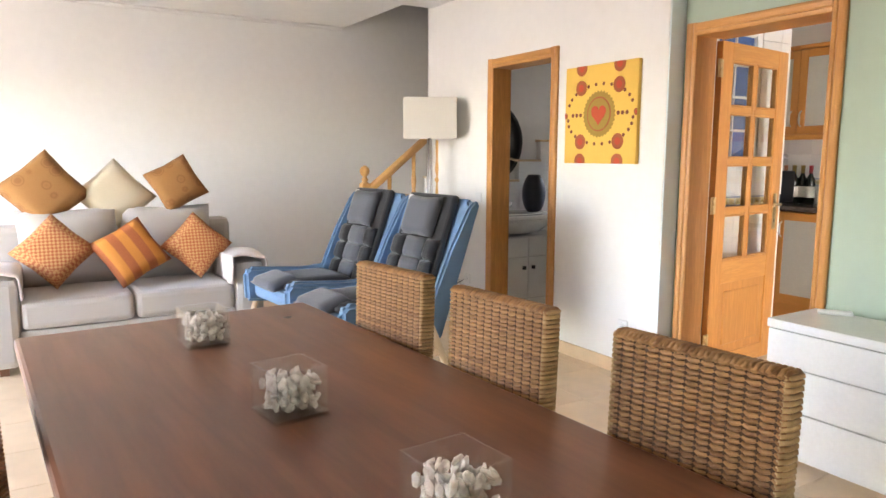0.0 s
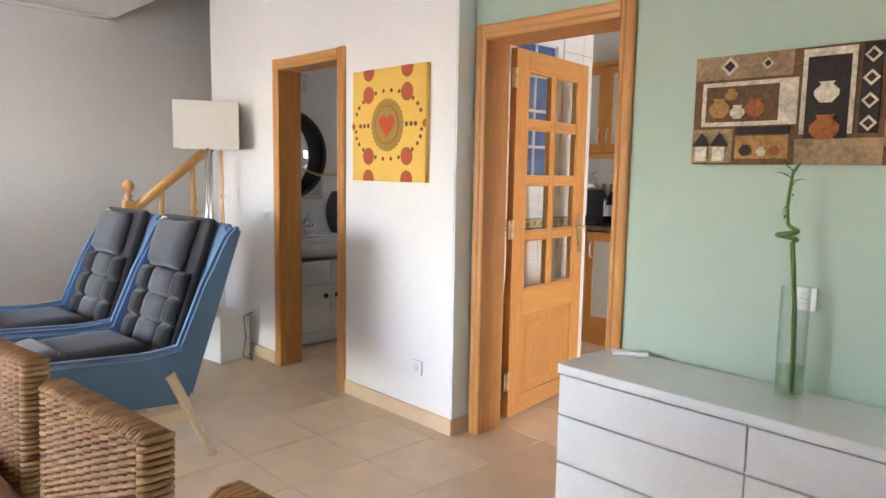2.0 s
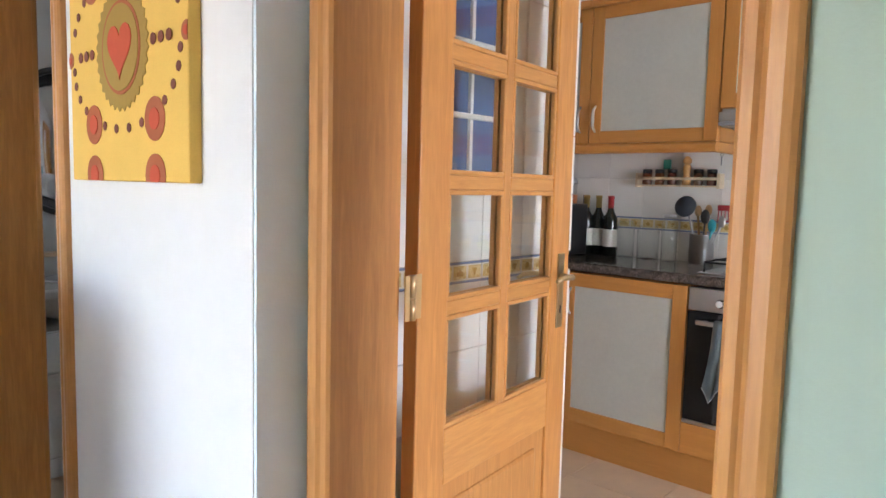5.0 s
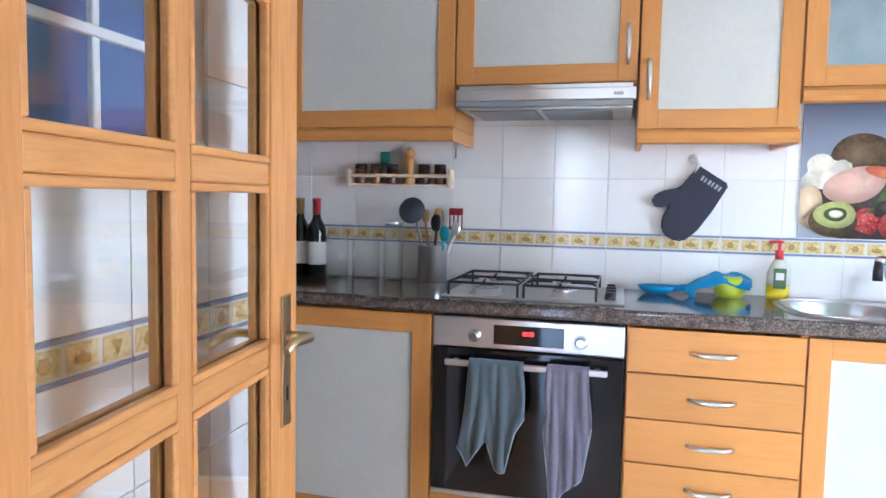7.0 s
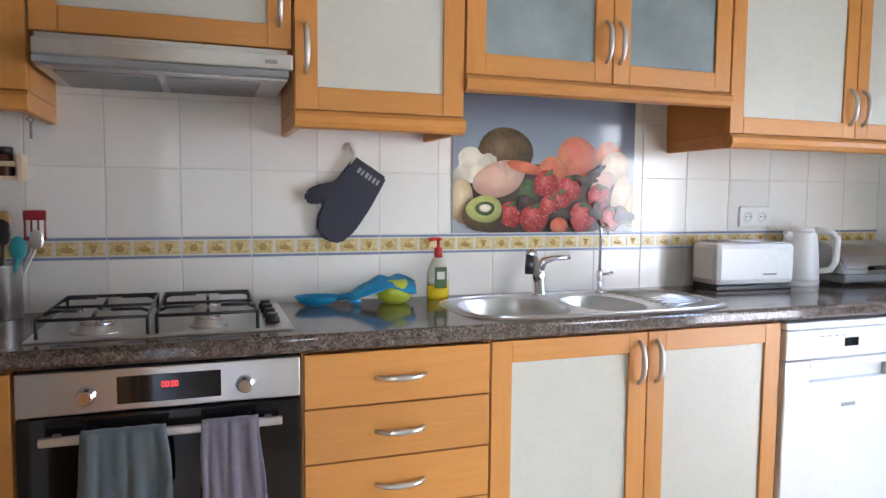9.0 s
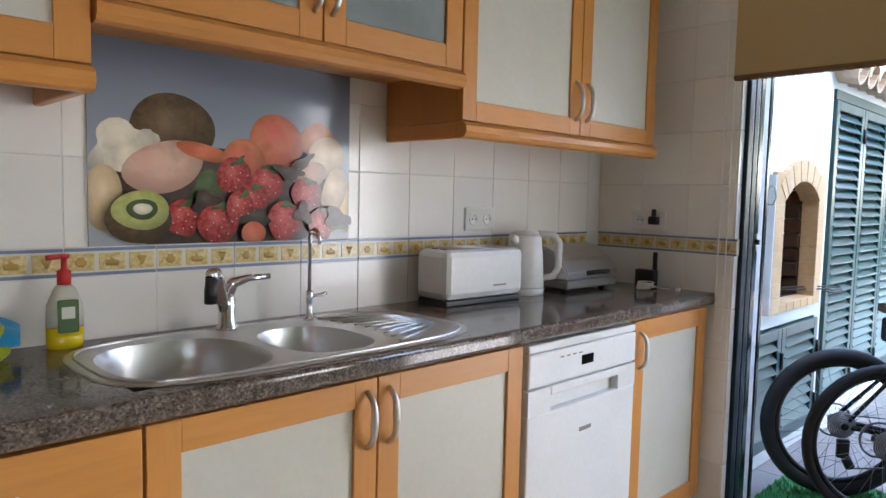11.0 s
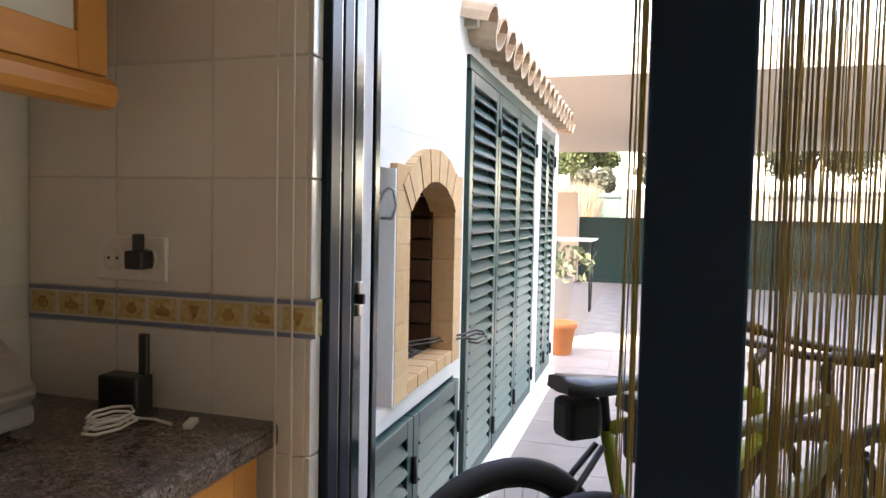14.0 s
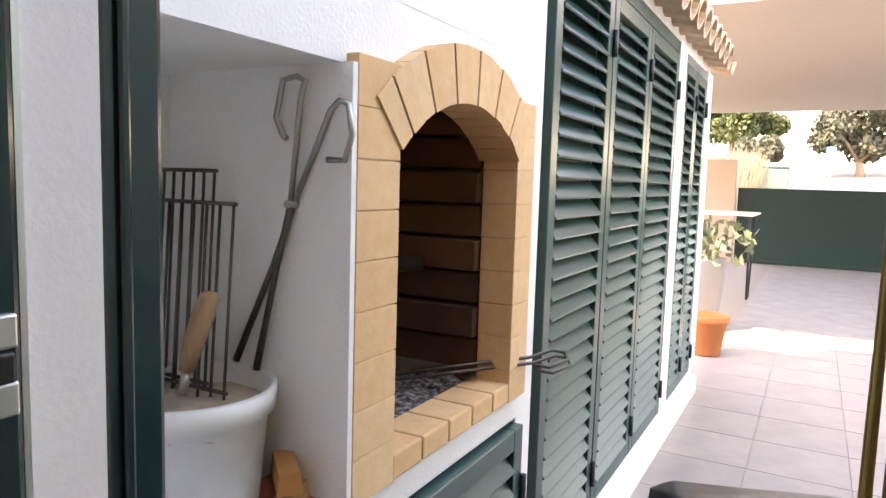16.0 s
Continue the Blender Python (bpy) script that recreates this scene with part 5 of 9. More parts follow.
def floor_lamp():
    box_ob = tagged(part("white_cube_plinth", solid(-0.16, 0.16, -0.12, 0.12, 0, 0.325, 0.004), LACQUER), "small white box stand with a hanging lamp cord", "stand")
    box_ob.matrix_world = pose(-2.07, -2.345, 0, 0, 0, 8)
    ob = thing("floor_lamp", "tall chrome floor lamp with a square white shade", "lamp", (-2.13, -2.39, 0.326))
    bm = bmesh.new()
    lathe(bm, [(0.055, 0), (0.055, 0.008), (0.012, 0.014), (0.011, 0.05)], sides=20)
    part("base", bm, CHROME, ob)
    bm = bmesh.new()
    pts = [(-0.018, 0, 1.13), (-0.035, 0, 0.6), (-0.058, 0, 0.16), (-0.05, 0, 0.095), (-0.025, 0, 0.06), (0.0, 0, 0.05), (0.025, 0, 0.06), (0.05, 0, 0.095), (0.058, 0, 0.16), (0.035, 0, 0.6), (0.018, 0, 1.13)]
    tube(bm, pts, 0.0125, 10)
    part("stem", bm, CHROME, ob, "bent chrome tube stem")
    m = Mat("linen_shade", (0.80, 0.78, 0.72), 0.9)
    m.p.inputs["Transmission Weight"].default_value = 0.0
    m.bump(m.noise(300, 2), 0.2, 0.002)
    m.mottle(3, 0.03, 200)
    bm = bmesh.new()
    w, t, z0, z1 = 0.205, 0.004, 1.135, 1.45
    for s in (-1, 1):
        box(bm, -w, w, s * w * 0.72 - t, s * w * 0.72 + t, z0, z1)
        box(bm, s * w - t, s * w + t, -w * 0.72 + t, w * 0.72 - t, z0, z1)
    part("shade", bm, m.m, ob, "square white fabric shade", pose(0, 0, 0, 0, 0, 62))
    bm = bmesh.new()
    tube(bm, [(0, 0, 1.12), (0, 0, 1.18)], 0.014, 10)
    tube(bm, [(-0.15, 0, 1.17), (0.15, 0, 1.17)], 0.003, 6)
    part("holder", bm, CHROME, ob)
    bm = bmesh.new()
    pts = [(-2.19, -2.47, 0.33)]
    for k in range(13):
        u = k / 12
        pts.append((-2.19 + 0.16 * u, -2.473 + 0.012 * u, 0.32 - 0.20 * math.sin(math.pi * u) ** 0.7))
    tube(bm, pts, 0.003, 6)
    tube(bm, [(-1.91, -2.26, 0.3), (-1.93, -2.2, 0.315), (-1.95, -2.165, 0.32)], 0.003, 6)
    tube(bm, [(-1.91, -2.26, 0.3), (-1.9, -2.25, 0.15), (-1.89, -2.28, 0.03), (-1.83, -2.24, 0.006), (-1.79, -2.26, 0.03), (-1.82, -2.27, 0.06)], 0.003, 6)
    tagged(part("lamp_cord", bm, BLACK), "thin black lamp cord", "cable")


floor_lamp()


def staircase():
    ob = thing("staircase", "white stairs with pine treads going up beside the wall", "stairs")
    rise, run = 0.185, 0.255
    y0 = -2.80
    for k in range(13):
        part("step", solid(X_WEST, -2.40, y0 + k * run, y0 + (k + 1) * run + 0.02, 0 if k < 5 else (k - 4) * rise, (k + 1) * rise - 0.02), WHITE_WALL, ob)
        part("tread", solid(X_WEST, -2.385, y0 + k * run - 0.02, y0 + (k + 1) * run, (k + 1) * rise - 0.02, (k + 1) * rise, 0.004), FLOOR_TILE, ob)
    ob2 = thing("stair_rail", "turned pine banister with a ball-topped newel post", "banister")
    x = -2.43
    bm = bmesh.new()
    box(bm, x - 0.035, x + 0.035, y0 - 0.06, y0 + 0.01, 0.0, 1.10, 0.004)
    newel = part("newel_post", bm, RAIL, ob2)
    bm = bmesh.new()
    lathe(bm, [(0.034, 1.06), (0.018, 1.075), (0.03, 1.09), (0.018, 1.105), (0.016, 1.115), (0.036, 1.135), (0.042, 1.16), (0.034, 1.185), (0.014, 1.198), (0.008, 1.204)], x, y0 - 0.025, 0.04, 18)
    part("finial", bm, RAIL, newel)
    bm = bmesh.new()
    a, b = Vector((x, y0, 1.02)), Vector((x, y0 + 0.66, 1.02 + 0.66 * 0.79))
    for dz, r in ((0.0, 0.026), (0.02, 0.03)):
        tube(bm, [a + Vector((0, 0, dz)), b + Vector((0, 0, dz))], r, 10)
    part("handrail", bm, RAIL, ob2)
    prof = [(0.02, 0), (0.02, 0.1), (0.028, 0.12), (0.016, 0.14), (0.024, 0.22), (0.026, 0.3), (0.014, 0.45), (0.026, 0.47), (0.014, 0.49), (0.022, 0.54), (0.016, 0.6), (0.018, 0.72)]
    for k, y in enumerate((y0 + 0.2, y0 + 0.43)):
        z = (int((y - y0) / run) + 1) * rise
        top = 1.01 + (y - y0) * 0.79
        bm = bmesh.new()
        lathe(bm, [(r, h * (top - z) / 0.72) for r, h in prof], x, y, z, 12)
        part("baluster", bm, RAIL, ob2)
    bm = bmesh.new()
    lathe(bm, [(r * 1.25, 0.48 + h * 1.36) for r, h in prof], x + 0.02, y0 + 0.66, 0, 14)
    part("end_post", bm, RAIL, ob2)


staircase()


def sideboard():
    ob = thing("sideboard", "white lacquered sideboard with two rows of drawers", "sideboard")
    x0, x1, y0, y1, z = 0.90, 2.55, -2.42, -2.048, 0.617
    part("body", solid(x0, x1, y0 + 0.02, y1, 0.03, z - 0.04), LACQUER, ob)
    part("top", solid(x0 - 0.004, x1 + 0.004, y0 - 0.006, y1, z - 0.038, z, 0.004), LACQUER, ob)
    part("plinth", solid(x0 + 0.02, x1 - 0.02, y0 + 0.04, y1, 0, 0.03), LACQUER, ob)
    xm = (x0 + x1) / 2 - 0.11
    for a, b in ((x0, xm), (xm, x1)):
        for c, d in ((0.035, 0.225), (0.23, 0.415), (0.42, z - 0.043)):
            part("drawer", solid(a + 0.003, b - 0.003, y0, y0 + 0.019, c + 0.002, d - 0.002, 0.002), LACQUER, ob)
    bm = solid(-0.07, 0.07, -0.022, 0.022, 0, 0.018, 0.006)
    r = tagged(part("remote_control", bm, WHITE_PLASTIC), "white remote control lying on the sideboard", "remote control")
    r.matrix_world = pose(1.02, -2.11, z, 0, 0, 35)


sideboard()


def bamboo():
    ob = thing("glass_vase", "tall clear glass cylinder vase on the sideboard", "vase", (1.635, -2.15, 0.617))
    bm = bmesh.new()
    lathe(bm, [(0.045, 0), (0.045, 0.012), (0.045, 0.37), (0.042, 0.37), (0.042, 0.014), (0.001, 0.014)], sides=28)
    g = part("glass", bm, WAX_GLASS, ob)
    g.visible_shadow = False
    bm = bmesh.new()
    lathe(bm, [(0.041, 0.015), (0.041, 0.10), (0.02, 0.104)], sides=24)
    part("beads", bm, clear_glass("green_water", (0.80, 0.90, 0.70)), ob, "greenish water in the vase")
    ob = thing("lucky_bamboo", "tall curled lucky bamboo stem with sparse leaves", "plant", (1.635, -2.15, 0.632))
    stem = plain("bamboo_stem", (0.10, 0.20, 0.04), 0.45)
    leaf = plain("bamboo_leaf", (0.09, 0.21, 0.04), 0.5)
    pts = [(0.012, 0, 0.0), (0.006, 0, 0.15), (-0.002, 0, 0.3), (-0.014, 0, 0.42), (-0.022, 0, 0.495)]
    for k in range(13):
        a = 0.6 + k / 12 * (math.tau + 0.6)
        pts.append((-0.040 + 0.030 * math.cos(a), 0.028 * math.sin(a), 0.505 + 0.0028 * k))
    pts += [(-0.038, -0.006, 0.555), (-0.046, 0, 0.61), (-0.042, 0, 0.67), (-0.036, 0, 0.735)]
    bm = bmesh.new()
    tube(bm, pts, [0.0075] * (len(pts) - 4) + [0.006, 0.0055, 0.005, 0.004], 9)
    part("stem", bm, stem, ob)
    rnd = random.Random(3)
    for k in range(15):
        u = k / 14
        z = 0.56 + 0.18 * u
        a = rnd.uniform(0, 6.3)
        base = Vector((-0.046 + 0.010 * u, 0.0, z))
        out = Vector((math.cos(a), math.sin(a) * 0.6, 0.55 + 0.5 * u)).normalized()
        length = 0.02 + 0.11 * u ** 3
        bm = bmesh.new()
        side = out.cross(Vector((0, 0, 1))).normalized()
        prev = None
        for q in range(6):
            w = q / 5
            p = base + out * length * w + Vector((0, 0, -0.03 * w * w))
            half = side * 0.006 * math.sin(math.pi * min(1, w * 0.9 + 0.1))
            row = (bm.verts.new(p - half), bm.verts.new(p + half + Vector((0, 0, 0.0015))))
            if prev:
                bm.faces.new((prev[0], prev[1], row[1], row[0])).smooth = True
            prev = row
        part("leaf", bm, leaf, ob)


bamboo()


def heart_canvas():
    ob = thing("canvas_picture", "yellow canvas with a red heart medallion and dotted flowers", "picture", (-0.446, Y_BATH, 1.578))
    yellow = Mat("yellow_canvas", (0.80, 0.50, 0.11), 0.85)
    yellow.mottle(9, 0.06, 220)
    yellow.bump(yellow.noise(500, 2), 0.25, 0.001)
    red = plain("paint_red", (0.55, 0.075, 0.025), 0.7)
    rust = plain("paint_rust", (0.40, 0.10, 0.03), 0.7)
    gold = plain("paint_gold", (0.36, 0.22, 0.035), 0.7)
    brown = plain("paint_brown", (0.22, 0.06, 0.03), 0.7)
    w, h, t = 0.305, 0.299, 0.028
    part("canvas", solid(-w, w, -t, 0, -h, h, 0.003), yellow.m, ob)

    def disc(name, cx, cz, rx, rz, mat, y, n=24, wave=0.0, teeth=0):
        bm = bmesh.new()
        pts = []
        for k in range(n):
            a = k * math.tau / n
            f = 1 + (wave if teeth and k % 2 else 0)
            pts.append((min(w, max(-w, cx + rx * f * math.cos(a))), min(h, max(-h, cz + rz * f * math.sin(a)))))
        prism(bm, pts, "y", y - 0.0012, y)
        part(name, bm, mat, ob)
    y = -t - 0.0005
    disc("medallion", 0, 0, 0.128, 0.132, gold, y, 64, 0.08, 1)
    disc("medallion_ring", 0, 0, 0.1, 0.104, rust, y - 0.0015, 40)
    disc("medallion_disc", 0, 0, 0.092, 0.096, gold, y - 0.003, 40)
    bm = bmesh.new()
    pts = []
    for k in range(32):
        a = k * math.tau / 32
        pts.append((0.0046 * 16 * math.sin(a) ** 3 * 0.85, 0.0042 * (13 * math.cos(a) - 5 * math.cos(2 * a) - 2 * math.cos(3 * a) - math.cos(4 * a))))
    prism(bm, pts, "y", y - 0.0058, y - 0.0045)
    part("heart", bm, red, ob, "red painted heart")
    for cx, cz in ((-0.16, 0.165), (0.16, 0.165), (-0.16, -0.165), (0.16, -0.165), (-0.16, 0.285), (0.16, 0.285), (-0.16, -0.285), (0.16, -0.285), (0.3, 0.0), (-0.3, 0.0)):
        r = 0.047 if abs(cx) < 0.2 else 0.02
        disc("flower", cx, cz, r, r, rust, y, 20)
        disc("flower_eye", cx, cz, r * 0.5, r * 0.5, red, y - 0.0015, 14)
    for k in range(26):
        a = k * math.tau / 26
        disc("bead", 0.275 * math.cos(a), 0.15 * math.sin(a) + (0.03 if math.sin(a) > 0 else -0.03), 0.011, 0.011, brown, y, 8)
    for sx in (-1, 1):
        for k in range(3):
            disc("bead", sx * (0.16 + 0.035 * k), 0.0, 0.013, 0.013, brown, y - 0.0015, 8)


heart_canvas()


def patchwork_canvas():
    """A wide brown and cream canvas in blocks, with pots and huts as plain shapes."""
    x0, x1, z0, z1 = 1.205, 2.31, 1.383, 1.766
    ob = thing("canvas_picture", "wide brown patchwork canvas with pots and huts", "picture", (x0, Y_DOOR, z0))
    W, H, t = x1 - x0, z1 - z0, 0.03
    tones = {"brown": (0.15, 0.075, 0.035), "dark": (0.035, 0.024, 0.02), "cream": (0.62, 0.53, 0.40), "ochre": (0.42, 0.21, 0.07), "rust": (0.36, 0.11, 0.03), "sand": (0.34, 0.22, 0.12)}
    mats = {}
    for key, c in tones.items():
        m = Mat("canvas_" + key, c, 0.85)
        lo, hi = [v * 0.55 for v in c], [min(1, v * 1.35) for v in c]
        m.color(m.mix(0.5, m.ramp(m.noise(14, 6), [(0.35, lo), (0.65, hi)]), m.ramp(m.noise(70, 4), [(0.35, lo), (0.65, hi)])))
        mats[key] = m.m
    part("canvas", solid(0, W, -t, 0, 0, H, 0.003), mats["brown"], ob)
    y = -t - 0.0005
    blocks = [(0.0, 0.34, 0.30, 0.383, "sand"), (0.03, 0.36, 0.135, 0.29, "cream"), (0.045, 0.30, 0.15, 0.275, "brown"), (0.0, 0.15, 0.005, 0.125, "sand"), (0.16, 0.34, 0.02, 0.10, "ochre"),
              (0.37, 0.53, 0.10, 0.375, "cream"), (0.385, 0.515, 0.02, 0.35, "dark"), (0.36, 0.62, 0.0, 0.085, "sand"), (0.545, 0.60, 0.10, 0.378, "dark"), (0.62, 0.84, 0.06, 0.375, "sand"),
              (0.655, 0.80, 0.08, 0.33, "dark"), (0.85, 1.1, 0.20, 0.375, "brown"), (0.86, 1.08, 0.02, 0.18, "cream"), (0.66, 0.84, 0.0, 0.055, "dark"), (0.88, 1.06, 0.24, 0.35, "ochre"), (0.16, 0.34, 0.105, 0.13, "dark")]
    for k, (a, b, c, d, key) in enumerate(blocks):
        part("patch", solid(a + 0.001, min(b, W), y - 0.0008 - 0.0006 * k, y, c, d), mats[key], ob)
    y -= 0.0115

    def diamond(cx, cz, r, key, dy=0.0):
        bm = bmesh.new()
        prism(bm, [(cx - r, cz), (cx, cz - r), (cx + r, cz), (cx, cz + r)], "y", y - dy - 0.001, y - dy)
        part("diamond", bm, mats[key], ob)
    for cx, cz, r in ((0.13, 0.343, 0.033), (0.575, 0.34, 0.025), (0.575, 0.27, 0.025), (0.575, 0.2, 0.025), (0.575, 0.13, 0.025), (0.75, 0.03, 0.028), (0.26, 0.343, 0.02)):
        diamond(cx, cz, r, "cream")
        diamond(cx, cz, r * 0.6, "dark", 0.0012)

    def pot(cx, cz, s, key):
        bm = bmesh.new()
        prism(bm, [(cx + s * u, cz + s * v) for u, v in ((-0.35, 0), (0.35, 0), (0.75, 0.45), (0.75, 0.8), (0.35, 1.15), (0.5, 1.35), (-0.5, 1.35), (-0.35, 1.15), (-0.75, 0.8), (-0.75, 0.45))], "y", y - 0.001, y)
        part("pot", bm, mats[key], ob)
    for cx, cz, s, key in ((0.20, 0.03, 0.028, "dark"), (0.255, 0.03, 0.022, "cream"), (0.30, 0.03, 0.025, "rust"), (0.10, 0.165, 0.05, "ochre"), (0.165, 0.16, 0.035, "cream"), (0.225, 0.165, 0.045, "rust"), (0.14, 0.225, 0.03, "ochre"), (0.45, 0.08, 0.06, "rust"), (0.45, 0.2, 0.05, "cream"), (0.725, 0.12, 0.06, "cream"), (0.73, 0.22, 0.05, "rust"), (0.95, 0.05, 0.05, "dark")):
        pot(cx, cz, s, key)
    for cx in (0.04, 0.105):
        bm = bmesh.new()
        prism(bm, [(cx - 0.034, 0.065), (cx, 0.112), (cx + 0.034, 0.065)], "y", y - 0.001, y)
        part("roof", bm, mats["dark"], ob)
        part("hut", solid(cx - 0.022, cx + 0.022, y - 0.001, y, 0.012, 0.062), mats["cream"], ob)


patchwork_canvas()


def wall_plate(name, label, x, y, z, turn=0, w=0.08, h=0.08, sockets=1, category="socket"):
    ob = thing(name, label, category, (x, y, z), "", turn)
    part("plate", solid(-w / 2, w / 2, -0.010, 0, -h / 2, h / 2, 0.004), WHITE_PLASTIC, ob)
    for k in range(sockets):
        cx = (k - (sockets - 1) / 2) * 0.071
        bm = bmesh.new()
        lathe(bm, [(0.0225, 0), (0.0225, 0.002), (0.018, 0.0022), (0.0175, 0.0007), (0.001, 0.0007)], 0, 0, 0, 20)
        part("socket", bm, CERAMIC if category == "socket" else WHITE_PLASTIC, ob, "", pose(cx, -0.0105, 0, 90))
        if category == "socket":
            bm = bmesh.new()
            for dx in (-0.009, 0.009):
                lathe(bm, [(0.0028, 0), (0.0028, 0.0008)], dx, 0, 0, 8)
            part("pin_holes", bm, BLACK, ob, "", pose(cx, -0.0115, 0, 90))


wall_plate("wall_socket", "white wall socket low on the wall", -0.21, Y_BATH, 0.30)
wall_plate("light_switch", "white light switch beside the bathroom door", -1.77, Y_BATH, 1.0, category="switch")
wall_plate("wall_socket", "white wall socket behind the lamp stand", -1.92, Y_BATH, 0.33)
wall_plate("wall_socket", "white wall socket on the green wall behind the vase", 1.625, Y_DOOR, 0.93)
wall_plate("wall_socket", "white double wall socket above the border tiles", 2.458, Y_BACK, 1.205, w=0.152, sockets=2)


def bathroom():
    """A vanity, mirror, lamp and vase against the stairwell wall, facing +x."""
    ob = thing("vanity_unit", "white bathroom vanity with a ceramic basin", "vanity unit")
    xw, xf, ya, yb = -2.46, -1.92, -1.96, -1.08
    part("cabinet", solid(xw, xf - 0.02, ya, yb, 0.02, 0.64), LACQUER, ob)
    step = (yb - ya) / 2
    for k in range(2):
        a = ya + k * step
        door = part("door", solid(xf - 0.02, xf, a + 0.003, a + step - 0.003, 0.10, 0.46, 0.003), LACQUER, ob)
        y = a + step - 0.05 if k == 0 else a + 0.05
        part("knob", solid(xf, xf + 0.02, y - 0.016, y + 0.016, 0.355, 0.387, 0.005), BLACK, door, "small dark knob")
        part("drawer", solid(xf - 0.02, xf, a + 0.003, a + step - 0.003, 0.47, 0.635, 0.003), LACQUER, ob)
    part("plinth", solid(xf - 0.02, xf - 0.004, ya, yb, 0.012, 0.094), LACQUER, ob)
    bm = bmesh.new()
    ym = (ya + yb) / 2
    box(bm, xw, xf + 0.02, ya - 0.01, yb + 0.01, 0.78, 0.82, 0.012)
    lathe(bm, [(0.12, 0.645), (0.20, 0.66), (0.26, 0.72), (0.275, 0.785)], xf - 0.26, ym, 0, 32, 1.0, 1.45)
    lathe(bm, [(0.20, 0.822), (0.205, 0.828), (0.19, 0.83), (0.15, 0.822), (0.03, 0.8205)], xf - 0.24, ym, 0, 32, 1.0, 1.5)
    part("basin", bm, CERAMIC, ob, "white ceramic basin")
    bm = bmesh.new()
    x, y = -2.28, -1.54
    tube(bm, [(x, y, 0.82), (x, y, 0.90), (x + 0.03, y, 0.93), (x + 0.12, y, 0.91)], 0.017, 10)
    for side in (-1, 1):
        tube(bm, [(x, y, 0.87), (x, y + side * 0.07, 0.885)], 0.009, 8)
        tube(bm, [(x, y + side * 0.055, 0.885), (x, y + side * 0.085, 0.885)], 0.02, 10)
    tube(bm, [(x, y, 0.91), (x + 0.01, y + 0.05, 0.97)], 0.008, 8)
    tagged(part("basin_tap", bm, CHROME), "chrome mixer tap on the bathroom basin", "tap")
    ob = thing("round_mirror", "round mirror with a dark frame on the bathroom wall", "mirror", (-2.44, -1.57, 1.45))
    bm = bmesh.new()
    tube(bm, [(0, 0.35 * math.cos(a * math.tau / 48), 0.35 * math.sin(a * math.tau / 48)) for a in range(48)], 0.015, 8, True)
    part("frame", bm, BLACK, ob, "dark round frame")
    bm = bmesh.new()
    lathe(bm, [(0.345, 0), (0.345, 0.004), (0.0, 0.004)], 0, 0, 0, 48)
    part("glass", bm, metal("mirror_silver", (0.9, 0.9, 0.9), 0.03), ob, "mirror glass", pose(-0.006, 0, 0, 0, 90))
    bm = bmesh.new()
    tube(bm, [(-2.40, -1.45, 1.95), (-2.40, -1.45, 2.09)], 0.03, 14)
    box(bm, -2.459, -2.41, -1.47, -1.43, 2.0, 2.04)
    tagged(part("wall_lamp", bm, CHROME), "small chrome cylinder wall lamp, unlit", "lamp")
    bm = bmesh.new()
    prof = []
    for k in range(37):
        u = k / 36
        prof.append((0.05 + 0.055 * math.sin(math.pi * min(1, u * 1.02)) ** 0.7 + (0.006 if k % 2 else 0), 0.34 * u))
    lathe(bm, prof, -2.2, -1.25, 0.82, 24)
    tagged(part("ribbed_vase", bm, plain("ribbed_black_glaze", (0.03, 0.035, 0.05), 0.3)), "black ribbed ceramic vase beside the basin", "vase")
    bm = bmesh.new()
    for k in range(7):
        box(bm, -2.0 + k * 0.016, -1.984 + k * 0.016, -1.984 - 0.008 * (k % 2), -1.966, 0.60, 0.98, 0.003)
    box(bm, -2.01, -1.88, -1.99, -1.96, 0.97, 0.985, 0.005)
    tagged(part("hand_towel", bm, fabric("teal_towelling", (0.10, 0.30, 0.30), 300)), "teal hand towel hung beside the vanity", "towel")


bathroom()

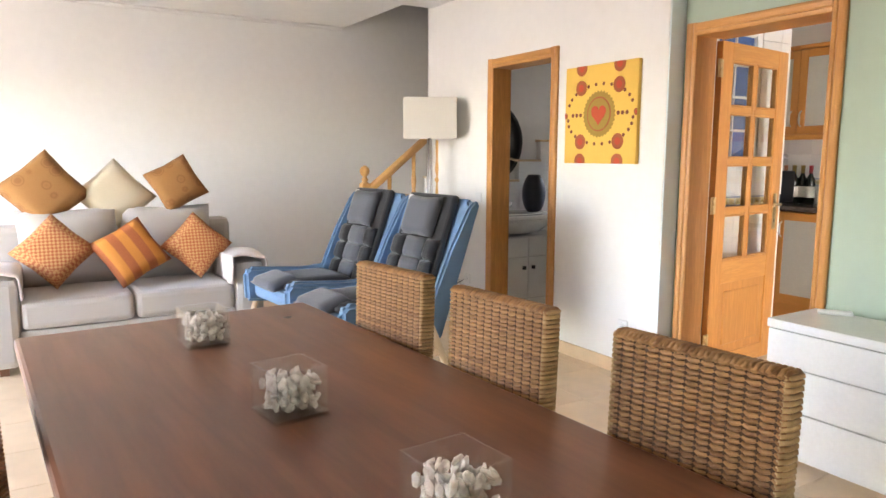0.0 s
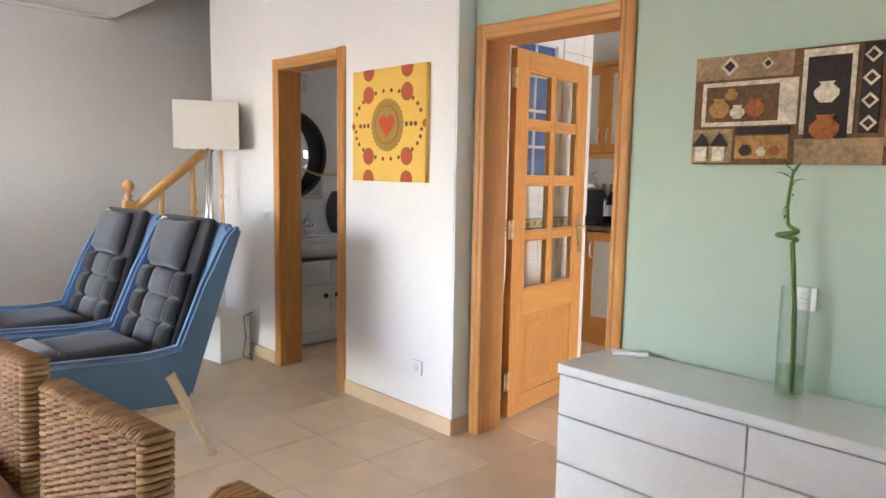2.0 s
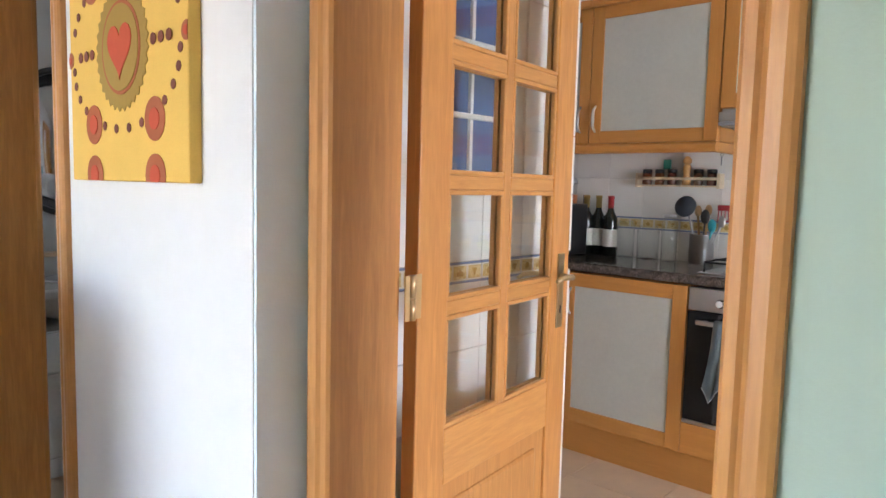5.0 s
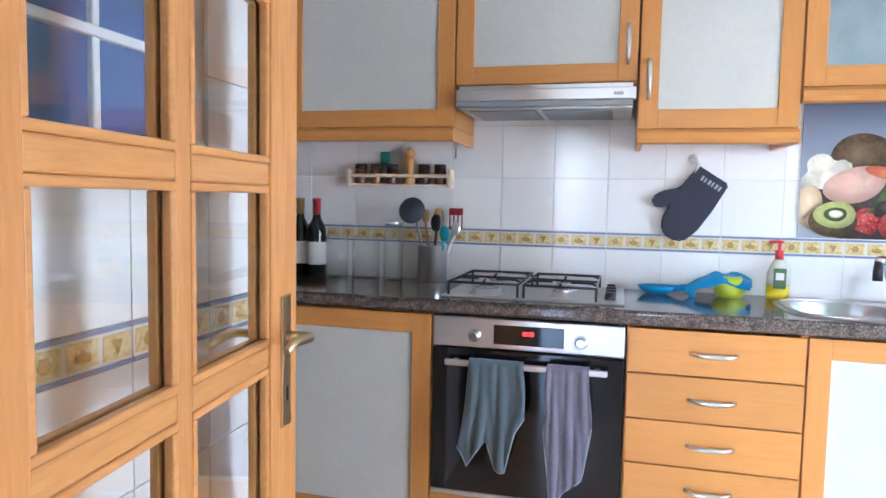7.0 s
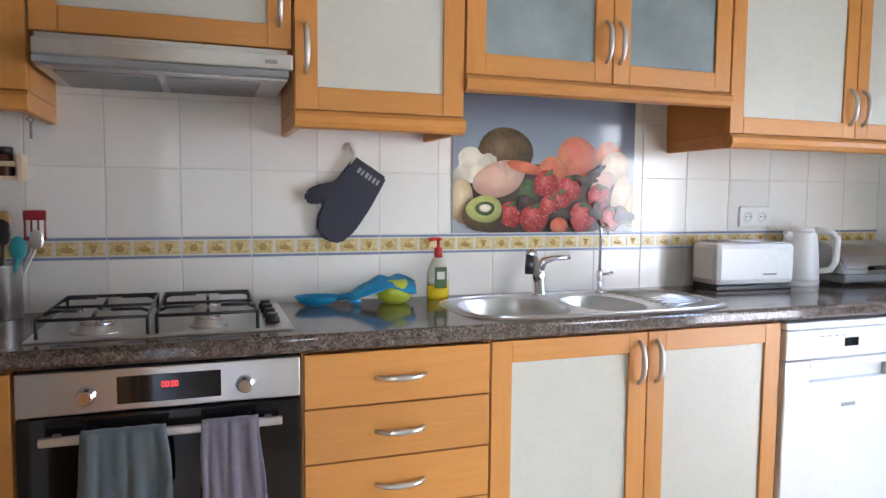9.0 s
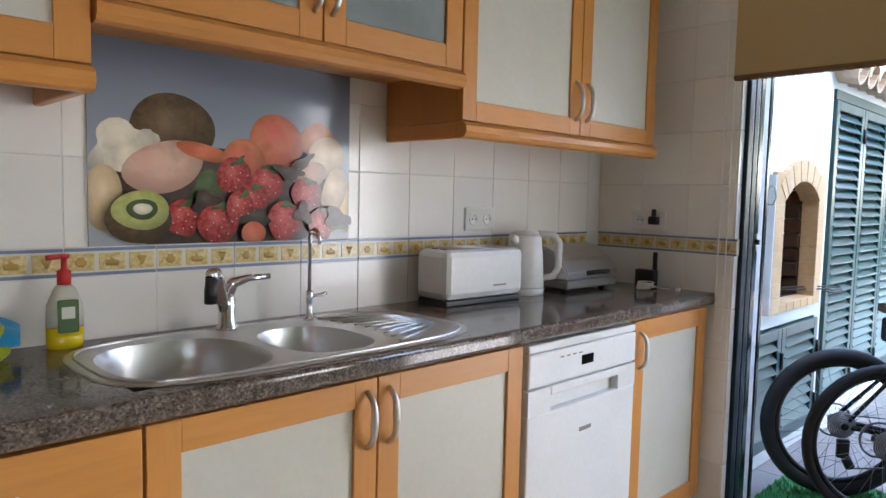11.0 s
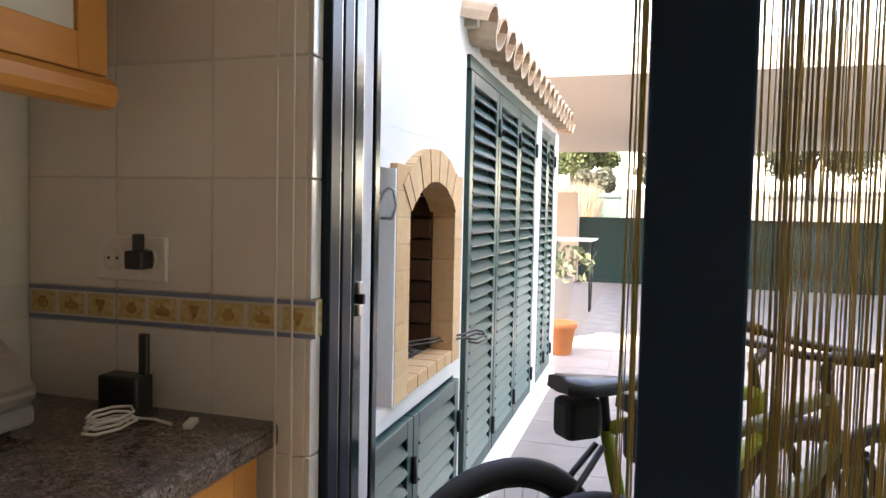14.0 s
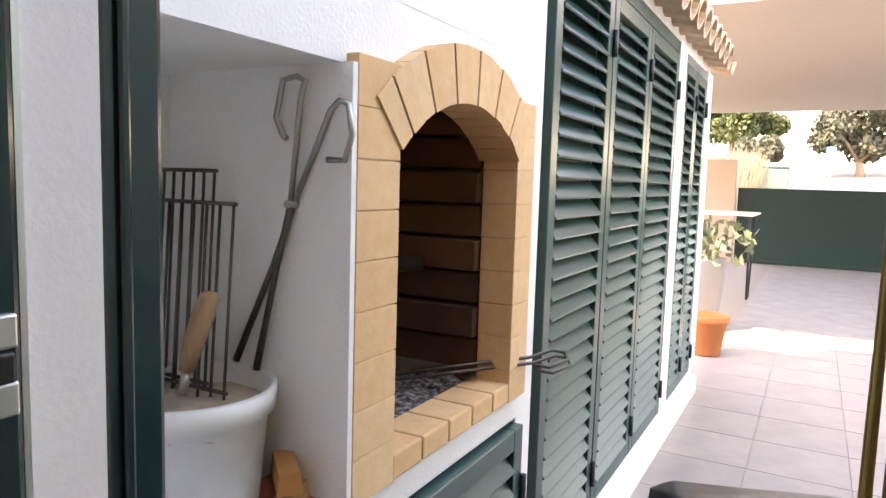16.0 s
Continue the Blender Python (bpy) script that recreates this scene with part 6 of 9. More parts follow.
# ---- terrace door ----
YD = -0.10
def terrace_door():
    ob = tagged(new("door_3"), "dark green aluminium terrace door, open, with a glazed fixed leaf", "door", "", "structure")
    for x0, x1 in ((3.258, 3.303), (3.308, 3.352), (3.357, 3.400)):
        part("track_frame", solid(x0, x1, YD - 0.012, YD + 0.008, 0.0, 2.16, 0.005), FRAME_GREEN if x0 > 3.35 else DOOR_FRAME, ob)
    for x0 in (3.3032, 3.3522, 3.4002):
        part("seal", solid(x0, x0 + 0.0046, YD - 0.009, YD, 0.0, 2.16), NICKEL, ob, "bright edge strip")
    part("reveal", solid(3.405, 3.463, YD - 0.002, YD + 0.012, 0.0, 2.16), WHITE_WALL, ob, "white rendered reveal")
    part("outer_frame", solid(3.463, 3.520, YD + 0.002, YD + 0.018, 0.0, 2.16, 0.006), FRAME_GREEN, ob)
    part("outer_bead", solid(3.478, 3.488, YD - 0.003, YD + 0.002, 0.0, 2.16, 0.003), FRAME_GREEN, ob)
    # opening widened out of view here to hold the added fill lamp
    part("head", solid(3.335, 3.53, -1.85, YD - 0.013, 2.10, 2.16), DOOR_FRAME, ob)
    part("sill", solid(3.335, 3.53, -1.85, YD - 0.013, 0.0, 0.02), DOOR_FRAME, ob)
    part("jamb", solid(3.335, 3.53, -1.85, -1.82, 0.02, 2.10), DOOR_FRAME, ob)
    part("meeting_stile", solid(3.262, 3.31, -0.765, -0.618, 0.02, 2.10, 0.006), plain("navy_lacquer", (0.005, 0.024, 0.055), 0.3, Specular_IOR_Level=0.2), ob, "broad navy blue meeting stile")
    part("rail", solid(3.268, 3.305, -1.1, -0.765, 0.02, 0.12), DOOR_FRAME, ob)
    pane = part("pane", solid(3.283, 3.288, -1.1, -0.765, 0.12, 2.06), GLASS, ob, "clear glass pane")
    pane.visible_shadow = False
    for z in (1.155, 1.112):
        part("keeper", solid(3.374, 3.394, YD - 0.018, YD - 0.012, z - 0.011, z + 0.011, 0.002), NICKEL, ob, "steel lock keeper")
    part("latch", solid(3.378, 3.389, YD - 0.024, YD - 0.012, 1.124, 1.143, 0.002), BLACK, ob)


terrace_door()


def roller_blind():
    ob = thing("roller_blind", "beige fabric roller blind, mostly rolled up", "blind")
    cloth = fabric("beige_blind_cloth", (0.50, 0.36, 0.17), 400, 0.9, 0.05)
    part("cloth", solid(3.176, 3.179, -1.5, -0.082, 1.735, 2.35), cloth, ob)
    bm = bmesh.new()
    tube(bm, [(3.178, -1.5, 1.732), (3.178, -0.082, 1.732)], 0.008, 8)
    for k in range(48):
        y = -0.085 - k * 0.0294
        tube(bm, [(3.178, y, 1.725), (3.178, y - 0.028, 1.723)], 0.006, 6)
    part("hem", bm, plain("brown_hem", (0.20, 0.11, 0.05), 0.7), ob, "brown scalloped hem")
    bm = bmesh.new()
    tube(bm, [(3.19, -1.5, 2.36), (3.19, -0.05, 2.36)], 0.022, 12)
    part("roller", bm, cloth, ob)
    bm = bmesh.new()
    for dx, y in ((0, -0.045), (0.0, -0.075)):
        tube(bm, [(3.20, y, 2.34), (3.20, y, 0.78)], 0.0022, 6)
    tube(bm, [(3.20, -0.045, 0.78), (3.20, -0.052, 0.765), (3.20, -0.068, 0.765), (3.20, -0.075, 0.78)], 0.0022, 6)
    part("bead_chain", bm, WHITE_PLASTIC, ob, "white bead chain")


roller_blind()


def string_curtain():
    """Hanging strands outside the door, some gathered in a bunch."""
    ob = thing("string_curtain", "olive and gold string curtain hanging in the terrace doorway", "curtain")
    gold, olive = plain("gold_string", (0.42, 0.28, 0.05), 0.6), plain("olive_string", (0.25, 0.20, 0.07), 0.7)
    rnd = random.Random(11)
    part("rod", tube(bmesh.new(), [(3.60, -1.6, 2.18), (3.60, -0.05, 2.18)], 0.012, 8), DOOR_FRAME, ob)
    spots = [(-0.585 - 0.10 * rnd.random(), rnd) for _ in range(26)] + [(-0.70 - 0.85 * rnd.random(), rnd) for _ in range(215)]
    for k, (y, _) in enumerate(spots):
        x = 3.60 + rnd.uniform(-0.012, 0.012)
        bm = bmesh.new()
        sway = rnd.uniform(-0.02, 0.02)
        tube(bm, [(x, y, 2.17), (x + rnd.uniform(-0.006, 0.006), y + sway * 0.4, 1.5), (x, y + sway * 0.8, 0.8), (x, y + sway, 0.12)], rnd.uniform(0.0012, 0.0028), 5)
        part("strand", bm, gold if rnd.random() < 0.55 else olive, ob)


string_curtain()

# ---- terrace ----
GZ = 0.04
ground_mat = Mat("dry_ground", (0.17, 0.145, 0.105), 0.95)
ground_mat.mottle(0.25, 0.2, 3)


def rise(x):
    """Height of the ground: level round the house, climbing gently along the street."""
    return -0.25 + 0.089 * max(0.0, min(x, 62.0) - 18.0)


def sheet(xs, y0, y1, lift):
    """A strip of ground that follows the rise, with thickness."""
    bm = bmesh.new()
    rings = [[bm.verts.new(p) for p in ((x, y0, rise(x) + lift), (x, y1, rise(x) + lift), (x, y1, rise(x) - 0.4), (x, y0, rise(x) - 0.4))] for x in xs]
    for a, b in zip(rings, rings[1:]):
        for k in range(4):
            bm.faces.new((a[k], b[k], b[(k + 1) % 4], a[(k + 1) % 4]))
    bm.faces.new(rings[0])
    bm.faces.new(rings[-1][::-1])
    bmesh.ops.recalc_face_normals(bm, faces=bm.faces[:])
    return bm


setting("ground", sheet((-150, 18, 62, 250), -200, 200, 0.0), ground_mat.m, "dry pale earth rising beyond the gate", "ground")
asphalt = Mat("worn_asphalt", (0.115, 0.108, 0.10), 0.9)
asphalt.mottle(0.5, 0.15, 6)
setting("road", sheet((16.3, 18, 40), -7.5, 0.45, 0.012), asphalt.m, "sun-bleached asphalt street beyond the gate", "road")
setting("pavement", sheet((16.4, 18, 31), 0.46, 0.95, 0.11), painted("kerb_stone", (0.22, 0.21, 0.19)), "pale concrete pavement with a kerb", "pavement")
setting("terrace", solid(3.53, 16.2, -5.5, 0.9, -0.24, GZ - 0.006), plain("patio_grout", (0.36, 0.31, 0.27), 0.9), "tiled terrace floor with pale joints", "floor")
terr = bpy.data.objects["terrace"]
ptile = mesh_of("patio_tile", solid(-0.1975, 0.1975, -0.1975, 0.1975, -0.006, 0.0), PATIO_TILE)
far = bmesh.new()
for i in range(32):
    for j in range(14):
        x, y = 3.73 + i * 0.4, 0.04 - 0.2 - j * 0.4
        if x < 9.6 and y > -3.2:
            piece("tile", ptile, terr, pose(x, y, GZ))
        else:
            box(far, x - 0.1975, x + 0.1975, y - 0.1975, y + 0.1975, GZ - 0.006, GZ)
part("tiles", far, PATIO_TILE, terr)["kind"] = "stuff"

WY = 0.045                                            # face of the barbecue and store wall


def house_outside():
    # height above the roof and length past the corner added unseen, blocking the sun
    bm = solid(3.385, 3.522, -0.085, 2.35, 0, 9.3)
    box(bm, 3.38, 3.55, -9.0, -1.85, 0, 9.3)
    box(bm, 3.38, 3.55, -1.85, -0.08, 2.16, 9.3)
    ob = setting("wall_outside", bm, STUCCO, "white rendered house wall, extended out of view to shade the terrace", "wall")
    setting("roof", solid(-5.3, 3.55, -8.2, 2.4, 5.2, 5.5), STUCCO, "plain flat roof of the house", "roof")


house_outside()


def barbecue():
    ob = thing("barbecue", "white rendered barbecue with a brick arch and chimney", "barbecue")
    xa, xb = 3.524, 4.72
    bx0, bx1 = 3.942, 4.622                             # brick surround
    ix0, ix1, spring, crown = 4.054, 4.526, 1.300, 1.396
    ledge = 0.765
    # body: base with cupboard opening, niche at the left, firebox behind the arch, chimney breast above
    part("back_wall", solid(xa, xb, WY + 0.35, 0.85, GZ, 4.2), STUCCO, ob)
    bm = solid(xa, 3.948, WY, WY + 0.35, 1.415, 4.2)
    box(bm, 3.948, xb, WY, WY + 0.35, 1.53, 4.2)
    bmesh.ops.remove_doubles(bm, verts=bm.verts[:], dist=1e-5)
    part("chimney_breast", bm, STUCCO, ob)
    part("ledge", solid(xa, xb, WY, WY + 0.35, 0.70, ledge), STUCCO, ob)
    part("pier", solid(xa, 3.60, WY, WY + 0.35, GZ, 0.70), STUCCO, ob)
    part("pier", solid(4.625, xb, WY, WY + 0.35, GZ, 0.70), STUCCO, ob)
    part("base", solid(3.60, 4.625, WY, WY + 0.35, GZ, 0.12), STUCCO, ob)
    part("pier", solid(bx1, xb, WY, WY + 0.35, ledge, 1.53), STUCCO, ob)
    part("side_wall", solid(3.930, 3.9412, WY - 0.0205, WY + 0.35, ledge, 1.415), STUCCO, ob)
    brick_m = Mat("tan_brick", (0.62, 0.37, 0.16), 0.8)
    tone = brick_m.ramp(brick_m.random(), [(0.0, (0.74, 0.46, 0.24)), (0.5, (0.68, 0.40, 0.19)), (1.0, (0.78, 0.53, 0.31))])
    brick_m.color(brick_m.mix(0.3, tone, brick_m.ramp(brick_m.noise(40, 5), [(0.3, (0.60, 0.35, 0.16)), (0.7, (0.80, 0.56, 0.33))])))
    brick_m.bump(brick_m.noise(120, 4), 0.25, 0.003)
    brick = brick_m.m
    mortar = plain("sandy_mortar", (0.68, 0.50, 0.34), 0.95)
    arch = part("brick_surround", solid(bx0 + 0.004, ix0 - 0.01, WY - 0.0195, WY + 0.05, ledge + 0.002, spring + 0.12), mortar, ob, "tan brick surround with an arched opening")
    part("mortar", solid(ix1 + 0.01, bx1 - 0.004, WY - 0.0195, WY + 0.05, ledge + 0.002, spring + 0.12), mortar, arch)
    n = 9
    h = (spring + 0.13 - ledge) / n
    for a, b in ((bx0, ix0), (ix1, bx1)):
        for k in range(n):
            part("brick", solid(a, b, WY - 0.022, WY + 0.06, ledge + k * h + 0.0007, ledge + (k + 1) * h - 0.0007, 0.0015), brick, arch)
    cx, half = (ix0 + ix1) / 2, (ix1 - ix0) / 2
    rise = crown - spring
    R = (half ** 2 + rise ** 2) / (2 * rise)
    cz = crown - R
    a0 = math.atan2(spring - cz, half)
    count = 13
    for k in range(count):
        a = a0 + (math.pi - 2 * a0) * k / count + 0.004
        b = a0 + (math.pi - 2 * a0) * (k + 1) / count - 0.004
        bm = bmesh.new()
        r1 = R + 0.102
        prism(bm, [(cx + R * math.cos(a), cz + R * math.sin(a)), (cx + R * math.cos(b), cz + R * math.sin(b)), (cx + r1 * math.cos(b), cz + r1 * math.sin(b)), (cx + r1 * math.cos(a), cz + r1 * math.sin(a))], "y", WY - 0.026 - 0.002 * (k % 2), WY + 0.07)
        part("arch_brick", bm, brick, arch)
    # render that fills the corners above the arch
    bm = bmesh.new()
    top = []
    r1 = R + 0.099
    for k in range(17):
        a = a0 + (math.pi - 2 * a0) * k / 16
        top.append((cx + r1 * math.cos(a), cz + r1 * math.sin(a)))
    prism(bm, [(bx1, 1.535), (bx1, spring + 0.13)] + [(min(bx1, x), z) for x, z in top] + [(bx0, spring + 0.13), (bx0, 1.535)], "y", WY + 0.001, WY + 0.08)
    part("render_above_arch", bm, STUCCO, ob)
    # firebox lined with sooty brick
    soot = Mat("sooty_brick", (0.16, 0.07, 0.035), 0.9)
    soot.color(soot.mix(0.6, soot.ramp(soot.noise(2.6, 5), [(0.35, (0.02, 0.016, 0.014)), (0.6, (0.20, 0.085, 0.04))]), soot.ramp(soot.random(), [(0.0, (0.10, 0.045, 0.025)), (1.0, (0.22, 0.10, 0.05))])))
    soot.bump(soot.noise(90, 4), 0.3, 0.003)
    firebox = part("firebox", solid(ix0 - 0.01, ix1 + 0.06, WY + 0.345, WY + 0.36, ledge, 1.5), soot.m, ob, "sooty brick firebox")
    part("lining", solid(ix0 - 0.03, ix0 - 0.001, WY + 0.06, WY + 0.345, ledge, 1.53), soot.m, firebox)
    part("lining", solid(ix0 - 0.001, ix1 + 0.06, WY + 0.08, WY + 0.345, 1.50, 1.53), soot.m, firebox)
    for k in range(8):
        z = ledge + 0.06 + k * 0.076
        out = 0.018 if k % 2 else 0.0
        part("brick", solid(ix1 + 0.002 - out, ix1 + 0.08, WY + 0.065, WY + 0.34, z + 0.003, z + 0.072, 0.004), soot.m, firebox)
    for k in range(8):
        z = ledge + 0.06 + k * 0.076
        for q in range(3):
            part("brick", solid(ix0 + q * 0.165 + 0.002, ix0 + (q + 1) * 0.165 - 0.004, WY + 0.325, WY + 0.344, z + 0.003, z + 0.072, 0.004), soot.m, firebox)
    for k in range(5):
        part("brick", solid(ix0 + k * 0.098 + 0.002, ix0 + (k + 1) * 0.098 - 0.002, WY - 0.02, WY + 0.075, ledge + 0.001, ledge + 0.045, 0.004), brick, arch)
    ash = Mat("ash_and_charcoal", (0.09, 0.085, 0.08), 0.95)
    ash.color(ash.ramp(ash.noise(70, 6), [(0.4, (0.025, 0.023, 0.022)), (0.52, (0.12, 0.11, 0.10)), (0.66, (0.34, 0.32, 0.30))]))
    bm = bmesh.new()
    cuts = 26
    g = [[bm.verts.new((ix0 + (ix1 - ix0) * i / cuts, WY + 0.075 + 0.25 * j / 14, ledge + 0.035 + 0.012 * noise.noise(Vector((i * 0.6, j * 0.6, 1))) + 0.006 * noise.noise(Vector((i * 1.9, j * 1.9, 4))))) for j in range(15)] for i in range(cuts + 1)]
    for i in range(cuts):
        for j in range(14):
            bm.faces.new((g[i][j], g[i + 1][j], g[i + 1][j + 1], g[i][j + 1]))
    tagged(part("ash_bed", bm, ash.m), "bed of grey ash and charcoal in the barbecue", "ash", "", "stuff")
    bm = bmesh.new()
    tube(bm, [(4.50, WY + 0.20, 1.065), (4.25, WY + 0.30, 1.065)], 0.017, 12)
    tagged(part("spit_motor_bar", bm, metal("sooty_steel", (0.12, 0.11, 0.1), 0.5)), "sooty steel tube across the firebox", "bar")
    # louvred cupboard under the hearth
    louvre_leaf(ob, 3.605, 4.11, 0.125, 0.69, WY + 0.012)
    louvre_leaf(ob, 4.115, 4.62, 0.125, 0.69, WY + 0.012)


def louvre_leaf(parent, x0, x1, z0, z1, y, name="louvre_door"):
    leaf = new(name)
    leaf.parent = parent
    leaf["label"] = "dark green louvred leaf"
    f = 0.05
    bm = bmesh.new()
    box(bm, x0, x0 + f, y - 0.035, y, z0, z1, 0.003)
    box(bm, x1 - f, x1, y - 0.035, y, z0, z1, 0.003)
    box(bm, x0 + f, x1 - f, y - 0.035, y, z0, z0 + f * 1.2, 0.003)
    box(bm, x0 + f, x1 - f, y - 0.035, y, z1 - f, z1, 0.003)
    part("leaf_frame", bm, GREEN_METAL, leaf)
    n = max(3, int((z1 - z0 - 2.2 * f) / 0.052))
    step = (z1 - z0 - 2.2 * f) / n
    w = x1 - x0 - 2 * f
    slat = mesh_of("slat", solid(-w / 2, w / 2, -0.029, 0.029, -0.004, 0.004, 0.003), GREEN_METAL)
    for k in range(n):
        piece("slat", slat, leaf, pose((x0 + x1) / 2, y - 0.02, z0 + f * 1.2 + (k + 0.5) * step, 52))
    part("backing", solid(x0 + f, x1 - f, y + 0.004, y + 0.01, z0 + f, z1 - f), GREEN_METAL, leaf)
    for z in (z0 + 0.08, z1 - 0.2):
        bm = bmesh.new()
        tube(bm, [(x1 - 0.004, y - 0.042, z), (x1 - 0.004, y - 0.042, z + 0.08)], 0.008, 8)
        part("hinge", bm, BLACK, leaf)
    return leaf


barbecue()


def store_shed():
    ob = thing("store_shed", "white rendered garden store with dark green louvred doors and tiled eaves", "shed")
    x0, x1 = 4.72, 7.40
    part("wall", solid(x0, x1, WY + 0.05, 0.85, GZ, 1.984), STUCCO, ob)
    part("lintel", solid(x0, x1, WY, WY + 0.05, 1.90, 1.984), STUCCO, ob)
    part("pier", solid(6.36, 6.53, WY - 0.016, WY + 0.05, 0.20, 1.90), STUCCO, ob)
    part("pier", solid(7.215, x1, WY - 0.016, WY + 0.05, 0.20, 1.90), STUCCO, ob)
    part("sill", solid(x0, x1, WY, WY + 0.05, GZ, 0.20), STUCCO, ob)
    part("plinth", solid(x0, x1, WY - 0.035, WY, GZ, 0.14, 0.006), STUCCO, ob, "low white plinth")
    part("door_frame", solid(x0 + 0.02, 6.36, WY - 0.01, WY + 0.03, 1.85, 1.90), GREEN_METAL, ob)
    for a, b in ((4.752, 5.265), (5.275, 5.785), (5.79, 6.355), (6.535, 6.87), (6.875, 7.21)):
        louvre_leaf(ob, a, b, 0.205, 1.845, WY + 0.022)
    clay = Mat("pale_clay_tile", (0.56, 0.38, 0.24), 0.85)
    tone = clay.ramp(clay.random(), [(0.0, (0.60, 0.44, 0.30)), (1.0, (0.50, 0.32, 0.20))])
    clay.color(clay.mix(0.4, tone, clay.ramp(clay.noise(20, 5), [(0.3, (0.38, 0.25, 0.17)), (0.7, (0.66, 0.52, 0.38))])))
    bm = bmesh.new()
    R, t = 0.085, 0.014
    outer = [(R * math.cos(math.pi * k / 8), R * math.sin(math.pi * k / 8)) for k in range(9)]
    inner = [((R - t) * math.cos(math.pi * k / 8), (R - t) * math.sin(math.pi * k / 8)) for k in range(8, -1, -1)]
    prism(bm, outer + inner, "y", -0.5, 0.0)
    cover = mesh_of("roof_tile", bm, clay.m)
    bm = bmesh.new()
    prism(bm, [(u, -v) for u, v in outer + inner], "y", -0.5, 0.0)
    trough = mesh_of("roof_tile", bm, clay.m)
    roof = part("roof", solid(x0 - 0.05, x1 + 0.08, WY - 0.05, 0.95, 1.985, 2.012), plain("eaves_mortar", (0.55, 0.46, 0.36), 0.95), ob, "clay tiled roof edge")
    k = 0
    x = x0 - 0.02
    while x < x1 + 0.08:
        for row in range(2):
            y = WY + 0.39 + row * 0.42
            piece("roof_tile", cover, roof, pose(x, y, 2.09 + row * 0.09, 12))
            piece("roof_tile", trough, roof, pose(x + 0.09, y - 0.02, 2.105 + row * 0.09, 12))
        x += 0.18
    return ob


store_shed()
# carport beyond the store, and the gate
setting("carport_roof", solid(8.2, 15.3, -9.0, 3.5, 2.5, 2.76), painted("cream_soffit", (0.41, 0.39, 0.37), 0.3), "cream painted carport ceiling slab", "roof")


def gate():
    ob = thing("sliding_gate", "dark green solid metal driveway gate", "gate")
    gx = 15.6
    part("sheet", solid(gx, gx + 0.03, -8.5, 0.62, GZ + 0.05, 1.24), GATE_GREEN, ob)
    part("frame", solid(gx - 0.02, gx + 0.05, -8.5, 0.62, 1.24, 1.29), GATE_GREEN, ob)
    part("frame", solid(gx - 0.02, gx + 0.05, -8.5, 0.62, GZ + 0.0, GZ + 0.05), GATE_GREEN, ob)
    part("latch", solid(gx - 0.03, gx - 0.001, 0.42, 0.54, 0.78, 0.90, 0.004), GATE_GREEN, ob)
    tagged(part("gate_pillar", solid(gx - 0.2, gx + 0.2, 0.64, 1.6, GZ, 1.75, 0.01), painted("tan_render", (0.40, 0.31, 0.25))), "tan rendered gate pillar", "pillar")


gate()

# ---- things on the worktop and kitchen walls ----
BOTTLE_GLASS = plain("dark_bottle_glass", (0.010, 0.013, 0.010), 0.08)
PAPER = plain("paper_label", (0.68, 0.66, 0.60), 0.7)


def wine_bottle(x, y, capsule, label, tag):
    ob = thing("wine_bottle", tag, "bottle", (x, y, TOP), "bottles on the worktop")
    bm = bmesh.new()
    lathe(bm, [(0.034, 0), (0.037, 0.004), (0.037, 0.185), (0.033, 0.205), (0.018, 0.232), (0.0145, 0.25), (0.0145, 0.30), (0.0165, 0.302), (0.0165, 0.312), (0.013, 0.313)], sides=24)
    part("glass", bm, BOTTLE_GLASS, ob)
    bm = bmesh.new()
    lathe(bm, [(0.0158, 0.25), (0.0158, 0.3005), (0.0175, 0.302), (0.0175, 0.3145), (0.01, 0.3155)], sides=18)
    part("capsule", bm, capsule, ob, "coloured foil capsule")
    bm = bmesh.new()
    lathe(bm, [(0.0376, 0.05), (0.0378, 0.052), (0.0378, 0.138), (0.0376, 0.14)], sides=24)
    part("paper_label", bm, label, ob, "paper label")


RED_FOIL, GOLD_FOIL, BLACK_FOIL = plain("red_foil", (0.42, 0.03, 0.03), 0.35), plain("gold_foil", (0.45, 0.30, 0.10), 0.35, 0.6), plain("black_foil", (0.02, 0.02, 0.02), 0.4)
wine_bottle(-0.605, 0.40, RED_FOIL, PAPER, "dark wine bottle with a red capsule and white label")
wine_bottle(-0.69, 0.425, GOLD_FOIL, PAPER, "dark wine bottle with a gold capsule")
wine_bottle(-0.735, 0.375, GOLD_FOIL, PAPER, "dark wine bottle with a gold capsule")
wine_bottle(-0.775, 0.435, BLACK_FOIL, PAPER, "dark wine bottle with a pale label and black top")
wine_bottle(-0.82, 0.385, plain("orange_foil", (0.6, 0.16, 0.05), 0.35), PAPER, "dark wine bottle with an orange capsule")


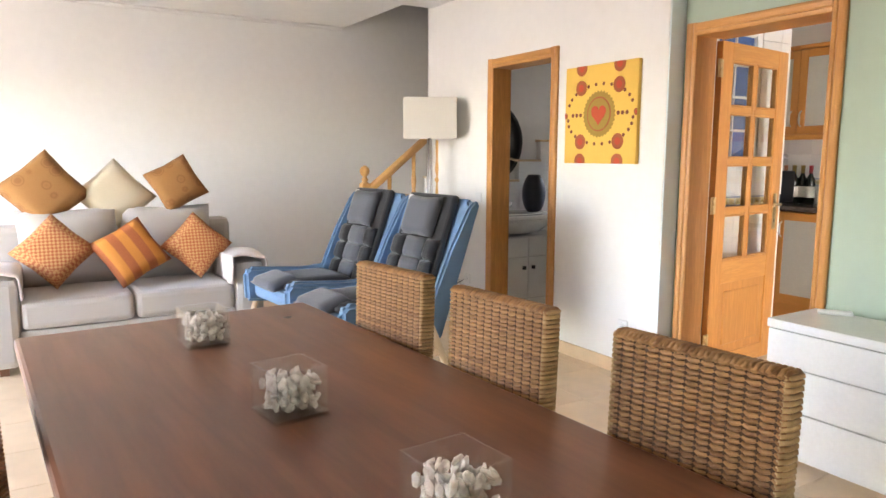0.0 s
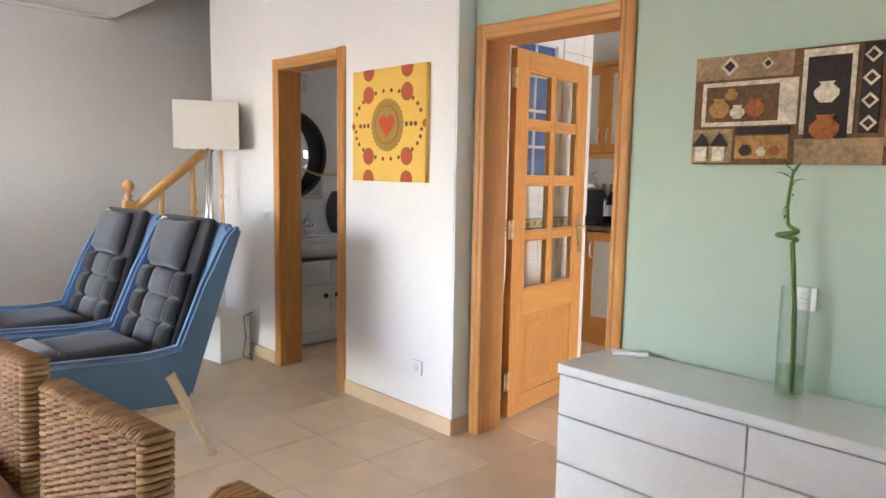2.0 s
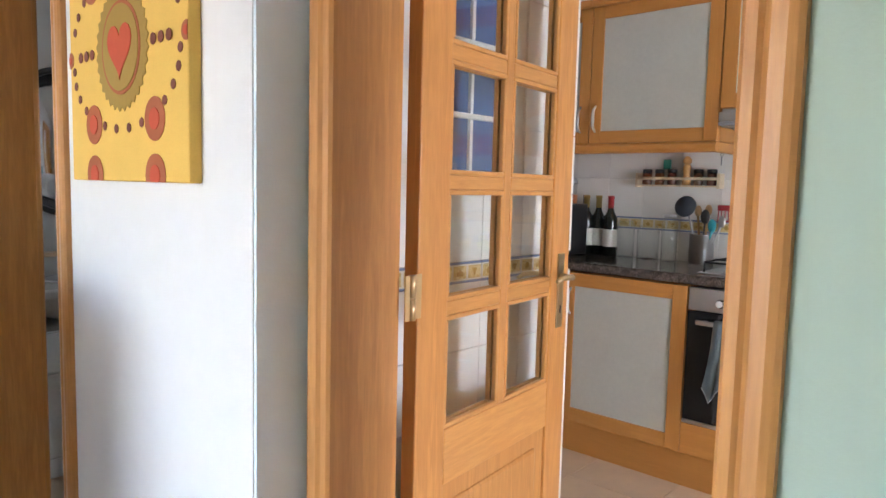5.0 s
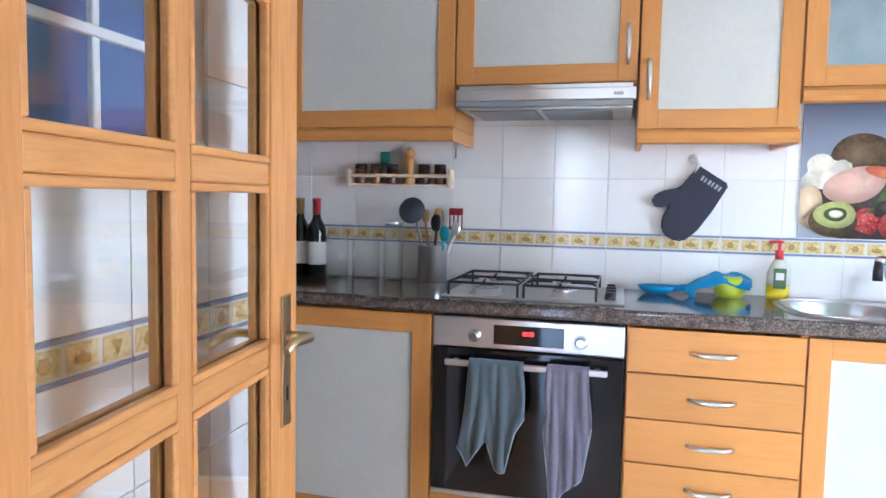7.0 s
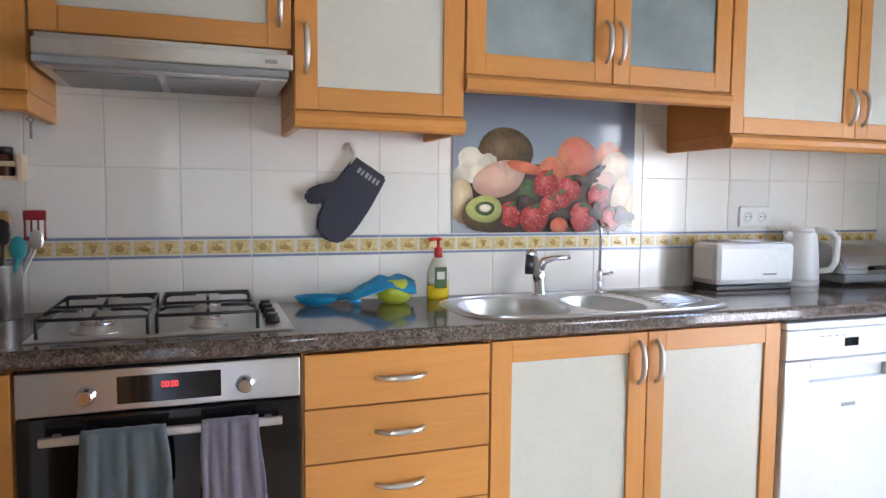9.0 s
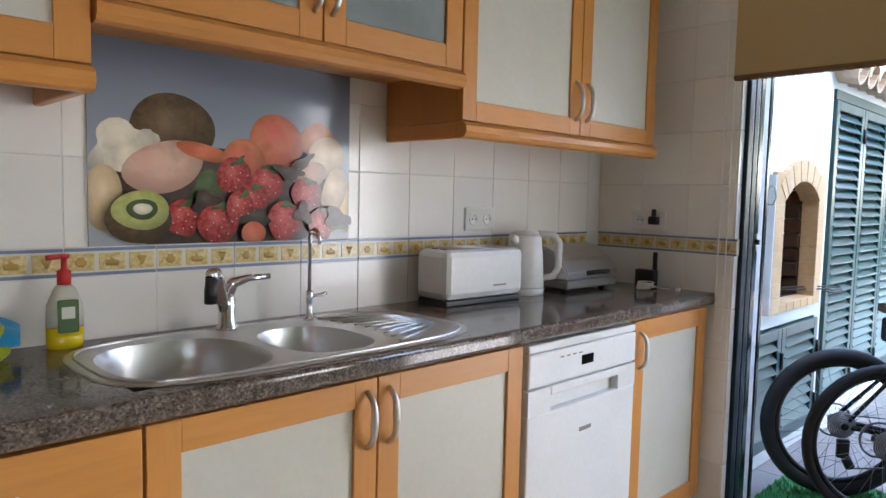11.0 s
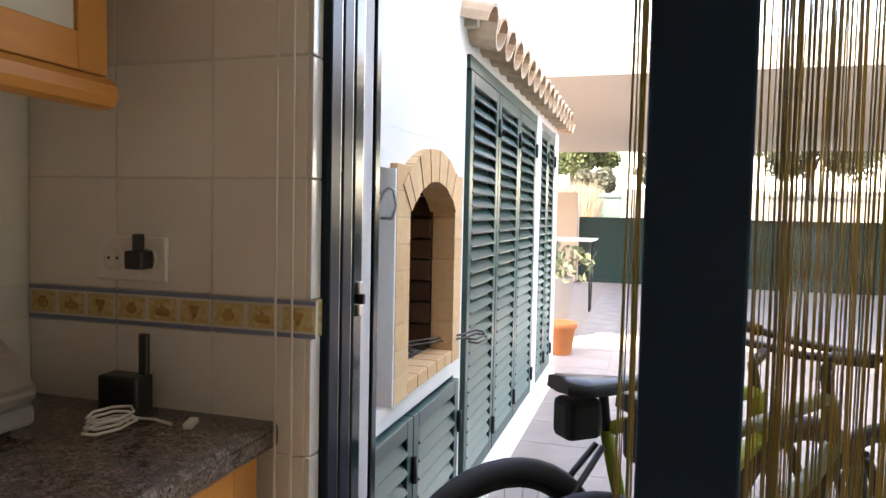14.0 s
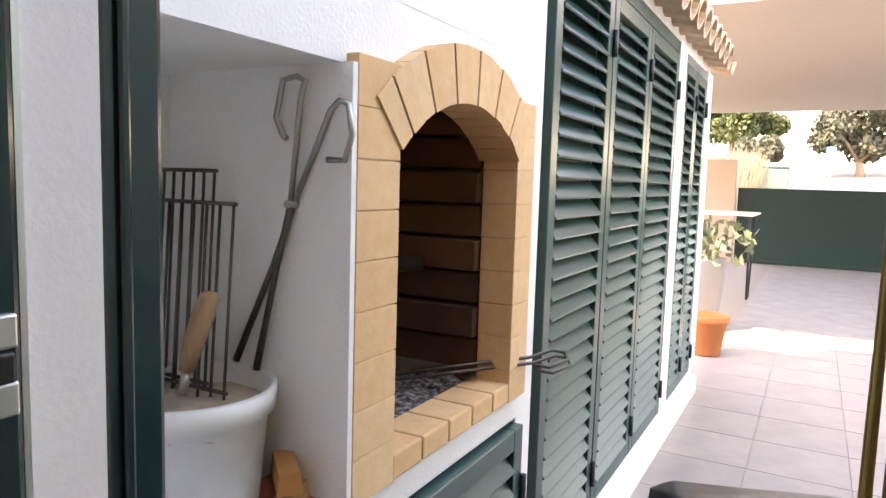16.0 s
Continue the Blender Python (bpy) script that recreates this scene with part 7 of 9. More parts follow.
def microwave():
    ob = thing("microwave", "black microwave oven with a steel handle in the corner", "microwave")
    x0, x1, y0, y1 = -1.24, -0.70, 0.02, 0.33
    part("case", solid(x0, x1, y0 + 0.02, y1, TOP + 0.008, TOP + 0.27, 0.006), BLACK, ob)
    part("door", solid(x0, x1 - 0.12, y0, y0 + 0.019, TOP + 0.008, TOP + 0.27, 0.004), BLACK_GLASS, ob)
    panel = part("control_panel", solid(x1 - 0.118, x1, y0, y0 + 0.019, TOP + 0.008, TOP + 0.27, 0.004), metal("dark_steel", (0.25, 0.25, 0.26), 0.35), ob, "dark steel key panel")
    bm = bmesh.new()
    for r in range(5):
        for c in range(3):
            box(bm, x1 - 0.10 + c * 0.03, x1 - 0.08 + c * 0.03, y0 - 0.003, y0, TOP + 0.05 + r * 0.03, TOP + 0.068 + r * 0.03)
    part("keys", bm, GREY_PLASTIC, panel)
    bm = bmesh.new()
    tube(bm, [(x1 - 0.145, y0, TOP + 0.05), (x1 - 0.145, y0 - 0.03, TOP + 0.08), (x1 - 0.145, y0 - 0.035, TOP + 0.14), (x1 - 0.145, y0 - 0.03, TOP + 0.2), (x1 - 0.145, y0, TOP + 0.23)], 0.008, 8)
    part("handle", bm, STEEL, ob, "curved steel handle")
    bm = bmesh.new()
    cushion(bm, 0.24, 0.18, 0.05, pose(-0.85, 0.13, TOP + 0.298))
    tagged(part("folded_cloth", bm, fabric("white_cloth", (0.6, 0.58, 0.56))), "folded white cloth on the microwave", "cloth")
    ob = thing("pepper_grinder", "clear acrylic and steel grinder standing on the microwave", "grinder", (-0.76, 0.26, TOP + 0.27))
    bm = bmesh.new()
    lathe(bm, [(0.03, 0), (0.032, 0.01), (0.024, 0.05), (0.028, 0.1)], sides=18)
    part("body", bm, WAX_GLASS, ob)
    bm = bmesh.new()
    lathe(bm, [(0.029, 0.101), (0.031, 0.115), (0.02, 0.135), (0.008, 0.14)], sides=18)
    part("cap", bm, STEEL, ob)


microwave()


def spice_rack():
    ob = thing("spice_rack", "pale wooden wall rack of spice jars", "spice rack", (-0.275, Y_BACK, 1.31))
    w = 0.215
    part("side", solid(-w, -w + 0.015, -0.062, 0, -0.006, 0.066, 0.003), PALE_WOOD, ob)
    part("side", solid(w - 0.015, w, -0.062, 0, -0.006, 0.066, 0.003), PALE_WOOD, ob)
    part("shelf", solid(-w + 0.015, w - 0.015, -0.06, 0, 0.0, 0.008), PALE_WOOD, ob)
    part("front_bar", solid(-w + 0.015, w - 0.015, -0.062, -0.056, 0.033, 0.047, 0.002), PALE_WOOD, ob)
    spices = [(0.16, 0.05, 0.02), (0.22, 0.08, 0.03), (0.10, 0.03, 0.02), None, (0.09, 0.04, 0.02), (0.13, 0.05, 0.03)]
    for k, c in enumerate(spices):
        x = -0.275 - 0.165 + k * 0.066
        if c is None:
            mill = thing("pepper_mill", "turned pale wooden pepper mill in the rack", "pepper mill", (x + 0.008, Y_BACK - 0.03, 1.318))
            bm = bmesh.new()
            lathe(bm, [(0.022, 0), (0.022, 0.03), (0.017, 0.05), (0.02, 0.085), (0.016, 0.10)], sides=18)
            part("body", bm, RAIL, mill)
            bm = bmesh.new()
            lathe(bm, [(0.012, 0.10), (0.021, 0.112), (0.022, 0.125), (0.012, 0.138), (0.006, 0.142)], sides=18)
            part("head", bm, RAIL, mill)
            continue
        jar = thing("spice_jar", "small glass spice jar with a dark lid", "jar", (x, Y_BACK - 0.03, 1.318), "jars in the rack")
        bm = bmesh.new()
        lathe(bm, [(0.022, 0), (0.023, 0.003), (0.023, 0.052), (0.019, 0.058)], sides=18)
        part("glass", bm, plain("spice_%d" % k, c, 0.15), jar)
        bm = bmesh.new()
        lathe(bm, [(0.0235, 0.058), (0.0235, 0.076), (0.021, 0.078)], sides=18)
        part("lid", bm, BLACK, jar, "black screw lid")
    bm = bmesh.new()
    box(bm, -0.02, 0.02, -0.012, 0.0, 0.0, 0.05, 0.005)
    g = tagged(part("green_cup", bm, plain("teal_plastic", (0.02, 0.16, 0.12), 0.4)), "teal plastic measure standing behind the jars", "cup")
    g.matrix_world = pose(-0.345, Y_BACK - 0.004, 1.396)
    bm = bmesh.new()
    tube(bm, [(0.0, 0, 0.0), (0, 0, -0.02), (0.008, 0, -0.028), (0, 0, -0.036), (-0.008, 0, -0.028), (0, 0, -0.02)], 0.002, 6)
    tube(bm, [(0, 0, -0.036), (0, 0, -0.075)], 0.0035, 6)
    h = tagged(part("hanging_key", bm, GREY_PLASTIC), "dark metal key hanging from the cabinet edge", "key")
    h.matrix_world = pose(-0.01, 0.30, 1.484)


spice_rack()


def utensils():
    ob = thing("utensil_pot", "brushed steel pot full of kitchen utensils", "pot", (-0.125, 0.42, TOP))
    bm = bmesh.new()
    lathe(bm, [(0.056, 0), (0.057, 0.003), (0.057, 0.142), (0.058, 0.144), (0.0545, 0.144), (0.0545, 0.006), (0.001, 0.006)], sides=28)
    part("pot", bm, STEEL, ob)
    px, py, pz = -0.125, 0.42, TOP + 0.012

    def tool(name, label, lean, top, shaft, head, mat_shaft, mat_head, cat):
        t = thing(name, label, cat, (px + lean[0] * 0.15, py + lean[1] * 0.15, pz), "utensils in the pot")
        end = Vector((lean[0], lean[1], top))
        bm = bmesh.new()
        tube(bm, [(0, 0, 0), end], shaft, 8)
        part("shaft", bm, mat_shaft, t)
        bm = bmesh.new()
        head(bm, end)
        part("head", bm, mat_head, t)

    def spoon(bm, e, r=0.028):
        made = bmesh.ops.create_uvsphere(bm, u_segments=14, v_segments=8, radius=r)["verts"]
        bmesh.ops.transform(bm, matrix=Matrix.Translation(e + Vector((0, 0, r))) @ Matrix.Diagonal((0.8, 0.25, 1.25, 1)), verts=made)

    def skimmer(bm, e):
        bm2 = lathe(bm, [(0.002, 0.012), (0.03, 0.008), (0.047, 0.0), (0.052, -0.004), (0.052, -0.007), (0.045, -0.004), (0.002, 0.006)], 0, 0, 0, 24)
        bmesh.ops.transform(bm, matrix=Matrix.Translation(e + Vector((-0.01, -0.012, 0.02))) @ Euler((radians(75), 0, 0)).to_matrix().to_4x4(), verts=bm.verts[:])

    def slotted(bm, e):
        for k in range(4):
            x = -0.024 + k * 0.016
            tube(bm, [e + Vector((x, 0, 0)), e + Vector((x, 0, 0.05))], 0.003, 6)
        box(bm, e.x - 0.028, e.x + 0.028, e.y - 0.003, e.y + 0.003, e.z + 0.048, e.z + 0.075, 0.004)
        box(bm, e.x - 0.028, e.x + 0.028, e.y - 0.003, e.y + 0.003, e.z - 0.006, e.z + 0.004, 0.002)

    wood_h = plain("spoon_wood", (0.42, 0.25, 0.11), 0.6)
    tool("skimmer", "black nylon skimmer ladle", (-0.055, -0.03), 0.245, 0.005, skimmer, GREY_PLASTIC, plain("slate_nylon", (0.035, 0.042, 0.055), 0.4), "utensil")
    tool("wooden_spoon", "pale wooden spoon in the steel pot", (-0.03, 0.02), 0.22, 0.006, lambda b, e: spoon(b, e, 0.022), wood_h, wood_h, "utensil")
    tool("wooden_spoon", "worn brown wooden spoon in the pot", (0.01, 0.03), 0.225, 0.006, lambda b, e: spoon(b, e, 0.022), wood_h, wood_h, "utensil")
    tool("red_turner", "red nylon slotted turner in the pot", (0.075, 0.02), 0.20, 0.005, slotted, GREY_PLASTIC, plain("red_nylon", (0.30, 0.02, 0.03), 0.4), "utensil")
    tool("teal_spatula", "teal silicone spatula in the steel pot", (0.05, -0.03), 0.15, 0.006, lambda b, e: spoon(b, e, 0.026), plain("teal_silicone", (0.02, 0.26, 0.30), 0.5), plain("teal_silicone_head", (0.02, 0.26, 0.30), 0.5), "utensil")
    tool("steel_ladle", "steel ladle with a bright bowl", (0.085, -0.02), 0.175, 0.003, lambda b, e: spoon(b, e, 0.022), STEEL, STEEL, "utensil")
    tool("black_spoon", "black nylon serving spoon", (0.02, -0.03), 0.19, 0.005, lambda b, e: spoon(b, e, 0.028), BLACK, BLACK, "utensil")


utensils()


def glass_jar(x, y, r, h, label, lid=None):
    ob = thing("glass_jar", label, "jar", (x, y, TOP), "glass jars on the worktop")
    bm = bmesh.new()
    lathe(bm, [(r * 0.96, 0), (r, 0.004), (r, h * 0.86), (r * 0.82, h * 0.94), (r * 0.82, h), (r * 0.78, h), (r * 0.78, h * 0.94), (r * 0.95, h * 0.85), (r * 0.95, 0.008), (0.001, 0.008)], sides=28)
    g = part("glass", bm, WAX_GLASS, ob)
    g.visible_shadow = False
    if lid:
        bm = bmesh.new()
        lathe(bm, [(r * 0.86, h), (r * 0.86, h + 0.016), (r * 0.8, h + 0.018)], sides=24)
        part("lid", bm, lid, ob)


glass_jar(-0.52, 0.41, 0.045, 0.19, "empty clear glass storage jar")
glass_jar(-0.40, 0.42, 0.055, 0.17, "wide empty clear glass jar")
glass_jar(-0.275, 0.39, 0.038, 0.215, "tall clear glass bottle jar with a steel lid", STEEL)


def oven_mitt():
    ob = thing("oven_mitt", "navy quilted oven mitt hanging on a white hook", "oven mitt", (0.83, Y_BACK - 0.012, 1.395), "", 0)
    navy = fabric("navy_cotton", (0.040, 0.042, 0.060), 350, 0.95, 0.15)
    bm = bmesh.new()
    outline = [(-0.062, 0), (0.062, 0), (0.070, -0.11), (0.068, -0.2), (0.05, -0.255), (0.01, -0.272), (-0.035, -0.262), (-0.058, -0.225), (-0.065, -0.175), (-0.085, -0.20), (-0.115, -0.205), (-0.13, -0.18), (-0.115, -0.145), (-0.07, -0.10)]
    prism(bm, outline, "y", -0.02, 0.0)
    bmesh.ops.bevel(bm, geom=bm.edges[:], offset=0.007, segments=2, affect="EDGES")
    tilt = pose(0.065, -0.004, -0.03, 0, 33, 0)
    part("mitt", bm, navy, ob, "", tilt)
    bm = bmesh.new()
    for k, w in enumerate((0.010, 0.007, 0.011, 0.008, 0.010, 0.009)):
        x = -0.03 + k * 0.014
        box(bm, x, x + w * 0.85, -0.0215, -0.0202, -0.040, -0.022)
    part("lettering", bm, plain("grey_print", (0.36, 0.36, 0.38), 0.8), ob, "row of grey printed letters", tilt)
    bm = bmesh.new()
    tube(bm, [(0.0, -0.004, 0.03), (0.012, -0.012, 0.01), (0.005, -0.015, -0.02), (0.03, -0.012, -0.035), (0.05, -0.008, -0.03)], 0.007, 8)
    part("loop", bm, plain("white_cord", (0.72, 0.70, 0.68), 0.8), ob, "white hanging loop")
    bm = bmesh.new()
    lathe(bm, [(0.022, 0), (0.02, 0.006), (0.008, 0.012), (0.009, 0.02)], sides=16)
    part("hook", bm, WHITE_PLASTIC, ob, "white suction hook", pose(0, 0.012, 0.025, 90))


oven_mitt()


def fruit_panel():
    """Glass splashback printed with fruit, laid out as flat shapes on a grey-blue ground."""
    x0, x1, z0, z1 = 1.179, 1.888, 1.151, 1.625
    ob = thing("fruit_panel", "glass splashback printed with kiwi, strawberries and peaches", "splashback", (x0, Y_BACK - 0.001, z0))
    W, H = x1 - x0, z1 - z0
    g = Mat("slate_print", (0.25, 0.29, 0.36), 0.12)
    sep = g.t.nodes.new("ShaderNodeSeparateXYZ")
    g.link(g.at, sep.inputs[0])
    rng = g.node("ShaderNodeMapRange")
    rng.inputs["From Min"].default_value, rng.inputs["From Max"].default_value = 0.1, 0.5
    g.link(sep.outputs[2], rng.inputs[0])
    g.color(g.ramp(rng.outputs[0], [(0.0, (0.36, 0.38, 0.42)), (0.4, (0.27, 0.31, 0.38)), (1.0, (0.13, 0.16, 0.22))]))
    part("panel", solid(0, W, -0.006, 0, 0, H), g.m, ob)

    def ink(name, a, b, scale=30):
        m = Mat(name, a, 0.14)
        deep = [c * 0.35 for c in b]
        tone = m.ramp(m.noise(scale, 5), [(0.35, a), (0.65, b)])
        flat = m.mix(0.35, tone, m.ramp(m.noise(11, 3), [(0.38, a), (0.52, b), (0.66, deep)]))
        # printed shading in the colour: pale towards one side, deep towards the rim
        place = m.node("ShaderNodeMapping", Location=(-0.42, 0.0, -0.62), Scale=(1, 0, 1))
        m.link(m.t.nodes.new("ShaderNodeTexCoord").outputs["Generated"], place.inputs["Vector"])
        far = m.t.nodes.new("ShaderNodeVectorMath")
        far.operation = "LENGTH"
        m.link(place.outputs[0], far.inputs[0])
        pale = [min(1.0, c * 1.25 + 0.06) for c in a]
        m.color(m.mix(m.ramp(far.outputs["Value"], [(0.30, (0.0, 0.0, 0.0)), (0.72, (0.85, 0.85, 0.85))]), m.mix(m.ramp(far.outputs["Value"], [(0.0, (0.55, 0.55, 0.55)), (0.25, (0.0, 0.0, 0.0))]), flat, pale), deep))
        return m.m
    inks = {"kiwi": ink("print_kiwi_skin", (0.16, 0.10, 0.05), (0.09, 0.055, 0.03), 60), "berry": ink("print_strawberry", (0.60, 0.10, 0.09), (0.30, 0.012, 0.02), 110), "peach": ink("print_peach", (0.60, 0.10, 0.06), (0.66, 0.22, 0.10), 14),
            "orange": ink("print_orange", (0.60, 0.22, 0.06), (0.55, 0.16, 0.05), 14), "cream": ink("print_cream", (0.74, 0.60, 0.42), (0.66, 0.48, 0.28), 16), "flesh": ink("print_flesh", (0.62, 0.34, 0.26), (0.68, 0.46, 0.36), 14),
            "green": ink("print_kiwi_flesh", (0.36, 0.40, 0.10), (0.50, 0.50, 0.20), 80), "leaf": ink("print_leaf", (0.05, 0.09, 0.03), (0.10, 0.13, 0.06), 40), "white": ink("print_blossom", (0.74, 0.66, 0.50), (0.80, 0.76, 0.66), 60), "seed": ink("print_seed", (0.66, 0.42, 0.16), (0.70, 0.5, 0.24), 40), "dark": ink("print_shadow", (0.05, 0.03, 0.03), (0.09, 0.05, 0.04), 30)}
    layer = [0]

    def blob(kind, cx, cz, rx, rz, turn=0.0, point=0.0, wob=0.03, name="fruit"):
        layer[0] += 1
        bm = bmesh.new()
        pts = []
        for k in range(28):
            a = k * math.tau / 28
            f = 1 + wob * math.sin(3 * a + layer[0]) - point * max(0, -math.sin(a)) * abs(math.cos(a)) * 0.9
            u, v = rx * f * math.cos(a), rz * f * math.sin(a)
            pts.append((min(W - 0.001, max(0.001, cx + u * math.cos(turn) - v * math.sin(turn))), min(H, max(0.001, cz + u * math.sin(turn) + v * math.cos(turn)))))
        y = -0.0062 - 0.00012 * layer[0]
        prism(bm, pts, "y", y - 0.0001, y)
        part(name, bm, inks[kind], ob)
    # printed shadow under the heap, drawn as one dark blob
    blob("dark", 0.34, 0.10, 0.33, 0.14)
    blob("kiwi", 0.19, 0.27, 0.105, 0.09, 0.2)
    blob("white", 0.07, 0.235, 0.075, 0.045, 0.4, wob=0.3, name="blossom")
    blob("white", 0.10, 0.20, 0.05, 0.06, -0.3, wob=0.35, name="blossom")
    blob("cream", 0.03, 0.11, 0.045, 0.075)
    blob("flesh", 0.17, 0.185, 0.10, 0.06, 0.3)
    blob("peach", 0.27, 0.225, 0.075, 0.02, -0.2)
    blob("peach", 0.47, 0.262, 0.082, 0.075)
    blob("peach", 0.375, 0.215, 0.06, 0.05)
    blob("orange", 0.60, 0.275, 0.056, 0.05)
    blob("cream", 0.63, 0.235, 0.06, 0.055)
    blob("flesh", 0.575, 0.18, 0.055, 0.035, 0.3)
    blob("seed", 0.70, 0.095, 0.035, 0.075)
    blob("cream", 0.655, 0.135, 0.04, 0.07, -0.3)
    blob("leaf", 0.66, 0.05, 0.05, 0.03, wob=0.3, name="leaf")
    blob("leaf", 0.28, 0.145, 0.05, 0.03, 0.4, wob=0.25, name="leaf")
    for cx, cz, r, t in ((0.35, 0.165, 0.05, 0.5), (0.44, 0.15, 0.05, -0.3), (0.40, 0.105, 0.045, 0.2), (0.56, 0.12, 0.05, -0.2), (0.21, 0.06, 0.045, 0.4), (0.30, 0.045, 0.055, 0.1), (0.49, 0.05, 0.055, -0.2), (0.61, 0.045, 0.045, 0.3), (0.36, 0.09, 0.04, 0.7)):
        blob("berry", cx, cz, r, r * 1.05, t, 0.35, name="strawberry")
        blob("leaf", cx + 0.01, cz + r * 0.85, r * 0.4, r * 0.16, t, wob=0.4, name="leaf")
        for q in range(9):
            a, d = q * 2.4, r * 0.75 * math.sqrt((q + 0.5) / 9)
            blob("white", cx + d * math.cos(a), cz - 0.1 * r + d * math.sin(a), 0.0017, 0.0012, t, name="seed")
    # dark gaps between the fruit, shade printed as flat shapes
    for cx, cz, rx, rz, t in ((0.265, 0.105, 0.035, 0.022, 0.3), (0.405, 0.065, 0.04, 0.018, 0.0), (0.545, 0.075, 0.025, 0.03, 0.4), (0.50, 0.185, 0.045, 0.016, -0.2), (0.545, 0.215, 0.035, 0.014, 0.5), (0.66, 0.062, 0.045, 0.026, -0.2)):
        blob("dark", cx, cz, rx, rz, t, wob=0.3, name="dark_leaf")
    blob("peach", 0.395, 0.025, 0.035, 0.028)
    blob("kiwi", 0.105, 0.065, 0.076, 0.062)
    blob("green", 0.11, 0.082, 0.066, 0.046)
    blob("leaf", 0.112, 0.084, 0.036, 0.024)
    blob("white", 0.113, 0.085, 0.022, 0.013)


fruit_panel()


def washing_up():
    blue = plain("bright_blue_plastic", (0.0, 0.24, 0.50), 0.4)
    ob = thing("blue_scoop", "bright blue plastic scoop lying on the worktop", "scoop", (0.715, 0.40, TOP))
    bm = bmesh.new()
    lathe(bm, [(0.03, 0.0), (0.055, 0.012), (0.07, 0.03), (0.066, 0.03), (0.05, 0.016), (0.002, 0.006)], sides=24, sy=0.7)
    part("bowl", bm, blue, ob)
    bm = bmesh.new()
    tube(bm, [(0.05, -0.01, 0.022), (0.09, -0.03, 0.03), (0.12, -0.045, 0.004)], [0.01, 0.012, 0.012], 8)
    part("handle", bm, blue, ob)
    ob = thing("dish_brush_holder", "yellow-green plastic sponge holder", "holder", (0.955, 0.40, TOP))
    bm = bmesh.new()
    lathe(bm, [(0.035, 0), (0.05, 0.012), (0.056, 0.035), (0.05, 0.06), (0.035, 0.075), (0.03, 0.07)], sides=24)
    part("body", bm, plain("lime_plastic", (0.42, 0.50, 0.03), 0.3), ob)
    bm = bmesh.new()
    n = 16
    g = []
    for i in range(n + 1):
        row = []
        for j in range(n + 1):
            u, v = i / n * 2 - 1, j / n * 2 - 1
            d = math.hypot(u - 0.2, v)
            z = 0.083 - 0.055 * max(0, d - 0.35) ** 1.2 + 0.014 * noise.noise(Vector((u * 2.3, v * 2.3, 2.0)))
            row.append(bm.verts.new((0.92 + 0.105 * u + 0.012 * v, 0.40 + 0.055 * v, TOP + max(0.004, z))))
        g.append(row)
    for i in range(n):
        for j in range(n):
            bm.faces.new((g[i][j], g[i + 1][j], g[i + 1][j + 1], g[i][j + 1])).smooth = True
    c = tagged(part("blue_cloth", bm, fabric("bright_blue_microfibre", (0.005, 0.22, 0.44), 300)), "bright blue cloth thrown over the sponge holder", "cloth")
    c.modifiers.new("thick", "SOLIDIFY").thickness = 0.004
    ob = thing("soap_bottle", "clear washing-up liquid bottle with a red pump", "bottle", (1.118, 0.445, TOP))
    bm = bmesh.new()
    lathe(bm, [(0.034, 0), (0.037, 0.01), (0.037, 0.045)], sides=20, sy=0.65)
    part("liquid", bm, plain("yellow_soap", (0.70, 0.50, 0.01), 0.1), ob, "yellow liquid")
    bm = bmesh.new()
    lathe(bm, [(0.0375, 0.045), (0.036, 0.09), (0.022, 0.125), (0.014, 0.135)], sides=20, sy=0.65)
    part("bottle", bm, plain("milky_plastic", (0.60, 0.60, 0.50), 0.2), ob)
    part("label", solid(-0.02, 0.02, -0.0265, -0.0245, 0.035, 0.105, 0.003), plain("green_label", (0.07, 0.13, 0.05), 0.5), ob, "dark green label")
    part("label_mark", solid(-0.013, 0.013, -0.0275, -0.0265, 0.065, 0.09, 0.001), PAPER, ob)
    bm = bmesh.new()
    lathe(bm, [(0.014, 0.135), (0.014, 0.165), (0.006, 0.168), (0.006, 0.19), (0.012, 0.192), (0.012, 0.2)], sides=14)
    tube(bm, [(0, 0, 0.196), (-0.035, -0.01, 0.194)], 0.006, 8)
    part("pump", bm, plain("red_plastic", (0.55, 0.03, 0.03), 0.3), ob, "red pump top")


washing_up()


def toaster():
    ob = thing("toaster", "long white plastic toaster on the worktop", "toaster", (2.315, 0.385, TOP), "", -3)
    w, d, h = 0.175, 0.075, 0.175
    part("base", solid(-w + 0.008, w - 0.008, -d + 0.006, d - 0.006, 0, 0.018, 0.004), BLACK, ob, "black base")
    bm = solid(-w, w, -d, d, 0.018, h, 0.022)
    part("case", bm, WHITE_PLASTIC, ob)
    for y in (-0.022, 0.022):
        part("slot", solid(-w + 0.03, w - 0.03, y - 0.013, y + 0.013, h - 0.004, h + 0.002, 0.001), BLACK, ob, "bread slot")
    bm = bmesh.new()
    for y in (-0.04, 0.0, 0.04):
        tube(bm, [(-w + 0.03, y, h + 0.003), (w - 0.03, y, h + 0.003)], 0.0025, 6)
    part("rack", bm, STEEL, ob)
    part("mark", solid(0.03, 0.09, -d - 0.0006, -d, 0.055, 0.061), GREY_PLASTIC, ob, "small grey mark")


toaster()


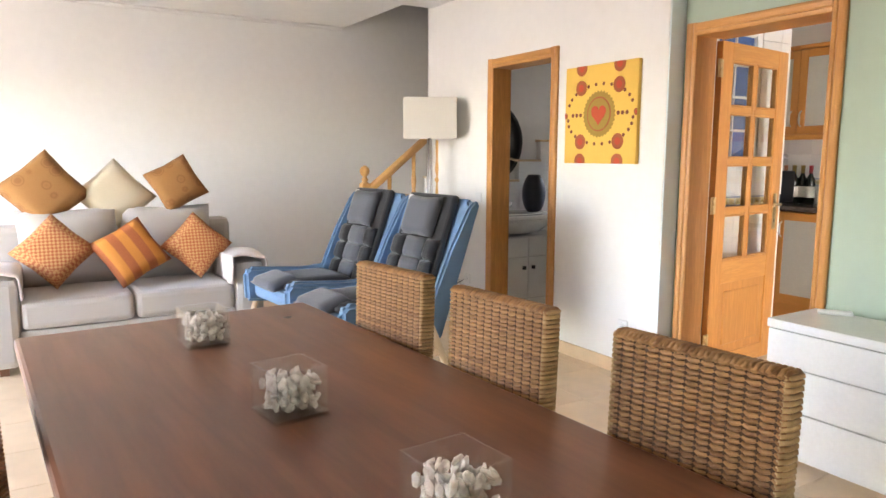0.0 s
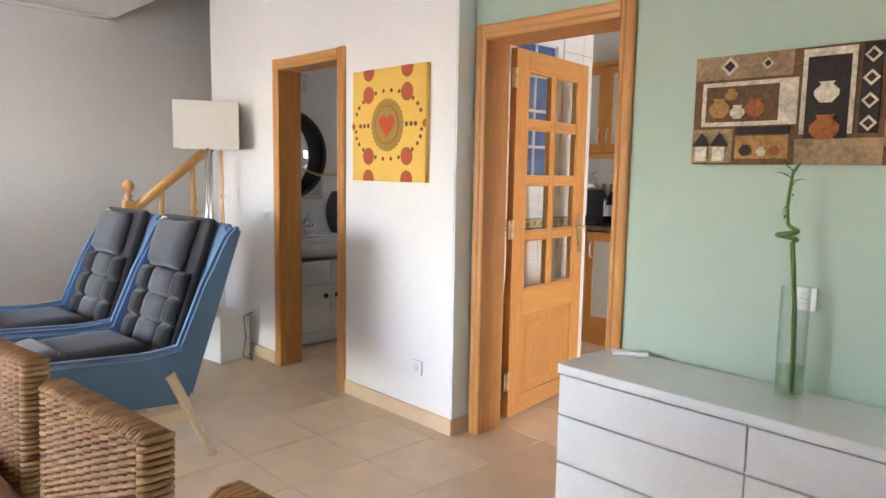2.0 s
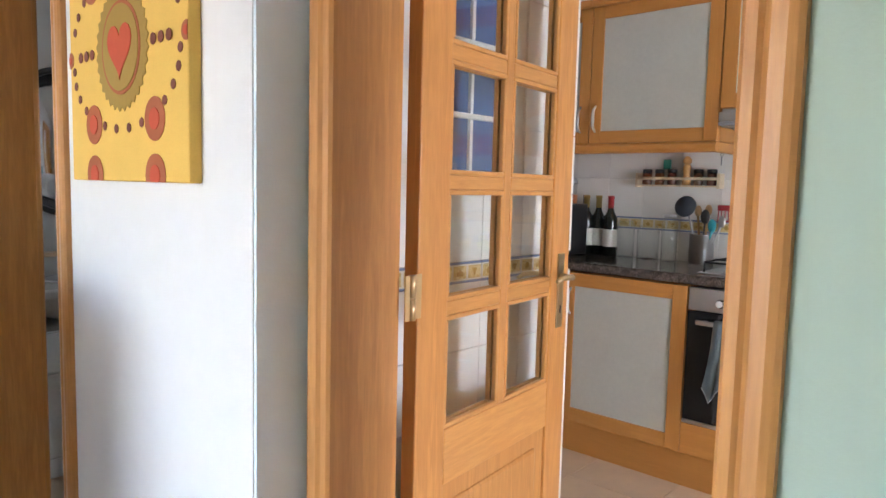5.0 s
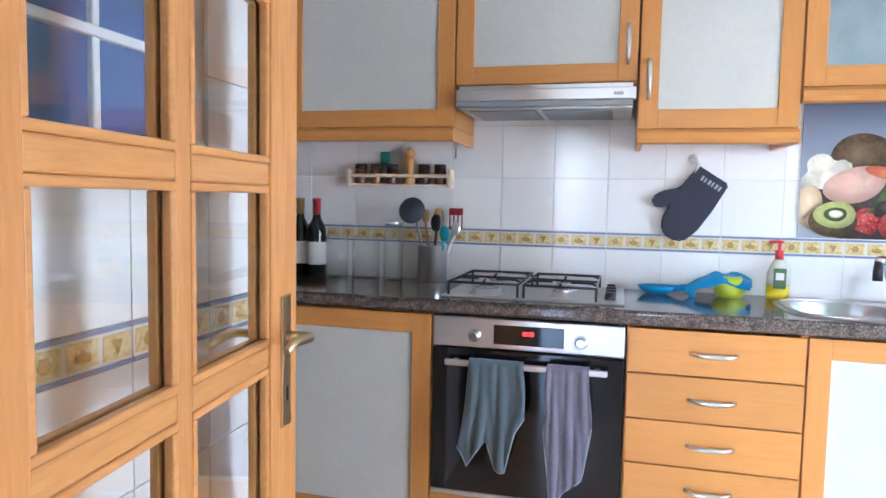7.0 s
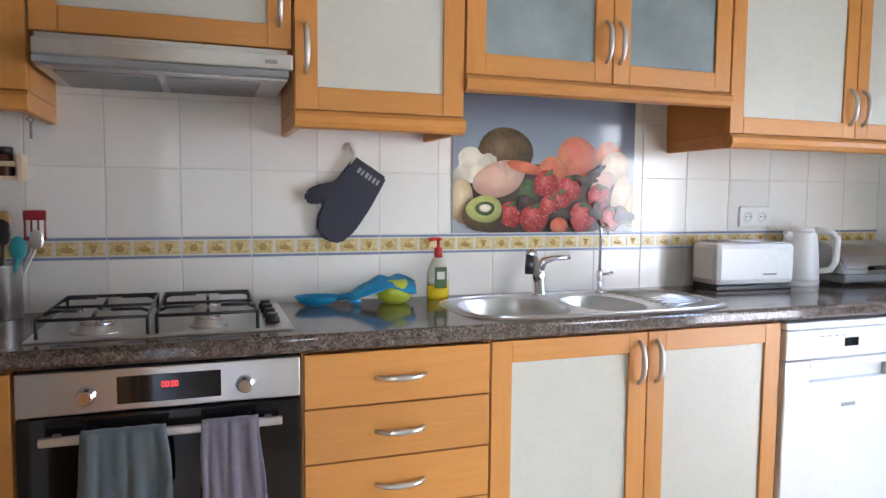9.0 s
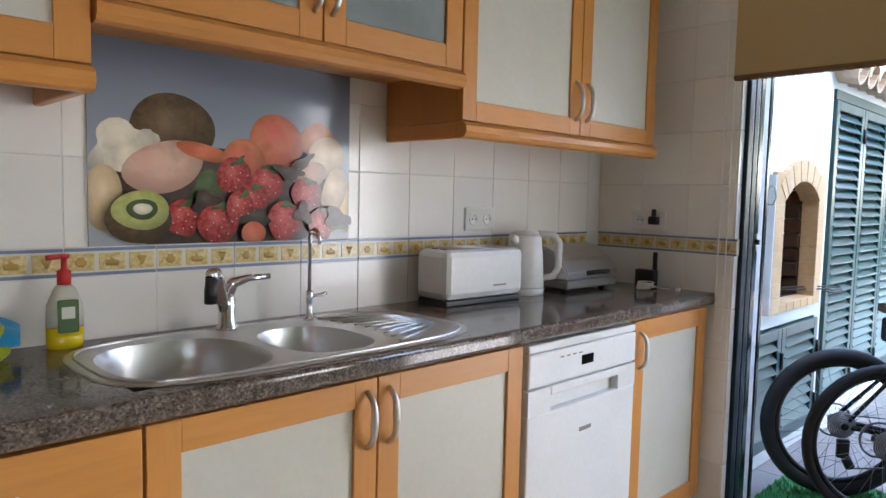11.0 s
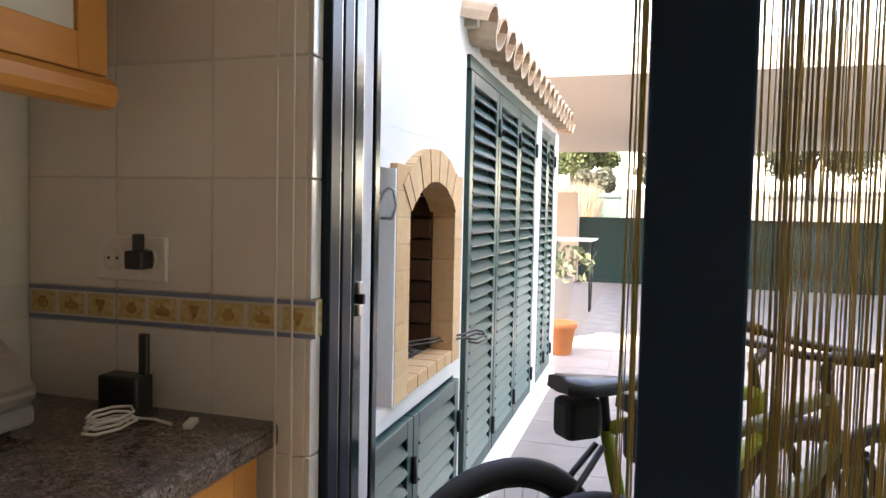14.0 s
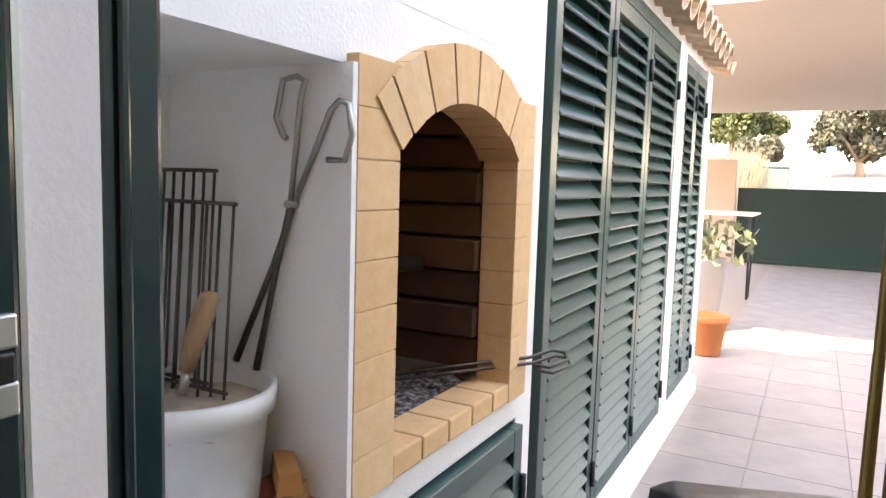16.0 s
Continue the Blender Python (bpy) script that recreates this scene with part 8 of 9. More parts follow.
def kettle():
    ob = thing("kettle", "white plastic electric kettle", "kettle", (2.605, 0.395, TOP))
    bm = bmesh.new()
    lathe(bm, [(0.07, 0), (0.072, 0.004), (0.072, 0.018), (0.066, 0.022)], sides=28)
    part("base", bm, WHITE_PLASTIC, ob)
    bm = bmesh.new()
    lathe(bm, [(0.068, 0.023), (0.071, 0.03), (0.066, 0.12), (0.058, 0.2), (0.05, 0.212)], sides=28)
    part("jug", bm, WHITE_PLASTIC, ob)
    bm = bmesh.new()
    lathe(bm, [(0.05, 0.212), (0.048, 0.222), (0.02, 0.228), (0.004, 0.229)], sides=28)
    part("lid", bm, WHITE_PLASTIC, ob)
    bm = bmesh.new()
    tube(bm, [(0.05, -0.02, 0.215), (0.10, -0.05, 0.21), (0.12, -0.06, 0.185), (0.12, -0.06, 0.09), (0.105, -0.05, 0.06), (0.065, -0.03, 0.055)], [0.013, 0.014, 0.015, 0.014, 0.013, 0.012], 10)
    part("handle", bm, WHITE_PLASTIC, ob, "white loop handle")
    bm = bmesh.new()
    tube(bm, [(-0.05, 0.0, 0.19), (-0.078, 0.0, 0.208)], [0.02, 0.012], 10)
    part("spout", bm, WHITE_PLASTIC, ob)


kettle()


def contact_grill():
    ob = thing("contact_grill", "steel contact grill with a black handle in the worktop corner", "grill", (2.89, 0.375, TOP), "", -2)
    part("base", solid(-0.157, 0.157, -0.085, 0.097, 0.012, 0.045, 0.008), GREY_PLASTIC, ob)
    for x in (-0.12, 0.12):
        part("foot", solid(x - 0.012, x + 0.012, -0.06, -0.036, 0, 0.012), BLACK, ob)
    bm = bmesh.new()
    prism(bm, [(-0.088, 0.047), (-0.09, 0.07), (-0.05, 0.12), (0.0, 0.155), (0.05, 0.17), (0.09, 0.165), (0.1, 0.145), (0.1, 0.047)], "x", -0.16, 0.16)
    bmesh.ops.bevel(bm, geom=bm.edges[:], offset=0.008, segments=2, affect="EDGES")
    part("lid", bm, STEEL, ob, "domed steel lid")
    bm = bmesh.new()
    tube(bm, [(-0.04, -0.088, 0.068), (-0.035, -0.11, 0.073), (0.06, -0.11, 0.073), (0.065, -0.088, 0.068)], 0.009, 8)
    part("handle", bm, BLACK, ob)
    box_ob = thing("charger", "small black power adapter leaning on the tiles", "adapter", (3.168, 0.225, TOP))
    part("case", solid(-0.022, 0.022, -0.04, 0.04, 0, 0.07, 0.005), BLACK, box_ob)
    part("aerial", solid(0.006, 0.016, -0.038, -0.02, 0.06, 0.14, 0.003), BLACK, box_ob)
    rnd = random.Random(4)
    bm = bmesh.new()
    pts = [(3.09 + 0.045 * math.cos(a * 0.9) + 0.006 * rnd.uniform(-1, 1), 0.185 + 0.028 * math.sin(a * 0.9), TOP + 0.003 + 0.0011 * a) for a in range(26)]
    tube(bm, pts, 0.0025, 6)
    tube(bm, [pts[-1], (3.13, 0.17, TOP + 0.01), (3.15, 0.15, TOP + 0.004), (3.14, 0.11, TOP + 0.003)], 0.0025, 6)
    tagged(part("cable", bm, WHITE_PLASTIC), "loosely coiled white charging cable", "cable")
    c = tagged(part("paper_scrap", solid(-0.02, 0.02, -0.008, 0.008, 0, 0.01, 0.003), WHITE_PLASTIC), "small white clip on the worktop", "clip")
    c.matrix_world = pose(3.15, 0.08, TOP, 0, 0, 20)


contact_grill()
wall_plate("wall_socket", "white double socket with a black plug on the tiles", X_EAST, 0.252, 1.205, -90, 0.152, 0.08, 2)
bm = bmesh.new()
box(bm, -0.018, 0.018, -0.045, -0.012, -0.016, 0.016, 0.004)
box(bm, -0.006, 0.006, -0.04, -0.02, 0.016, 0.045, 0.003)
p = tagged(part("plug", bm, BLACK), "black plug in the wall socket", "plug")
p.matrix_world = pose(X_EAST, 0.217, 1.205, 0, 0, -90)
for k, (x, kind) in enumerate(((1.28, 0), (1.45, 1), (1.72, 0), (1.89, 1))):
    bm = bmesh.new()
    lathe(bm, [(0.05, 0), (0.055, 0.02), (0.07, 0.06), (0.067, 0.06), (0.05, 0.02), (0.002, 0.012)] if kind else [(0.03, 0), (0.032, 0.09), (0.029, 0.09), (0.028, 0.006), (0.002, 0.006)], x, 0.36, 1.637, 18)
    tagged(part("crockery", bm, CERAMIC), "white crockery behind the frosted cabinet glass", "crockery", "crockery in the cabinet")

# ---- things on the terrace ----
WIRE = metal("blackened_wire", (0.12, 0.11, 0.10), 0.5)
WIRE_BRIGHT = metal("dull_wire", (0.42, 0.41, 0.39), 0.4)


def niche_things():
    x = 3.918
    ob = thing("fire_tongs", "long wire fire tongs hanging on the barbecue wall", "tongs")
    dy = -0.029
    piv = Vector((x, 0.15 + dy, 1.215))
    for s, handle, tip in ((1, [(0.132, 1.36), (0.125, 1.385), (0.14, 1.392), (0.165, 1.388), (0.178, 1.335), (0.165, 1.31), (0.158, 1.305)], (0.215, 0.96)), (-1, [(0.085, 1.345), (0.07, 1.357), (0.055, 1.352), (0.047, 1.31), (0.06, 1.275), (0.09, 1.276)], (0.265, 0.965))):
        bm = bmesh.new()
        tube(bm, [piv + Vector((-0.004 * s, 0, 0))] + [Vector((x - 0.004 * s, y + dy, z + 0.004)) for y, z in handle], 0.0045, 7)
        part("handle", bm, WIRE_BRIGHT, ob, "bent bright wire handle")
        bm = bmesh.new()
        y1, z1 = tip
        tube(bm, [piv + Vector((-0.004 * s, 0, 0)), (x - 0.004 * s, (0.175 if s > 0 else 0.19) + dy, 1.12), (x - 0.004 * s, y1 + dy, z1)], [0.0045, 0.0045, 0.006], 7)
        part("arm", bm, WIRE, ob)
    bm = bmesh.new()
    tube(bm, [(x - 0.012, 0.15 + dy, 1.215), (x + 0.010, 0.15 + dy, 1.215)], 0.006, 8)
    part("rivet", bm, WIRE_BRIGHT, ob)
    ob = thing("grill_basket", "black wire grill baskets leaning in the niche", "grill basket")
    for dx, y0, y1, z0, z1 in ((0.0, 0.245, 0.42, 0.80, 1.262), (-0.02, 0.185, 0.40, 0.80, 1.215)):
        xx = x - 0.03 + dx
        n = 8
        for k in range(n + 1):
            y = y0 + (y1 - y0) * k / n
            part("wire", tube(bmesh.new(), [(xx - 0.03, y, z0), (xx, y, z1)], 0.0026, 6), WIRE, ob)
        for z in (z0 + 0.14, z1 - 0.002, z0 + 0.01):
            part("crossbar", tube(bmesh.new(), [(xx - 0.03 + 0.03 * (z - z0) / (z1 - z0), y0 - 0.005, z), (xx - 0.03 + 0.03 * (z - z0) / (z1 - z0), y1 + 0.005, z)], 0.0032, 6), WIRE, ob)
    bm = bmesh.new()
    tube(bm, [(x - 0.03, 0.40, 1.19), (x - 0.02, 0.40, 1.40), (x - 0.02, 0.412, 1.42), (x - 0.02, 0.425, 1.40), (x - 0.03, 0.425, 1.19)], 0.004, 7)
    part("handle", bm, WIRE, ob)
    ob = thing("bucket", "white plastic bucket of dried mortar on the ledge", "bucket", (3.815, 0.225, 0.766))
    ob.scale = (1.12, 1.12, 0.96)
    m = Mat("milky_bucket", (0.70, 0.70, 0.67), 0.35)
    m.mottle(8, 0.1, 30)
    bm = bmesh.new()
    lathe(bm, [(0.088, 0), (0.09, 0.004), (0.103, 0.16), (0.112, 0.162), (0.114, 0.195), (0.108, 0.198), (0.105, 0.19), (0.1, 0.16), (0.098, 0.13), (0.001, 0.13)], sides=32)
    part("pail", bm, m.m, ob)
    mm = Mat("dried_mortar", (0.42, 0.34, 0.24), 0.95)
    mm.mottle(12, 0.25, 60)
    bm = bmesh.new()
    lathe(bm, [(0.102, 0.150), (0.099, 0.165), (0.07, 0.172), (0.03, 0.168), (0.004, 0.172)], sides=28)
    for v in bm.verts:
        v.co.z += 0.008 * noise.noise(v.co * 30)
    part("mortar", bm, mm.m, ob, "dried tan mortar")
    ob = thing("trowel", "trowel with a worn wooden handle stuck in the mortar", "trowel")
    bm = bmesh.new()
    tube(bm, [(3.80, 0.215, 0.945), (3.805, 0.213, 0.98)], 0.007, 8)
    part("tang", bm, WIRE_BRIGHT, ob)
    bm = bmesh.new()
    tube(bm, [(3.805, 0.213, 0.98), (3.808, 0.205, 1.01), (3.815, 0.19, 1.06), (3.82, 0.182, 1.085), (3.821, 0.181, 1.092)], [0.011, 0.014, 0.016, 0.014, 0.009], 12)
    part("handle", bm, wood("worn_handle", (0.38, 0.22, 0.12), (0.22, 0.12, 0.07), 0.7), ob)
    for k, (a, b, c, t, mat) in enumerate(((3.90, 0.10, 0.766, 20, plain("split_log", (0.52, 0.30, 0.12), 0.8)), (3.90, 0.15, 0.766, -12, plain("red_brown_log", (0.30, 0.09, 0.04), 0.8)), (3.905, 0.115, 0.803, 48, plain("orange_kindling", (0.48, 0.20, 0.06), 0.8)))):
        bm = bmesh.new()
        prism(bm, [(-0.018, 0), (0.02, 0.0), (0.017, 0.03), (-0.012, 0.035)], "x", -0.05, 0.045)
        o = tagged(part("firewood", bm, mat), "small split firewood block on the ledge", "firewood", "firewood on the ledge")
        o.matrix_world = pose(a, b, c, 0, 0, t)
    bm = bmesh.new()
    tube(bm, [(-0.05, 0, 0.008), (0.04, 0, 0.008)], [0.009, 0.01], 10)
    o = tagged(part("red_lighter", bm, plain("red_gloss", (0.6, 0.03, 0.02), 0.3)), "red plastic gas lighter on the ledge", "lighter")
    o.matrix_world = pose(3.875, 0.065, 0.768, 0, 0, 15)
    ob = thing("fire_tongs", "black wire tongs lying on the barbecue hearth", "tongs")
    bm = bmesh.new()
    for dz, dy in ((0.0, 0.0), (0.012, 0.008)):
        tube(bm, [(4.30, 0.25, 0.83 + dz), (4.53, 0.06 + dy, 0.842 + dz), (4.60, 0.0 + dy, 0.845 + dz), (4.67, -0.03 + dy, 0.852 + dz), (4.69, -0.055 + dy, 0.846 + dz), (4.67, -0.07 + dy, 0.835 + dz), (4.60, -0.05 + dy, 0.83 + dz), (4.58, -0.02 + dy, 0.836 + dz)], 0.004, 7)
    part("wire", bm, WIRE, ob)


niche_things()
RUBBER = plain("tyre_rubber", (0.018, 0.018, 0.02), 0.7)
ALLOY = metal("grey_alloy", (0.35, 0.35, 0.36), 0.35)


def bicycle(label, paint, R=0.345, tyre=0.026):
    """A bicycle along +x from its rear axle at the origin, standing on z = -R."""
    ob = thing("bicycle", label, "bicycle", group="bicycles by the door")
    for x0, name in ((0.0, "rear_wheel"), (1.06, "front_wheel")):
        bm = bmesh.new()
        tube(bm, [(x0 + (R - tyre) * math.cos(a * math.tau / 40), 0, (R - tyre) * math.sin(a * math.tau / 40)) for a in range(40)], tyre, 8, True)
        wheel = part(name, bm, RUBBER, ob, "black tyred spoked wheel")
        bm = bmesh.new()
        r = R - 2 * tyre - 0.006
        tube(bm, [(x0 + r * math.cos(a * math.tau / 40), 0, r * math.sin(a * math.tau / 40)) for a in range(40)], 0.013, 6, True)
        part("rim", bm, BLACK, wheel)
        bm = bmesh.new()
        for k in range(28):
            a, b = k * math.tau / 28, (k + (2 if k % 2 else -2)) * math.tau / 28
            s = 0.025 if k % 4 < 2 else -0.025
            tube(bm, [(x0 + 0.02 * math.cos(b), s, 0.02 * math.sin(b)), (x0 + r * math.cos(a), 0, r * math.sin(a))], 0.0011, 4)
        part("spokes", bm, ALLOY, wheel)
        bm = bmesh.new()
        tube(bm, [(x0, -0.06, 0), (x0, 0.06, 0)], 0.02, 10)
        part("hub", bm, BLACK, wheel)
        bm = bmesh.new()
        tube(bm, [(x0 + 0.07 * math.cos(a * math.tau / 24), 0.045, 0.07 * math.sin(a * math.tau / 24)) for a in range(24)], 0.006, 4, True)
        part("brake_disc", bm, ALLOY, wheel)
    bm = bmesh.new()
    for k in range(7):
        rr = 0.055 - k * 0.006
        tube(bm, [(rr * math.cos(a * math.tau / 20), -0.03 - 0.005 * k, rr * math.sin(a * math.tau / 20)) for a in range(20)], 0.004, 4, True)
    part("cassette", bm, ALLOY, ob, "stack of steel sprockets")
    bm = bmesh.new()
    box(bm, -0.03, 0.02, -0.075, -0.05, -0.13, -0.05, 0.008)
    tube(bm, [(0.01, -0.06, -0.13), (0.03, -0.06, -0.17)], 0.02, 8)
    part("derailleur", bm, BLACK, ob)
    bb, seat, head, head2 = (0.42, 0, -0.06), (0.31, 0, 0.36), (0.86, 0, 0.42), (0.89, 0, 0.28)
    bm = bmesh.new()
    for a, b, r in ((bb, seat, 0.019), (seat, head, 0.02), (bb, head2, 0.025), (head, head2, 0.022)):
        tube(bm, [a, b], r, 10)
    part("frame", bm, paint, ob, "painted bicycle frame")
    for s in (-0.05, 0.05):
        bm = bmesh.new()
        tube(bm, [(0, s, 0), (0.3, s * 0.5, -0.05), bb], 0.011, 8)
        part("chain_stay", bm, BLACK, ob)
        bm = bmesh.new()
        tube(bm, [(0, s, 0), (0.29, s * 0.3, 0.32)], 0.009, 8)
        part("seat_stay", bm, BLACK, ob)
    bm = bmesh.new()
    for s in (-0.06, 0.06):
        tube(bm, [(1.06, s, 0), (0.94, s, 0.26)], 0.014, 8)
    tube(bm, [(0.94, -0.06, 0.26), (0.94, 0.06, 0.26)], 0.014, 8)
    part("fork", bm, BLACK, ob)
    bm = bmesh.new()
    tube(bm, [seat, (0.295, 0, 0.47)], 0.014, 8)
    part("seat_post", bm, BLACK, ob)
    bm = bmesh.new()
    for a, b in ((0, 1),):
        top = []
        for k in range(12):
            u = k / 11
            wdt = 0.072 * (1 - u) ** 0.8 + 0.018 if u > 0.12 else 0.05 + 0.2 * u
            top.append((0.15 + 0.27 * u, wdt, 0.50 + 0.012 * (1 - u) ** 2 - 0.005 * u))
        prev = None
        for x, w, z in top:
            ring = [bm.verts.new((x, -w, z - 0.03)), bm.verts.new((x, -w * 0.9, z)), bm.verts.new((x, 0, z + 0.008)), bm.verts.new((x, w * 0.9, z)), bm.verts.new((x, w, z - 0.03)), bm.verts.new((x, 0, z - 0.035))]
            if prev:
                for q in range(6):
                    bm.faces.new((prev[q], prev[(q + 1) % 6], ring[(q + 1) % 6], ring[q])).smooth = True
            else:
                bm.faces.new(ring)
            prev = ring
        bm.faces.new(prev[::-1])
    bmesh.ops.recalc_face_normals(bm, faces=bm.faces[:])
    part("saddle", bm, plain("black_saddle", (0.02, 0.02, 0.024), 0.3), ob, "glossy black saddle")
    bm = bmesh.new()
    box(bm, 0.16, 0.27, -0.045, 0.045, 0.35, 0.46, 0.02)
    part("saddle_bag", bm, fabric("black_nylon", (0.012, 0.012, 0.014)), ob, "black bag under the saddle")
    bm = bmesh.new()
    tube(bm, [head, (0.84, 0, 0.50), (0.89, 0, 0.54)], 0.016, 8)
    tube(bm, [(0.86, -0.34, 0.58), (0.90, -0.12, 0.55), (0.90, 0.12, 0.55), (0.86, 0.34, 0.58)], 0.013, 8)
    part("handlebar", bm, BLACK, ob)
    for s in (-1, 1):
        bm = bmesh.new()
        tube(bm, [(0.875, s * 0.24, 0.568), (0.855, s * 0.36, 0.585)], 0.018, 10)
        part("grip", bm, RUBBER, ob)
    bm = bmesh.new()
    tube(bm, [(bb[0] + 0.085 * math.cos(a * math.tau / 28), -0.05, bb[2] + 0.085 * math.sin(a * math.tau / 28)) for a in range(28)], 0.005, 5, True)
    tube(bm, [(bb[0], -0.06, bb[2]), (bb[0] + 0.12, -0.065, bb[2] - 0.12)], 0.01, 8)
    box(bm, bb[0] + 0.08, bb[0] + 0.17, -0.13, -0.065, bb[2] - 0.132, bb[2] - 0.11, 0.005)
    part("crankset", bm, BLACK, ob)
    bm = bmesh.new()
    tube(bm, [(0, -0.05, 0.05), (bb[0], -0.05, bb[2] + 0.088)], 0.004, 4)
    part("chain", bm, ALLOY, ob)
    bm = bmesh.new()
    tube(bm, [(0.03, -0.05, -0.18), (bb[0], -0.05, bb[2] - 0.088)], 0.004, 4)
    part("chain", bm, ALLOY, ob)
    return ob


bike = bicycle("black mountain bicycle with yellow-green frame parts", plain("acid_green_paint", (0.26, 0.30, 0.02), 0.3), 0.32, 0.03)
bike.matrix_world = pose(3.89, -0.30, GZ + 0.32, 0, 0, -50)
bike = bicycle("grey bicycle parked close by the terrace door", plain("olive_grey_paint", (0.16, 0.16, 0.09), 0.35), 0.315, 0.02)
bike.matrix_world = pose(3.76, -0.50, GZ + 0.315, 0, -2, -48)


def pot_plant():
    ob = thing("flower_pot", "terracotta pot on the terrace", "pot", (8.45, 0.10, GZ))
    bm = bmesh.new()
    lathe(bm, [(0.10, 0), (0.105, 0.005), (0.14, 0.24), (0.155, 0.242), (0.158, 0.29), (0.145, 0.292), (0.135, 0.25), (0.001, 0.25)], sides=28)
    part("pot", bm, plain("terracotta", (0.50, 0.17, 0.06), 0.8), ob)
    ob = thing("planter", "grey planter with a straggling plant", "planter", (9.3, 0.27, GZ))
    bm = bmesh.new()
    lathe(bm, [(0.14, 0), (0.19, 0.62), (0.2, 0.63), (0.18, 0.62), (0.001, 0.58)], sides=24)
    part("pot", bm, plain("grey_pot", (0.22, 0.23, 0.25), 0.6), ob)
    rnd = random.Random(8)
    bm = bmesh.new()
    for k in range(160):
        a, r = rnd.uniform(0, 6.3), rnd.uniform(0, 0.42)
        p = Vector((r * math.cos(a), r * math.sin(a), 0.62 + rnd.uniform(0, 0.34) - 0.3 * r * r))
        m = Matrix.Translation(p) @ Euler([rnd.uniform(0, 6) for _ in range(3)]).to_matrix().to_4x4() @ Matrix.Diagonal((0.05, 0.025, 1, 1))
        vs = [bm.verts.new(m @ Vector(q)) for q in ((-1, 0, 0), (0, -1, 0.01), (1, 0, 0), (0, 1, 0.01))]
        bm.faces.new(vs)
    part("foliage", bm, plain("pot_leaf", (0.10, 0.13, 0.07), 0.6), ob)
    ob = thing("airer", "folding white wire clothes airer on dark legs", "clothes airer", (11.4, 0.30, GZ))
    for k in range(11):
        x = -0.5 + k * 0.1
        part("wire", tube(bmesh.new(), [(x, -0.28, 0.95), (x, 0.28, 0.95)], 0.006, 6), WHITE_PLASTIC, ob)
    bm = bmesh.new()
    tube(bm, [(-0.5, -0.28, 0.95), (0.5, -0.28, 0.95), (0.5, 0.28, 0.95), (-0.5, 0.28, 0.95)], 0.012, 6, True)
    part("rack", bm, WHITE_PLASTIC, ob)
    for y in (-0.24, 0.24):
        bm = bmesh.new()
        tube(bm, [(-0.35, y, 0.94), (-0.1, y, 0.012), (0.1, y, 0.012), (0.3, y, 0.94)], 0.012, 6)
        part("leg", bm, BLACK, ob)


pot_plant()


def doormat():
    ob = thing("doormat", "bright green artificial grass mat outside the terrace door", "mat", (3.84, -0.27, GZ))
    grass = plain("mat_green", (0.03, 0.24, 0.06), 0.8)
    part("backing", solid(-0.24, 0.24, -0.19, 0.19, 0.0, 0.006, 0.002), grass, ob)
    rnd = random.Random(17)
    bm = bmesh.new()
    for _ in range(1400):
        p = Vector((rnd.uniform(-0.235, 0.235), rnd.uniform(-0.185, 0.185), 0.005))
        d = Vector((rnd.uniform(-0.008, 0.008), rnd.uniform(-0.008, 0.008), rnd.uniform(0.014, 0.024)))
        w = Vector((rnd.uniform(-0.003, 0.003), rnd.uniform(-0.003, 0.003), 0))
        bm.faces.new([bm.verts.new(q) for q in (p - w, p + w, p + d)])
    part("pile", bm, grass, ob)["kind"] = "stuff"


doormat()


def leaf_cloud(bm, rnd, centre, radius, count, size, squash=0.75):
    for _ in range(count):
        d = Vector((rnd.gauss(0, 1), rnd.gauss(0, 1), rnd.gauss(0, 1))).normalized()
        p = centre + Vector((d.x, d.y, d.z * squash)) * radius * rnd.uniform(0.55, 1.05)
        m = Matrix.Translation(p) @ Euler([rnd.uniform(0, 6.3) for _ in range(3)]).to_matrix().to_4x4() @ Matrix.Scale(size * rnd.uniform(0.6, 1.3), 4)
        vs = [bm.verts.new(m @ Vector(q)) for q in ((-1, -0.3, 0), (0.2, -0.6, 0.15), (1, 0.2, 0), (0, 0.6, -0.1))]
        bm.faces.new(vs)


def tree(label, x, y, trunk_h, spread, height, seed, leaf):
    rnd = random.Random(seed)
    ob = thing("tree", label, "tree", (x, y, rise(x)), "trees beyond the gate")
    bm = bmesh.new()
    tube(bm, [(0, 0, -0.1), (0.1, 0.05, trunk_h * 0.5), (0.0, 0.15, trunk_h)], [0.28, 0.2, 0.15], 9)
    bark = plain("bark_%d" % seed, (0.16, 0.12, 0.09), 0.95)
    crown = bmesh.new()
    for k in range(16):
        a = rnd.uniform(0, 6.3)
        r = spread * rnd.uniform(0.1, 0.85)
        c = Vector((r * math.cos(a), r * math.sin(a), trunk_h + (height - trunk_h) * rnd.uniform(0.15, 0.75)))
        if k < 7:
            tube(bm, [(0, 0.12, trunk_h * 0.85), c * 0.6 + Vector((0, 0, trunk_h * 0.35)), c], [0.12, 0.07, 0.03], 6)
        leaf_cloud(crown, rnd, c, spread * rnd.uniform(0.28, 0.45), 900, 0.13)
    part("trunk", bm, bark, ob)
    part("crown", crown, leaf, ob)


